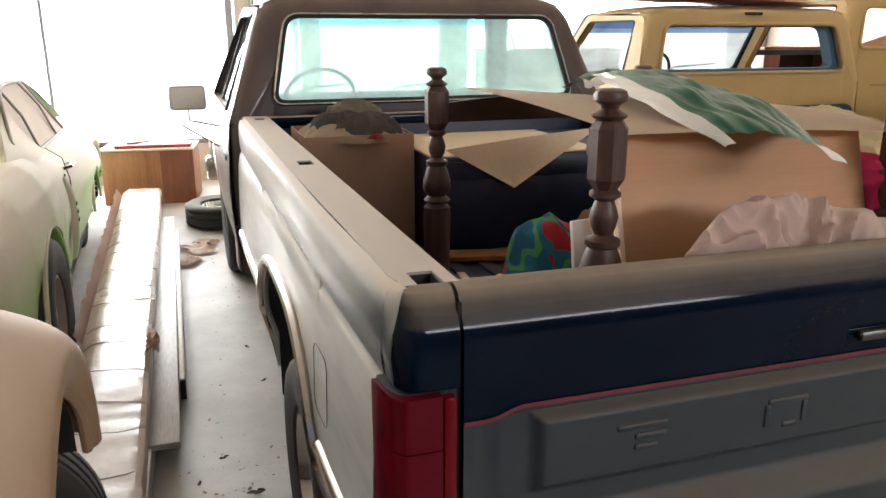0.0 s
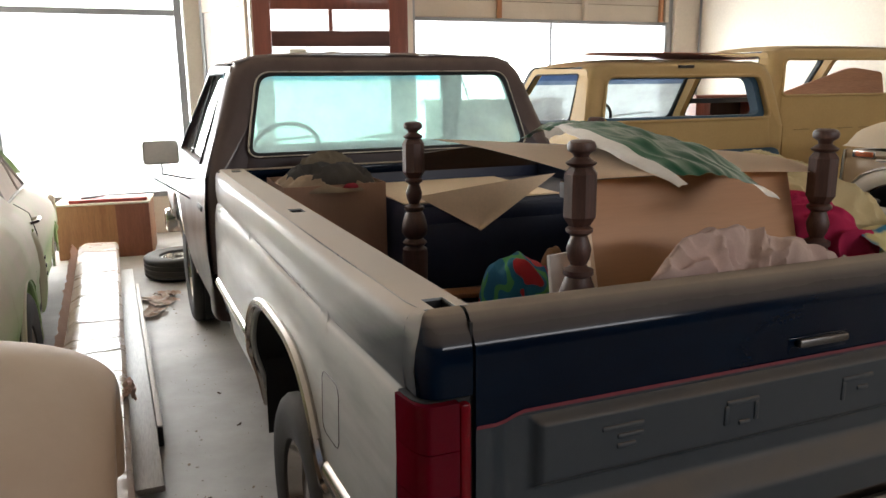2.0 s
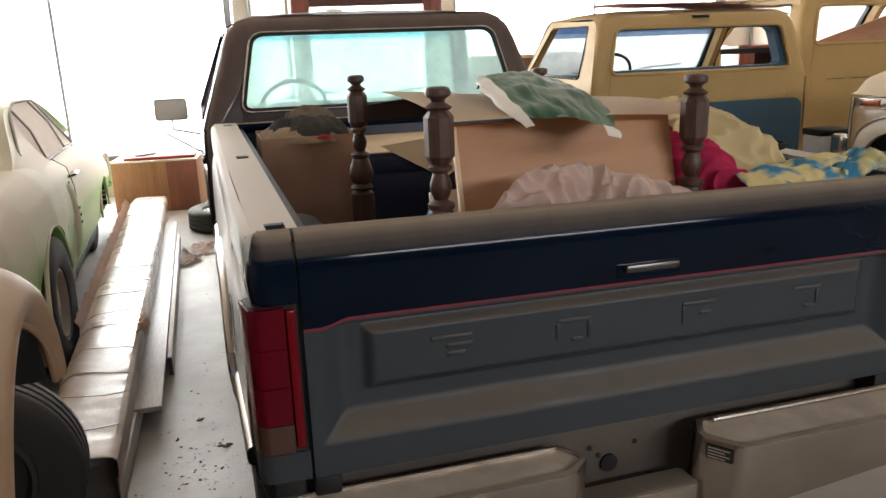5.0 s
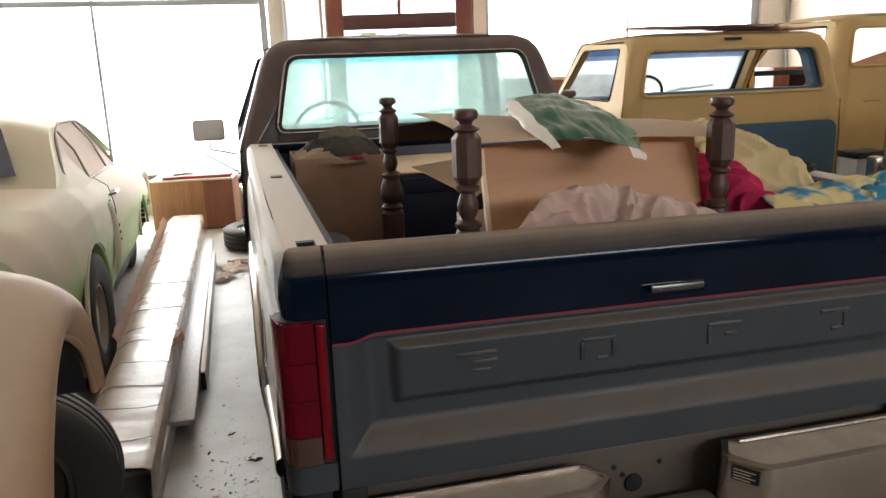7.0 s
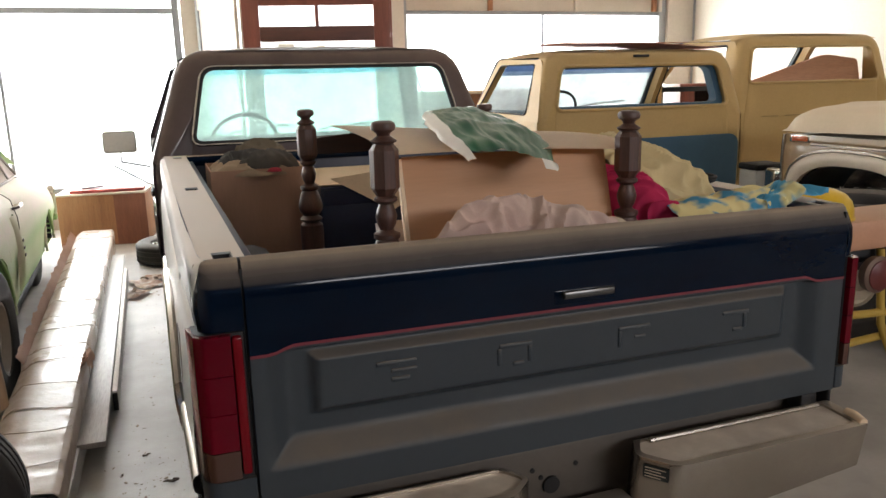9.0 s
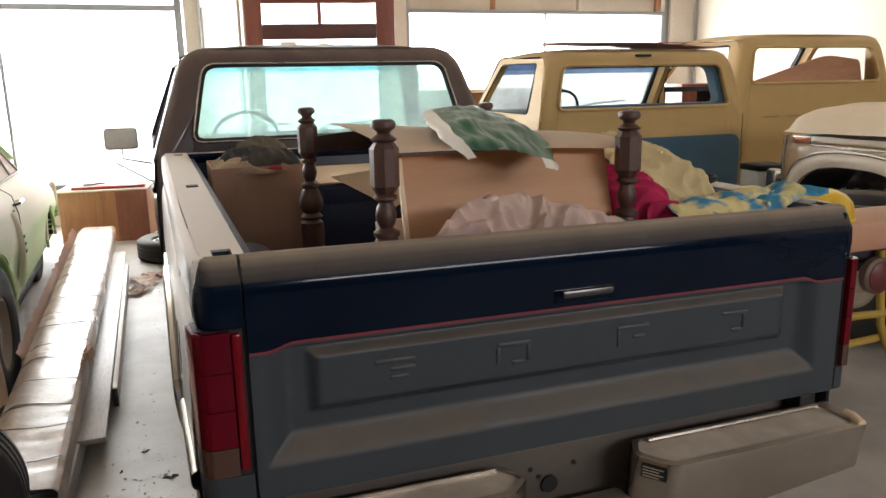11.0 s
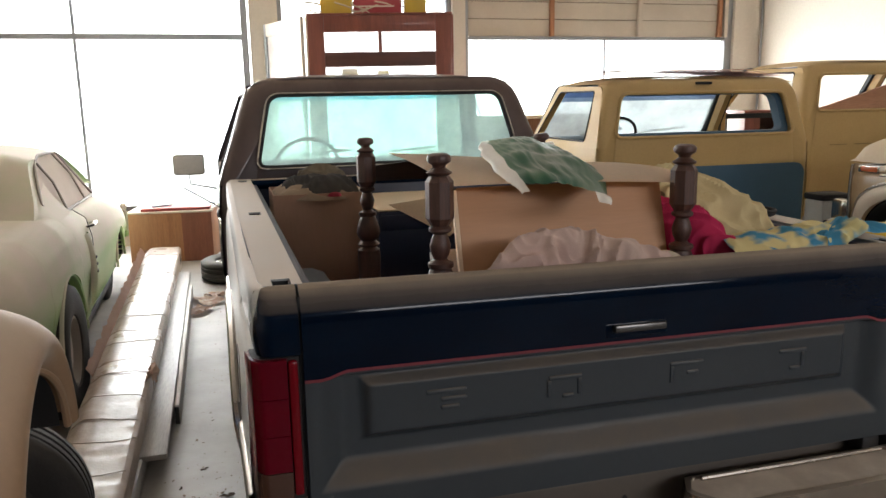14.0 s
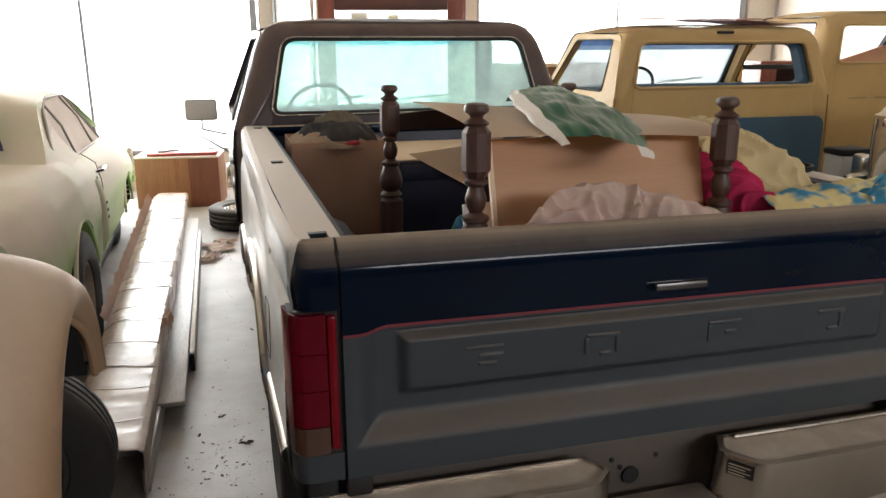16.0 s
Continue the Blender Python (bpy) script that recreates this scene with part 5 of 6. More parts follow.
# ---- things in the truck bed ----
def bed_post(x, y, top, label, turn=0):
    """A turned bed post, eight-sided where the rail meets it."""
    b = 0.805
    rings = [(0.02, 0.0), (0.028, 0.006), (0.032, 0.02), (0.030, 0.035), (0.018, 0.048), (0.016, 0.058), (0.026, 0.070), (0.034, 0.078), (0.030, 0.086), (0.022, 0.092)]
    p = thing("bed_post", label, "bed post", "posts of a dismantled bed", (x, y, b), (0, 0, turn))
    H = top - b
    bm = bmesh.new()
    lathe(bm, [(r, H - 0.62 * z) for r, z in reversed(rings)], 24)
    part("finial", bm, M_POST, p, "rounded turned finial")
    bm = bmesh.new()
    lathe(bm, [(0.024, H - 0.186), (0.037, H - 0.166), (0.037, H - 0.072), (0.026, H - 0.057)], 8, Matrix.Rotation(radians(22.5), 4, "Z"))
    part("faceted_block", bm, M_POST, p, "faceted block with chamfered corners", True, 20).data
    bm = bmesh.new()
    low = [(0.020, 0.29), (0.030, 0.298), (0.030, 0.306), (0.018, 0.316), (0.024, 0.335), (0.028, 0.352), (0.024, 0.375), (0.017, 0.392), (0.022, 0.398), (0.034, 0.404), (0.034, 0.416), (0.028, 0.422), (0.036, 0.445), (0.043, 0.475), (0.045, 0.497), (0.040, 0.515), (0.028, 0.530), (0.036, 0.538), (0.042, 0.546), (0.036, 0.555), (0.028, 0.560), (0.042, 0.572), (0.044, 0.60), (0.040, 0.66), (0.040, H)]
    lathe(bm, [(r, H - (0.185 + (z - 0.29) * 0.87 if z < 0.9 * H else z)) for r, z in reversed(low)], 24)
    part("turned_shaft", bm, M_POST, p)
    return p


bed_post(-0.409, 0.285, 1.541, "dark turned bed post beside the brown panel", 8)
bed_post(0.306, 0.292, 1.541, "dark turned bed post beside the pink blanket", -4)
bed_post(-0.430, 1.285, 1.538, "dark turned bed post standing near the cardboard box", 5)
bed_post(0.288, 1.288, 1.535, "dark turned bed post half hidden by a plastic bag", 0)


# darker copy of the post wood, with the rails' shade put into its colour
M_RAIL = wood("rail wood darkened for shade", (0.016, 0.008, 0.006), (0.042, 0.020, 0.015), 5.0, 0.5, 0)
for y, z0, z1, lab in ((0.40, 1.400, 1.436, "dark headboard rail under the pale sheet"), (1.30, 1.372, 1.43, "dark curved footboard rail between two posts")):
    bm = bmesh.new()
    x0, x1 = (-0.385, 0.28) if y < 1 else (-0.405, 0.262)
    out = [(x0, z0), (x1, z0)] + [(x1 + (x0 - x1) * k / 20, z1 + (0.02 * math.sin(math.pi * k / 20) if y > 1 else 0)) for k in range(21)]
    plate(bm, out, lambda a, b, d: Vector((a, y - 0.011 + d, b)), 0.022)
    whole("headboard_rail", bm, M_RAIL, lab, "bed rail", smooth=False)

# pale sheet laid over both rails
bm = bmesh.new()


def pale(u, v):
    """Front edge over the near rail; the back edge runs slanting from the far post to the side."""
    fx, fy, fz = -0.375 + 0.675 * u, 0.285 - 0.012 * math.sin(5 * u), 1.455 - 0.016 * u
    bx, by, bz = -0.33 + 0.70 * u, 1.36 - 0.56 * u ** 1.6, 1.466 - 0.014 * u
    return (fx + (bx - fx) * v + 0.07 * u * math.sin(math.pi * v), fy + (by - fy) * v, fz + (bz - fz) * v + 0.008 * math.sin(math.pi * v) + 0.006 * math.sin(4 * u + 2 * v))


sheet(bm, pale, 24, 30)
bmesh.ops.solidify(bm, geom=bm.faces[:], thickness=0.004)
whole("hardboard_sheet", bm, M_SHEET, "pale hardboard sheet laid over the bed rails", "board")

# brown panel leaning up to the sheet
BP = thing("brown_panel", "brown panel board leaning between two bed posts", "panel", at=(0.0, 0.205, 0.808), turn=(-16.0, 0, 0))
bm = bmesh.new()
plate(bm, [(-0.334, 0.0), (0.283, 0.0), (0.283, 0.655), (-0.334, 0.655)], lambda a, b, d: Vector((a, d, b)), 0.016)
part("board", bm, M_BROWNP, BP, "", False)
part("edge_strip", boxed((-0.347, -0.003, 0.0), (-0.335, 0.017, 0.65), 0.002), M_SHEET, BP, "pale raw edge")

# cardboard box with clothes on top
cb = thing("cardboard_box", "tall brown cardboard box with open flaps", "cardboard box", at=(-0.54, 2.12, 0.803), turn=(0, 0, 0.5))
H = 0.455
for n, lo, hi in (("front_side", (-0.215, -0.195, 0), (0.215, -0.190, H)), ("back_side", (-0.215, 0.190, 0), (0.215, 0.195, H)), ("left_side", (-0.215, -0.19, 0), (-0.210, 0.19, H)), ("right_side", (0.210, -0.19, 0), (0.215, 0.19, H)), ("bottom", (-0.21, -0.19, 0), (0.21, 0.19, 0.006))):
    part(n, boxed(lo, hi, 0.001), M_CARD, cb)


def cloth(name, size, folds, material, label, category, at, turn=(0, 0, 0), seed=0, n=44, lift=None, group=""):
    """A heap of cloth: a rounded mound with deep wandering folds, tucked in at its rim."""
    bm = bmesh.new()
    sx, sy, sz = size

    def f(u, v):
        x, y = 2 * u - 1, 2 * v - 1
        r = min(1.0, math.sqrt(x * x + y * y))
        q = Vector((x * sx * 6 + seed, y * sy * 6 - seed, seed * 1.7))
        w = Vector((noise.noise(q * 0.7), noise.noise(q * 0.7 + Vector((9, 2, 5))), 0)) * 0.9
        ridge = (1 - abs(noise.noise(q * folds * 1.5 + w)) * 2.2)
        ridge2 = (1 - abs(noise.noise(q * folds * 3.4 + w * 2 + Vector((7, 3, 1)))) * 2.2)
        h = max(0.0, 1 - r ** 2.4) ** 0.55
        z = sz * h * (0.78 + 0.22 * noise.noise(q * 0.6)) + (0.050 * ridge + 0.022 * ridge2) * min(1.0, sz / 0.22) * min(1, h * 1.6)
        wob = 1 + 0.10 * noise.noise(Vector((math.atan2(y, x) * 1.5 + seed, seed, 0)))
        m = 1.0 if r == 0 else (max(abs(x), abs(y)) / r if r < 1 else 1)
        k = 1 / max(1.0, math.sqrt(x * x + y * y))
        return (x * k * sx * wob + 0.02 * noise.noise(q * 1.3 + Vector((1, 5, 2))), y * k * sy * wob, max(0.0, z) + (lift(x, y) if lift else 0))
    sheet(bm, f, n, n)
    return whole(name, bm, material, label, category, group, at=at, turn=turn)


def fabric(name, a, b=None, weave=240):
    return surface(name, a, b, 0.95, fine=weave, bump=0.15, spec=0.2)


cloth("sweater", (0.20, 0.175, 0.100), 1.5, fabric("dark grey knit", (0.045, 0.045, 0.046), (0.10, 0.09, 0.078)), "dark grey knitted sweater heaped on the cardboard box", "sweater", (-0.52, 2.10, 1.235), seed=3)
cloth("paper_wrap", (0.222, 0.200, 0.070), 1.5, fabric("crumpled beige cloth", (0.40, 0.31, 0.22), (0.33, 0.25, 0.17)), "crumpled beige cloth at the rim of the box", "cloth", (-0.54, 2.10, 1.228), seed=9)
cloth("olive_jacket", (0.13, 0.10, 0.10), 1.1, fabric("olive brown cotton", (0.12, 0.10, 0.07), (0.20, 0.16, 0.11)), "olive brown jacket bunched behind the sweater", "jacket", (-0.50, 2.22, 1.26), seed=14, n=36)
cloth("red_cloth", (0.035, 0.04, 0.018), 0.8, fabric("red knit", (0.35, 0.04, 0.06)), "small red cloth on the cardboard box", "cloth", (-0.47, 1.94, 1.243), seed=5, n=16)

# pale flap of a carton over the dark crate
bm = bmesh.new()
sheet(bm, lambda u, v: (lambda p: (p.x, p.y + 0.02 * math.sin(math.pi * u), p.z))(Vector((-0.27, 1.695, 1.222)).lerp(Vector((0.365, 1.70, 1.282)), u).lerp(Vector((0.007, 1.685, 1.063)), v)), 12, 8)
bmesh.ops.remove_doubles(bm, verts=bm.verts[:], dist=0.0005)
bmesh.ops.solidify(bm, geom=bm.faces[:], thickness=0.004)
whole("carton_flap", bm, M_SHEET, "pale carton flap pointing down into the bed", "cardboard", smooth=False)
CR = thing("dark_crate", "dark navy crate with a pale lid in the bed", "crate")
part("body", boxed((-0.31, 1.72, 0.817), (0.70, 2.40, 1.185), 0.01), M_BEDIN, CR)
part("rim", boxed((-0.30, 1.712, 1.10), (0.69, 1.7195, 1.17), 0.003), M_BEDIN, CR)
part("lid", boxed((-0.31, 1.725, 1.187), (0.40, 2.38, 1.194), 0.002), M_SHEET, CR, "pale board lid")

# blankets and bundles
cloth("cream_cushion", (0.15, 0.085, 0.165), 0.6, fabric("cream canvas", (0.55, 0.46, 0.35)), "cream cloth lying beside the bundle", "cloth", (0.15, 0.125, 1.10), seed=21, n=30)


def tie_dye(name, a, b, scale):
    m, N, L, B = nodes_of(name)
    f = noise_node(N, L, scale, 2.0, 0.4)
    c = mixc(N, L, ramp(N, L, f, 0.46, 0.60), a, b)
    L.new(c, B.inputs["Base Color"])
    B.inputs["Roughness"].default_value = 0.95
    return m


def patchwork(name, cols, scale):
    m, N, L, B = nodes_of(name)
    co = N.new("ShaderNodeTexCoord")
    w = N.new("ShaderNodeTexNoise")
    w.inputs["Scale"].default_value = scale
    L.new(co.outputs["Object"], w.inputs["Vector"])
    r = N.new("ShaderNodeValToRGB")
    r.color_ramp.interpolation = "CONSTANT"
    L.new(ramp(N, L, w.outputs["Fac"], 0.32, 0.68), r.inputs[0])
    for k, c in enumerate(cols):
        e = r.color_ramp.elements[k] if k < 2 else r.color_ramp.elements.new(0)
        e.color = (*c, 1)
    for k in range(len(cols)):
        r.color_ramp.elements[k].position = k / len(cols)
        r.color_ramp.elements[k].color = (*cols[k], 1)
    L.new(r.outputs[0], B.inputs["Base Color"])
    B.inputs["Roughness"].default_value = 0.95
    return m


cloth("patterned_cloth", (0.15, 0.13, 0.34), 0.8, patchwork("red teal green print", [(0.50, 0.04, 0.06), (0.03, 0.20, 0.34), (0.10, 0.40, 0.16), (0.03, 0.17, 0.32), (0.55, 0.05, 0.08), (0.03, 0.24, 0.36), (0.48, 0.05, 0.14)], 4.6), "bright cloth bundle printed red, teal and green", "cloth", (-0.11, 1.14, 0.815), seed=33)
cloth("paper_bag", (0.075, 0.06, 0.30), 0.45, fabric("brown crumpled paper", (0.34, 0.21, 0.13), (0.27, 0.16, 0.095)), "crumpled brown paper bag beside the bright cloth bundle", "paper bag", (0.055, 1.20, 0.815), seed=41, n=30)
bm = bmesh.new()
box(bm, (-0.072, -0.006, 0), (0.11, 0.006, 0.45), 0.002)
whole("white_board", bm, surface("white card", (0.82, 0.80, 0.77), None, 0.8), "white card leaning behind a bed post", "board", at=(-0.315, 0.39, 0.81), turn=(-8, 0, 12))
def curve_at(pts, t):
    """A smooth way through given places."""
    n = len(pts) - 1
    k = min(n - 1, int(t * n))
    f = t * n - k
    p = [Vector(pts[max(0, min(n, k + d))]) for d in (-1, 0, 1, 2)]
    return 0.5 * (2 * p[1] + (p[2] - p[0]) * f + (2 * p[0] - 5 * p[1] + 4 * p[2] - p[3]) * f * f + (3 * p[1] - p[0] - 3 * p[2] + p[3]) * f ** 3)


def draped(name, rows, material, label, category, seed=0, amp=0.02, scale=5.0, n=60, along=0.0, fine=0.5):
    """A heaped cloth laid through rows of places, with sharp wandering folds and some fine creases."""
    bm = bmesh.new()

    def f(u, v):
        p = curve_at([curve_at(r, u) for r in rows], v)
        q = Vector((p.x + along * p.y, p.y * 0.8, p.z)) * scale + Vector((seed, seed * 2, 0))
        w = Vector((noise.noise(q * 0.6), noise.noise(q * 0.6 + Vector((9, 2, 5))), noise.noise(q * 0.6 + Vector((1, 8, 3))))) * 0.8
        r1 = 1 - 2.4 * math.sqrt(noise.noise(q + w) ** 2 + 0.001)
        r2 = 1 - 2.4 * math.sqrt(noise.noise(q * 2.3 + w * 2 + Vector((3, 1, 7))) ** 2 + 0.001)
        e = min(1.0, 6 * min(v, 1 - v) + 0.3)
        d = amp * (r1 + fine * r2) * e
        return p + Vector((0.35 * d * math.sin(seed), -0.6 * d, d))
    sheet(bm, f, n, n)
    return whole(name, bm, material, label, category)


draped("bedsheet", [[(-0.37, 0.10, 1.08), (-0.24, 0.085, 1.06), (-0.08, 0.085, 1.06), (0.16, 0.09, 1.08)], [(-0.365, 0.105, 1.20), (-0.25, 0.09, 1.22), (-0.09, 0.09, 1.23), (0.165, 0.10, 1.19)], [(-0.34, 0.135, 1.245), (-0.25, 0.135, 1.312), (-0.08, 0.13, 1.318), (0.15, 0.125, 1.248)], [(-0.31, 0.160, 1.20), (-0.22, 0.172, 1.275), (-0.07, 0.172, 1.285), (0.12, 0.155, 1.215)], [(-0.29, 0.170, 1.03), (-0.20, 0.180, 1.05), (-0.05, 0.180, 1.05), (0.11, 0.175, 1.03)]],
       fabric("pinkish white cotton", (0.58, 0.44, 0.365), (0.50, 0.31, 0.29)), "crumpled pinkish-white bedsheet bunched behind the tailgate", "bedsheet", 9, 0.028, 10.5, 150, 0.5, 0.40)
draped("pink_blanket", [[(0.24, 0.44, 0.82), (0.36, 0.30, 0.82), (0.46, 0.20, 0.82)], [(0.28, 0.42, 1.18), (0.37, 0.29, 1.17), (0.445, 0.19, 1.13)], [(0.31, 0.43, 1.330), (0.40, 0.34, 1.31), (0.465, 0.22, 1.225)], [(0.38, 0.56, 1.32), (0.47, 0.46, 1.27), (0.50, 0.32, 1.17)], [(0.40, 0.66, 0.95), (0.52, 0.55, 0.9), (0.56, 0.40, 0.84)]],
       fabric("magenta fleece", (0.52, 0.03, 0.10), (0.42, 0.025, 0.08)), "bright pink fleece blanket heaped in the bed", "blanket", 4, 0.022, 10.0, 100, 1.0, 0.45)
draped("cream_blanket", [[(0.36, 0.50, 0.82), (0.52, 0.40, 0.82), (0.70, 0.36, 0.82)], [(0.37, 0.52, 1.28), (0.53, 0.42, 1.26), (0.70, 0.38, 1.21)], [(0.40, 0.62, 1.392), (0.56, 0.60, 1.378), (0.715, 0.56, 1.312)], [(0.40, 0.82, 1.385), (0.58, 0.86, 1.375), (0.715, 0.84, 1.29)], [(0.40, 1.0, 1.1), (0.56, 1.05, 1.05), (0.69, 1.0, 0.95)], [(0.40, 1.1, 0.82), (0.56, 1.15, 0.82), (0.69, 1.1, 0.82)]],
       fabric("pale yellow cotton blanket", (0.60, 0.49, 0.27), (0.52, 0.41, 0.22)), "cream-yellow blanket heaped behind the pink one", "blanket", 2, 0.026, 8.0, 96, 0.3)
draped("tie_dye_blanket", [[(0.36, 0.12, 0.82), (0.55, 0.10, 0.82), (0.72, 0.10, 0.82)], [(0.37, 0.12, 1.16), (0.55, 0.11, 1.19), (0.715, 0.11, 1.20)], [(0.40, 0.19, 1.235), (0.56, 0.18, 1.262), (0.72, 0.17, 1.278)], [(0.43, 0.34, 1.235), (0.57, 0.33, 1.245), (0.715, 0.31, 1.265)], [(0.46, 0.48, 0.95), (0.58, 0.46, 1.0), (0.70, 0.44, 1.0)], [(0.46, 0.52, 0.82), (0.58, 0.5, 0.82), (0.70, 0.48, 0.82)]],
       tie_dye("blue and yellow tie dye", (0.70, 0.60, 0.29), (0.05, 0.25, 0.42), 17.0), "blue and yellow tie-dyed cloth heaped in the bed", "blanket", 7, 0.016, 9.0, 90)
draped("tie_dye_sheet", [[(0.64, 0.10, 1.23), (0.74, 0.09, 1.290), (0.80, 0.09, 1.290), (0.85, 0.10, 1.290)], [(0.65, 0.13, 1.262), (0.74, 0.125, 1.306), (0.80, 0.12, 1.294), (0.85, 0.12, 1.291)], [(0.66, 0.18, 1.265), (0.74, 0.18, 1.306), (0.80, 0.18, 1.296), (0.85, 0.18, 1.292)], [(0.67, 0.24, 1.25), (0.74, 0.24, 1.292), (0.80, 0.24, 1.291), (0.84, 0.24, 1.290)]],
       tie_dye("blue and pale yellow tie dye", (0.06, 0.27, 0.44), (0.58, 0.52, 0.25), 17.0), "blue tie-dyed cloth lying over the bed corner", "cloth", 3, 0.018, 16.0, 70)
bm = bmesh.new()
lathe(bm, [(0.124, 0), (0.124, 0.005), (0.119, 0.010), (0.118, 0.035), (0.108, 0.070), (0.084, 0.096), (0.046, 0.113), (0.005, 0.118)], 32)
whole("hard_hat", bm, surface("yellow plastic shell", (0.72, 0.46, 0.02), None, 0.35, coat=0.3), "smooth yellow plastic hard hat on the peach deck", "helmet", at=(1.472, 0.71, 1.070))

# plastic bag on the sheet
def quad3(a, b, c, t):
    """A smooth curve through three places."""
    a, b, c = Vector(a), Vector(b), Vector(c)
    return a * (2 * (t - 0.5) * (t - 1)) + b * (4 * t * (1 - t)) + c * (2 * t * (t - 0.5))


def bag(u, v):
    l = quad3((-0.215, 0.20, 1.437), (-0.19, 0.58, 1.500), (-0.06, 1.00, 1.525), v)
    r = quad3((0.0, 0.143, 1.413), (0.135, 0.55, 1.470), (0.13, 0.98, 1.520), v)
    p = l.lerp(r, u)
    q = Vector((u * 2.2, v * 4.5, 2.2))
    h = max(0.0, math.sin(math.pi * u) * math.sin(math.pi * min(1, 0.06 + v * 0.94))) ** 0.5
    p.z += 0.036 * h + 0.012 * noise.noise(q * 1.6) * (0.35 + h)
    p.z += h * (0.009 * noise.noise(Vector((u * 11 + 1.6 * math.sin(2.6 * v), v * 2.4, 4.4))) + 0.004 * noise.noise(Vector((u * 5 - v * 6, u * 9 + v * 3, 1.4))) + 0.004 * noise.noise(Vector((u * 30 + v * 6, v * 7, 2.9))))
    p.x += 0.012 * noise.noise(q * 2.1 + Vector((4, 4, 4)))
    return p


BAGM, N, L, B = nodes_of("green printed plastic film")
f = ramp(N, L, noise_node(N, L, 7.0, 4.0, 0.6, (1.0, 0.45, 1.0)), 0.46, 0.72)
L.new(mixc(N, L, f, (0.008, 0.085, 0.042), (0.05, 0.15, 0.075)), B.inputs["Base Color"])
B.inputs["Roughness"].default_value = 0.34
B.inputs["Specular IOR Level"].default_value = 0.22
bump = N.new("ShaderNodeBump")
bump.inputs["Strength"].default_value, bump.inputs["Distance"].default_value = 0.25, 0.003
L.new(noise_node(N, L, 26.0, 4.0, 0.6, (2.2, 0.35, 1.0)), bump.inputs["Height"])
L.new(bump.outputs[0], B.inputs["Normal"])
BG = thing("plastic_bag", "crinkled green and white plastic bag on the sheet", "plastic bag")
bm = bmesh.new()
sheet(bm, lambda u, v: bag(0.11 + 0.89 * u, 0.06 + 0.94 * v if u < 0.93 else v), 56, 90)
part("green_film", bm, BAGM, BG, "crinkled green printed film")
M_FILM = surface("white plastic film", (0.72, 0.69, 0.64), (0.62, 0.6, 0.55), 0.3, fine=30, bump=0.3, coat=0.3)
bm = bmesh.new()
sheet(bm, lambda u, v: bag(0.112 * u, v), 8, 64)
part("white_border", bm, M_FILM, BG, "shiny white border")
bm = bmesh.new()
sheet(bm, lambda u, v: bag(0.87 + 0.15 * u, -0.03 + 0.09 * v) + Vector((0.0, 0, 0.0015)), 6, 6)
part("white_corner", bm, M_FILM, BG, "shiny white corner")

# a second bag slung over the far rail
def far_bag(u, v):
    p = quad3((0.05, 1.24, 1.462), (0.07, 1.33, 1.487), (0.10, 1.52, 1.440), v).lerp(quad3((0.27, 1.22, 1.462), (0.33, 1.38, 1.492), (0.38, 1.66, 1.470), v), u)
    q = Vector((u * 3, v * 3.5, 8.1))
    p.z += 0.022 * math.sin(math.pi * u) + 0.016 * noise.noise(q) + 0.010 * (1 - 2.2 * abs(noise.noise(q * 2.1)))
    p.y += 0.015 * noise.noise(q * 1.7)
    return p


B2 = thing("plastic_bag", "small crumpled teal and white plastic bag over the far rail", "plastic bag")
bm = bmesh.new()
sheet(bm, lambda u, v: far_bag(u, 0.3 + 0.7 * v), 24, 24)
part("green_film", bm, BAGM, B2, "crinkled teal film")
bm = bmesh.new()
sheet(bm, lambda u, v: far_bag(u, 0.3 * v), 24, 10)
part("white_border", bm, M_FILM, B2, "shiny white border")
bm = bmesh.new()
tube(bm, [(0.018 * math.cos(a) * (1 + 0.03 * a), 0.024 * math.sin(a) * (1 + 0.03 * a), 0.007 + 0.010 * a / 6.28) for a in (0.35 * k for k in range(40))], 0.006, 8)
whole("hose_coil", bm, M_BLACK, "small coil of black rubber hose on the bed rail", "hose", at=(0.775, 0.53, 1.272))
for k, (x, y, r, n) in enumerate(((-0.30, 1.20, 65, 0.26), (-0.26, 1.27, 40, 0.22), (-0.33, 1.25, 85, 0.24))):
    bm = bmesh.new()
    box(bm, (-n / 2, -0.014, 0), (n / 2, 0.014, 0.011), 0.002)
    whole("wood_strip", bm, M_SHEET, "short pale wood strip lying on the bed floor", "wood strip", "wood strips in the bed", at=(x, y, 0.817 + 0.0125 * k), turn=(0, 0, r))
whole("floor_board", boxed((-0.30, -0.05, 0), (0.30, 0.05, 0.02), 0.003), M_VENEER, "narrow brown board lying across the bed floor", "board", at=(-0.14, 1.62, 0.817), turn=(0, 0, -12))

# ---- things on the floor ----
lb = thing("long_carton", "long tape-wrapped cardboard carton on the floor", "carton", at=(0, 0, 0))


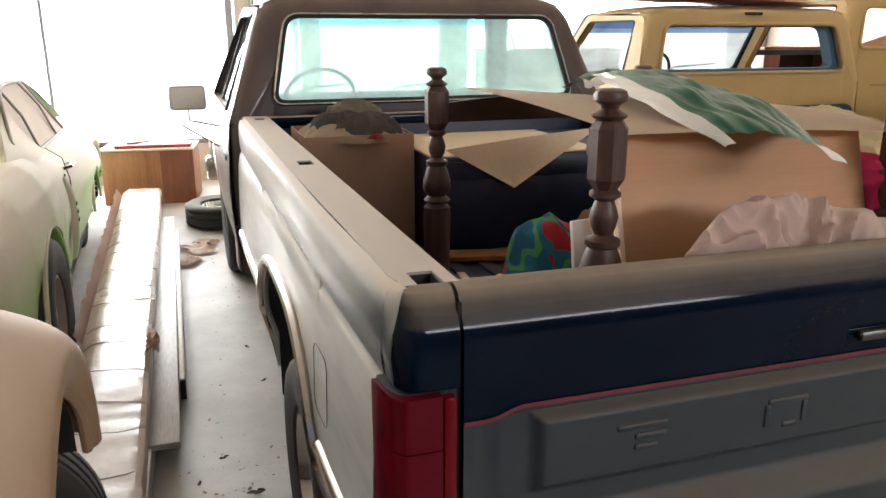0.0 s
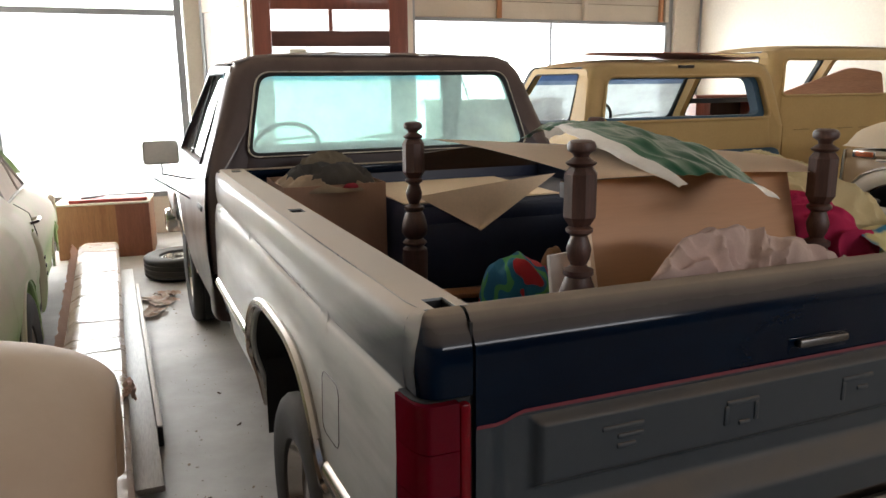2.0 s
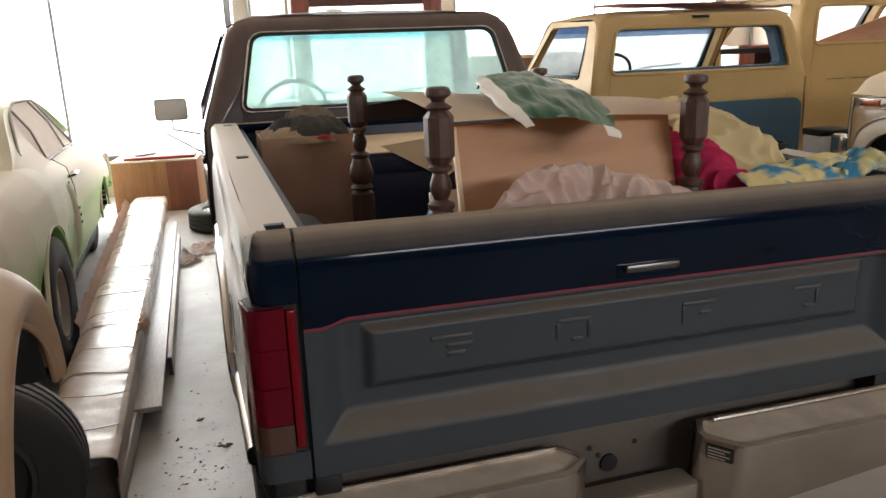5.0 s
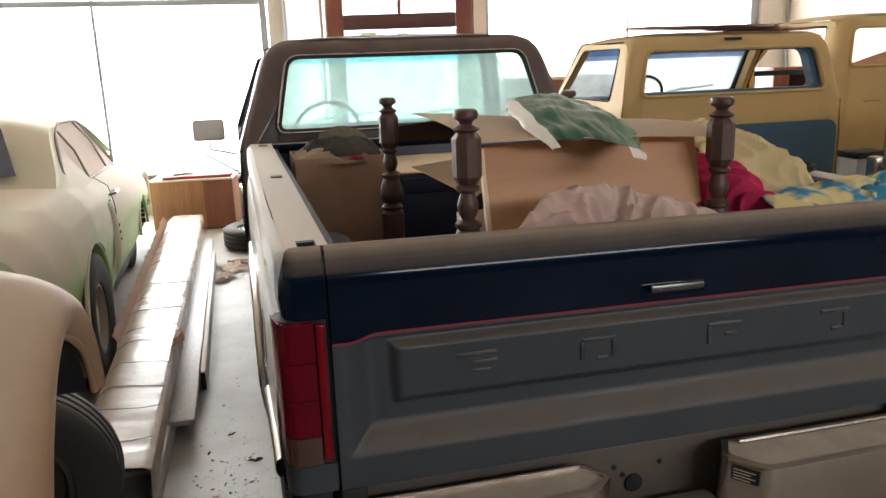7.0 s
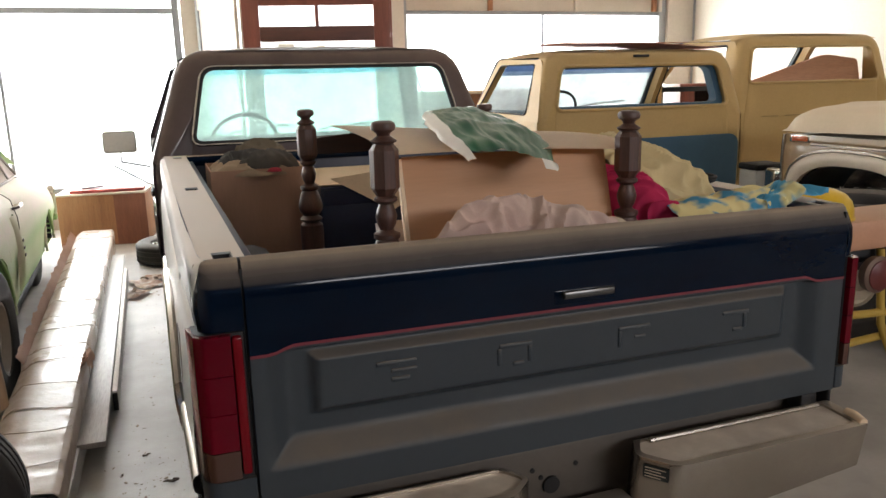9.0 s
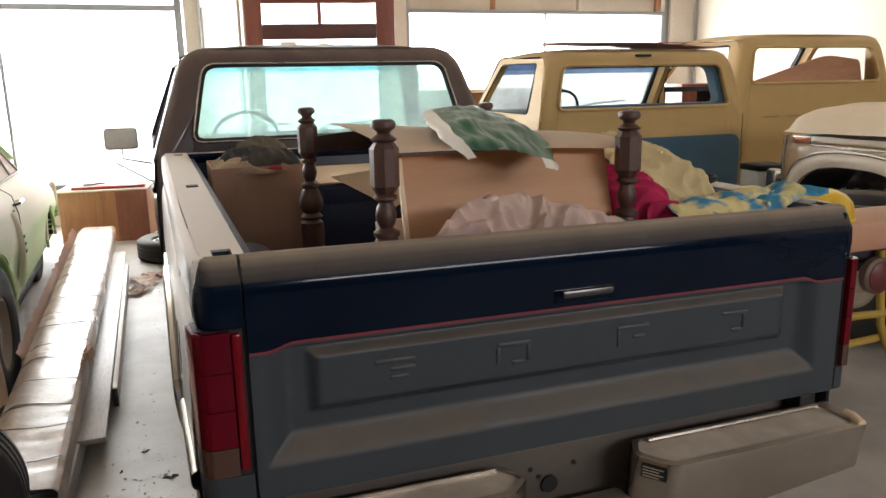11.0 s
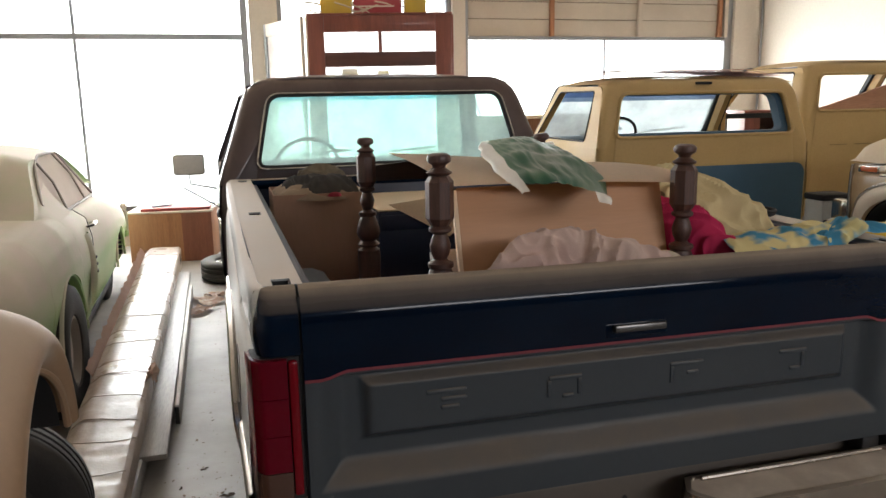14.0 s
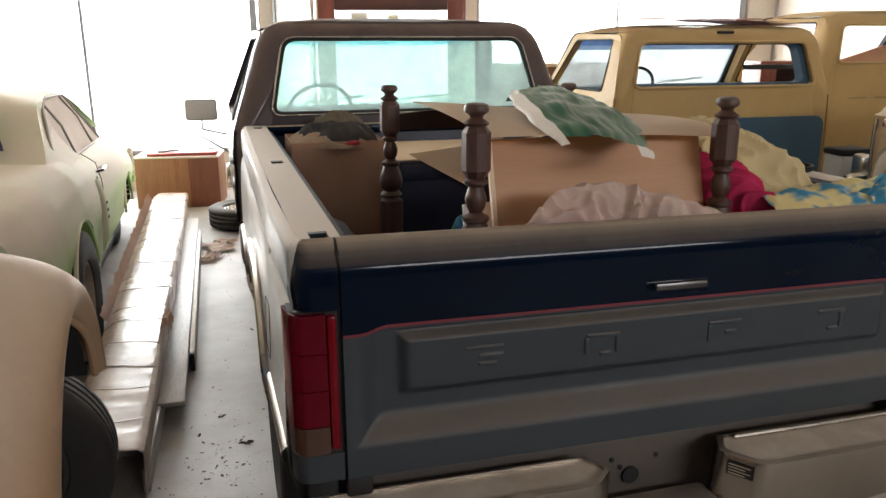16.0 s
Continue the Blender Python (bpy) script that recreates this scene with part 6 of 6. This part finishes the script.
def carton(u, v, z0=0.03, z1=0.245):
    y = 1.20 + 5.27 * v
    xr = -1.405 - 0.105 * v
    xl = xr - 0.30 - 0.03 * v
    s = [(xr - 0.004, z0), (xr + 0.004, z1 - 0.02), (xr - 0.015, z1), (xl + 0.06, z1 + 0.004), (xl, z1 - 0.03), (xl - 0.01, z0)]
    k = min(4, int(u * 5))
    t = u * 5 - k
    x, z = (a + (b - a) * t for a, b in zip(s[k], s[k + 1]))
    return x, y, z + 0.006 * noise.noise(Vector((x * 6, y * 3, 1))) + 0.004 * noise.noise(Vector((x * 20, y * 14, 4)))


bm = bmesh.new()
vs = sheet(bm, carton, 20, 110)
bm.faces.new([vs[i][110] for i in range(21)])
part("carton_body", bm, M_TAPE, lb, "carton wrapped in shiny clear tape")
M_TAPE2 = surface("edge of clear tape", (0.34, 0.25, 0.18), None, 0.3, coat=0.5)
M_TAPE3 = surface("wrinkled clear tape over card", (0.50, 0.39, 0.31), (0.40, 0.30, 0.23), 0.28, big=7, fine=16, bump=1.0, coat=0.3)
M_TAPE4 = surface("dull tape over card", (0.42, 0.32, 0.245), (0.33, 0.24, 0.18), 0.48, big=6, fine=26, bump=0.5, coat=0.2)
marks = [0.0, 0.045, 0.105, 0.15, 0.205, 0.27, 0.315, 0.385, 0.43, 0.50, 0.57, 0.625, 0.69, 0.76, 0.84, 0.92, 0.985]
for k, (va, vb) in enumerate(zip(marks, marks[1:])):
    bm = bmesh.new()

    def band(u, v, k=k, va=va, vb=vb):
        skew = 0.010 * math.sin(k * 2.7) * (u - 0.5)
        p = Vector(carton(0.10 + 0.80 * u, min(0.999, va + (vb - va) * v + skew)))
        lift = 0.0035 + 0.0015 * (k % 2) + 0.006 * max(0.0, noise.noise(Vector((p.x * 9 + k, p.y * 5, 2.0)))) + 0.003 * noise.noise(Vector((p.x * 30, p.y * 22, k)))
        p.z += lift
        p.x += (lift if u < 0.3 else 0.0)
        return p
    sheet(bm, band, 20, 12)
    part("tape_band", bm, M_TAPE4 if k < 3 else (M_TAPE3, M_TAPE, M_TAPE3, M_TAPE4, M_TAPE)[k % 5], lb)
    pts = [Vector(carton(0.18 + 0.66 * i / 14, min(0.998, vb + 0.005 * math.sin(i * 0.6 + k)))) + Vector((0, 0, 0.007)) for i in range(15)]
    part("tape_edge", tube(bmesh.new(), pts, 0.0016, 5), M_TAPE2, lb)
bm = bmesh.new()
sheet(bm, lambda u, v: (-1.735 - 0.11 * v - 0.045 * u * (1 + 0.5 * noise.noise(Vector((v * 34, 2, 0)))), 2.75 + 3.7 * v, 0.19 + 0.070 * u + 0.03 * u * noise.noise(Vector((v * 26, 3, u)))), 4, 60)
bmesh.ops.solidify(bm, geom=bm.faces[:], thickness=0.004)
part("torn_flap", bm, M_CARD, lb, "torn brown cardboard edge")
bm = bmesh.new()
sheet(bm, lambda u, v: (-1.445 + 0.055 * u + 0.02 * noise.noise(Vector((u * 5, v * 9, 1))), 2.45 + 0.22 * v, 0.235 + 0.05 * math.sin(math.pi * u) + 0.03 * noise.noise(Vector((u * 7, v * 11, 5)))), 8, 12)
part("torn_patch", bm, M_CARD, lb, "torn curl of brown cardboard")
whole("support_block", boxed((-1.43, 1.30, 0.0), (-1.405, 2.2, 0.10), 0.004), M_PLANK, "pale timber under the carton", "timber")
whole("support_block", boxed((-1.70, 1.6, 0.0), (-1.45, 1.75, 0.028), 0.004), M_PLANK, "flat timber under the carton", "timber")
whole("support_block", boxed((-1.78, 5.6, 0.0), (-1.52, 5.75, 0.028), 0.004), M_PLANK, "flat timber under the carton", "timber")


def plank(name, x0, x1, y0, y1, z0, z1, label, skew, mat=M_PLANK):
    bm = bmesh.new()
    box(bm, (x0, y0, z0), (x1, y1, z1), 0.004)
    for v in bm.verts:
        v.co.x += skew * (v.co.y - y0) / (y1 - y0)
    return whole(name, bm, mat, label, "plank")


plank("plank", -1.445, -1.30, 1.85, 5.85, 0.085, 0.112, "weathered grey plank beside the carton", -0.095)
channel = plank("metal_channel", -1.311, -1.284, 2.45, 5.3, 0.0, 0.105, "pale metal channel standing on edge", -0.068, surface("pale metal", (0.5, 0.48, 0.45), None, 0.45, metal=0.4, dust=0.4))
# black plate paints the shade inside the channel's hollow end
part("shaded_end", boxed((-1.309, 2.438, 0.004), (-1.286, 2.449, 0.098), 0.001), M_BLACK, channel, "black plate for the shaded open end")
plank("plank", -1.44, -1.33, 2.3, 5.7, 0.0, 0.083, "timber underneath the grey plank", -0.09)

vb = thing("veneer_cabinet", "orange-brown veneered cabinet lying near the window", "cabinet", at=(-1.60, 7.22, 0), turn=(0, 0, -6))
part("carcass", boxed((-0.43, -0.28, 0.0), (0.43, 0.28, 0.53), 0.006), M_VENEER, vb)
part("dark_side", boxed((0.12, -0.286, 0.004), (0.43, -0.281, 0.526), 0.001), wood("darker veneer", (0.16, 0.05, 0.025), (0.24, 0.085, 0.045), 2.2, 0.5, 2), vb)
part("top_board", boxed((-0.44, -0.29, 0.531), (0.44, 0.29, 0.548), 0.004), M_WHITE, vb)
whole("red_board", boxed((-0.33, -0.2, 0), (0.38, 0.05, 0.03), 0.004), surface("red painted wood", (0.42, 0.05, 0.04), None, 0.5), "red painted board on the veneered cabinet", "board", at=(-1.58, 7.18, 0.55), turn=(0, 0, -4))
whole("tool", boxed((-0.10, -0.02, 0), (0.12, 0.02, 0.022), 0.008), M_FRAME, "small grey tool lying on a cabinet", "tool", at=(-1.72, 7.12, 0.582), turn=(0, -3, 12))

sp_w = thing("spare_tyre", "black spare tyre lying flat on the floor", "tyre", at=(-0.97, 5.92, 0.105))
part("tread", tyre_mesh(bmesh.new(), 0.33, 0.19, 0.2, Matrix.Rotation(radians(90), 4, "Y"), 0), M_TYRE, sp_w)
part("rim", lathe(bmesh.new(), [(0.195, -0.06), (0.197, 0.06), (0.17, 0.07), (0.15, 0.02), (0.05, 0.03)], 32), M_CHROME, sp_w)

M_SCRAP = surface("crumpled packing paper", (0.66, 0.58, 0.48), (0.42, 0.22, 0.14), 0.8, big=14)
for k, (x, y, w, d, r) in enumerate(((-1.21, 5.05, 0.10, 0.16, 20), (-1.27, 4.72, 0.07, 0.12, -30), (-1.15, 5.22, 0.06, 0.09, 60))):
    bm = bmesh.new()
    sheet(bm, lambda u, v: ((2 * u - 1) * w * (1 + 0.3 * noise.noise(Vector((v * 3, k, 0)))), (2 * v - 1) * d * (1 + 0.3 * noise.noise(Vector((u * 3, k, 5)))), 0.012 + 0.03 * abs(noise.noise(Vector((u * 4 + k, v * 4, 2)))) + 0.03 * max(0.0, abs(2 * u - 1) - 0.6)), 14, 14)
    bmesh.ops.solidify(bm, geom=bm.faces[:], thickness=0.002)
    whole("paper_scrap", bm, M_SCRAP, "crumpled tan and white paper scrap on the floor", "paper", "paper scraps on the floor", at=(x, y, 0.0), turn=(0, 0, r))

rng = random.Random(5)
bm = bmesh.new()
for i in range(420):
    t = rng.random()
    x, y = (-1.22 + 0.50 * rng.random() ** 1.3, 0.7 + 5.2 * t * t) if i % 3 else (-1.13 + 0.13 * rng.gauss(0, 1), 1.25 + 0.35 * abs(rng.gauss(0, 1)))
    s = 0.0015 + 0.0055 * rng.random() ** 3
    m = Matrix.Translation((x, y, s * 0.25 + 0.001)) @ Matrix.Rotation(rng.random() * 6.3, 4, "Z") @ Matrix.Rotation(rng.uniform(-0.3, 0.3), 4, "X") @ Matrix.Diagonal((s * rng.uniform(0.6, 2.2), s, s * 0.4, 1))
    bmesh.ops.create_icosphere(bm, subdivisions=1, radius=1.0, matrix=m)
whole("floor_litter", bm, surface("dry leaf crumbs", (0.19, 0.14, 0.10), (0.26, 0.20, 0.14), 0.9), "dry leaf crumbs and grit scattered on the concrete", "litter", kind="stuff")
for x, y, s, r in ((-1.145, 1.86, 0.022, 20), (-1.24, 1.70, 0.016, 70), (-1.04, 1.58, 0.035, 5), (-0.93, 2.53, 0.02, 40), (-0.98, 2.98, 0.02, 120)):
    bm = bmesh.new()
    sheet(bm, lambda u, v: ((2 * u - 1) * s * (1 - 0.7 * (2 * v - 1) ** 2), (2 * v - 1) * s * 0.35, 0.004 + 0.006 * noise.noise(Vector((u * 3, v * 3, s * 100)))+0.004 * (2 * u - 1) ** 2), 8, 4)
    whole("dry_leaf", bm, surface("dry brown leaf", (0.09, 0.06, 0.04), None, 0.9), "curled dry brown leaf on the concrete", "leaf", "leaves on the floor", at=(x, y, 0.001), turn=(0, 0, r))

# ---- along the front windows ----
D = thing("display_cabinet", "tall red-brown wooden display cabinet with glass panes", "display cabinet", at=(0.69, 6.78, 0), turn=(0, 0, -11.5))
W2, T = 0.775, 2.58
part("left_stile", boxed((-W2, -0.02, 0), (-W2 + 0.175, 0.025, T), 0.006), M_RED_WOOD, D)
part("right_stile", boxed((W2 - 0.175, -0.02, 0), (W2, 0.025, T), 0.006), M_RED_WOOD, D)
part("top_rail", boxed((-W2 + 0.176, -0.02, 2.405), (W2 - 0.176, 0.025, T), 0.006), M_RED_WOOD, D)
part("middle_rail", boxed((-W2 + 0.176, -0.015, 2.04), (W2 - 0.176, 0.02, 2.195), 0.006), wood("dark cabinet rail", (0.06, 0.02, 0.014), (0.11, 0.035, 0.022), 3.0, 0.5, 0), D)
part("mullion", boxed((-0.02, -0.012, 2.196), (0.02, 0.018, 2.404), 0.004), M_RED_WOOD, D)
part("bottom_rail", boxed((-W2 + 0.176, -0.02, 0), (W2 - 0.176, 0.025, 0.35), 0.006), M_RED_WOOD, D)
for x0, x1, z0, z1 in ((-0.599, -0.02, 2.195, 2.405), (0.02, 0.599, 2.195, 2.405), (-0.599, 0.599, 0.35, 2.04)):
    part("pane", boxed((x0, 0.0, z0), (x1, 0.004, z1), 0), M_CLEAR, D, "", False).visible_shadow = False
for s in (-1, 1):
    for yy in (0.03, 0.55):
        part("side_post", boxed((s * W2 - 0.025, yy, 0), (s * W2 + 0.025, yy + 0.05, T), 0.005), M_WHITE if s < 0 else M_RED_WOOD, D)
    part("side_rail", boxed((s * W2 - 0.02, 0.085, 2.42), (s * W2 + 0.02, 0.545, T), 0.005), M_WHITE if s < 0 else M_RED_WOOD, D)
    part("side_pane", boxed((s * W2 - 0.003, 0.085, 0.1), (s * W2 + 0.003, 0.545, 2.415), 0), M_CLEAR, D, "", False).visible_shadow = False
part("top_board", boxed((-W2 - 0.01, -0.03, T + 0.001), (W2 + 0.01, 0.62, T + 0.02), 0.005), M_RED_WOOD, D)
part("shelf", boxed((-W2 + 0.18, 0.04, 1.895), (W2 - 0.18, 0.50, 1.915), 0.003), M_RED_WOOD, D)
for x, w, h, mm, lab in ((0.375, 0.085, 0.105, M_SHEET, "small beige carton on the cabinet shelf"), (0.745, 0.06, 0.085, surface("yellow carton print", (0.68, 0.50, 0.04), None, 0.5), "small yellow box on the cabinet shelf")):
    whole("small_box", boxed((-w, -0.05, 0), (w, 0.05, h), 0.006), mm, lab, "box", at=(x, 6.95, 1.916), turn=(0, 0, -11.5))
# stacked on the cabinet
M_TOOLY = surface("yellow tool plastic", (0.60, 0.40, 0.04), None, 0.45)
M_TOOLR = surface("red carton print", (0.36, 0.04, 0.05), None, 0.6)
for x, m, w, h, lab, nm in ((-0.42, M_TOOLY, 0.17, 0.22, "yellow plastic case stacked on the display cabinet", "case"), (0.02, M_TOOLR, 0.26, 0.16, "red printed box stacked on the display cabinet", "box"), (0.42, M_TOOLY, 0.12, 0.30, "yellow plastic case stacked on the display cabinet", "case")):
    p = thing("storage_" + nm, lab, nm, at=(0.69 + x, 6.98 - 0.2 * x, T + 0.021), turn=(0, 0, -11.5))
    part("shell", boxed((-w, -0.12, 0.0), (w, 0.12, h), 0.02), m, p)
    part("lid", boxed((-w + 0.01, -0.11, h + 0.001), (w - 0.01, 0.11, h + 0.05), 0.015), M_SHEET if m is M_TOOLR else m, p)
    if m is M_TOOLR:
        part("print_bar", boxed((-w * 0.8, -0.123, 0.07), (w * 0.7, -0.1205, 0.085), 0), M_WHITE, p)
bm = bmesh.new()
for k in range(9):
    x = rng.uniform(-0.75, 0.7)
    tube(bm, [(0.69 + x + 0.22 * math.cos(a * 1.3 + k) * 0.5, 6.88 - 0.2 * x + 0.03 * math.sin(k + a), T + 0.03 + 0.12 * abs(math.sin(a * 0.5 + k * 0.7))) for a in (0.5 * j for j in range(9))], 0.010, 6)
whole("rope_coils", bm, surface("pale rope fibre", (0.62, 0.52, 0.38), None, 0.9), "pale cord hanging loosely on the display cabinet", "rope", kind="stuff")

dr = thing("dresser", "orange-brown wooden dresser near the front window", "dresser", at=(2.6, 6.9, 0), turn=(0, 0, -4))
part("carcass", boxed((-0.75, -0.25, 0.0), (0.75, 0.25, 1.44), 0.01), M_VENEER, dr)
part("top_board", boxed((-0.78, -0.28, 1.441), (0.78, 0.28, 1.475), 0.006), M_SHEET, dr)
for k in range(3):
    dd = part("drawer", boxed((-0.70, -0.262, 0.1 + 0.42 * k), (0.70, -0.251, 0.48 + 0.42 * k), 0.004), M_VENEER, dr)
    part("knob", lathe(bmesh.new(), [(0.012, 0), (0.02, 0.02), (0.005, 0.03)], 14, Matrix.Translation((0, -0.262, 0.29 + 0.42 * k)) @ Matrix.Rotation(radians(90), 4, "X")), M_CHROME, dd)

# near-black wood puts the shade of the open shelf into the back board
M_SHADEBACK = wood("back board darkened for shade", (0.02, 0.008, 0.005), (0.04, 0.015, 0.01), 3.0, 0.7, 2)
rb = thing("hutch", "reddish-brown hutch with open dark shelves", "cabinet", at=(5.33, 6.2, 0), turn=(0, 0, -8))
for n, lo, hi in (("left_side", (-0.5, -0.2, 0), (-0.31, 0.2, 1.46)), ("right_side", (0.36, -0.2, 0), (0.5, 0.2, 1.46)), ("top_board", (-0.52, -0.22, 1.461), (0.52, 0.22, 1.49)), ("shelf", (-0.309, -0.19, 1.18), (0.359, 0.19, 1.205)), ("back_board", (-0.309, 0.18, 0), (0.359, 0.2, 1.459)), ("base", (-0.309, -0.19, 0), (0.359, 0.17, 1.0))):
    part(n, boxed(lo, hi, 0.004), M_SHADEBACK if n == "back_board" else M_RED_WOOD, rb)
bm = bmesh.new()
plate(bm, rounded([(4.24, 0.66), (5.58, 0.66), (5.60, 1.55), (5.57, 1.722), (5.17, 1.772), (4.26, 1.530)], [0.01, 0.01, 0.03, 0.04, 0.08, 0.02], 5), lambda a, b, d: Vector((a, 4.22 + d + 0.10 * (b - 0.66), b)), 0.035)
whole("leaning_panel", bm, wood("faded red brown panel", (0.50, 0.25, 0.14), (0.60, 0.33, 0.20), 2.0, 0.6, 0), "faded red-brown panel leaning inside a cab shell", "panel")

# loose tyre and dark part on the trailer
ty = thing("loose_tyre", "worn knobbly tyre lying on the trailer beams", "tyre", at=(2.25, 1.20, 0.927))
part("tread", tyre_mesh(bmesh.new(), 0.32, 0.19, 0.2, Matrix.Rotation(radians(90), 4, "Y"), 30), M_TYRE, ty)

jb = thing("battery_box", "white plastic box with a black lid on a stand", "box", at=(3.10, 2.82, 0))
part("stand", boxed((-0.12, -0.1, 0.0), (0.12, 0.1, 0.70), 0.01), M_BLACK, jb)
part("body", boxed((-0.12, -0.09, 0.701), (0.12, 0.09, 0.94), 0.012), surface("white battery plastic", (0.62, 0.64, 0.64), None, 0.45), jb)
part("lid", boxed((-0.125, -0.1, 0.941), (0.125, 0.1, 0.985), 0.012), M_BLACK, jb)
dl = thing("door_leaf", "open white door leaf with tall glass beside the cabinet", "door", at=(-0.10, 7.0, 0.0), turn=(0, 0, 109))
for n, lo, hi in (("near_stile", (0, 0, 0.02), (0.07, 0.04, 2.58)), ("far_stile", (1.0, 0, 0.02), (1.07, 0.04, 2.58)), ("top_rail", (0.07, 0, 2.44), (1.0, 0.04, 2.58)), ("bottom_rail", (0.07, 0, 0.02), (1.0, 0.04, 0.3))):
    part(n, boxed(lo, hi, 0.005), M_WHITE if n != "far_stile" else M_FRAME, dl)
part("pane", boxed((0.07, 0.018, 0.3), (1.0, 0.022, 2.44), 0), glass("frosted door glass", (0.9, 0.9, 0.88), 0.55, (0.85, 0.82, 0.78)), dl, "", False)
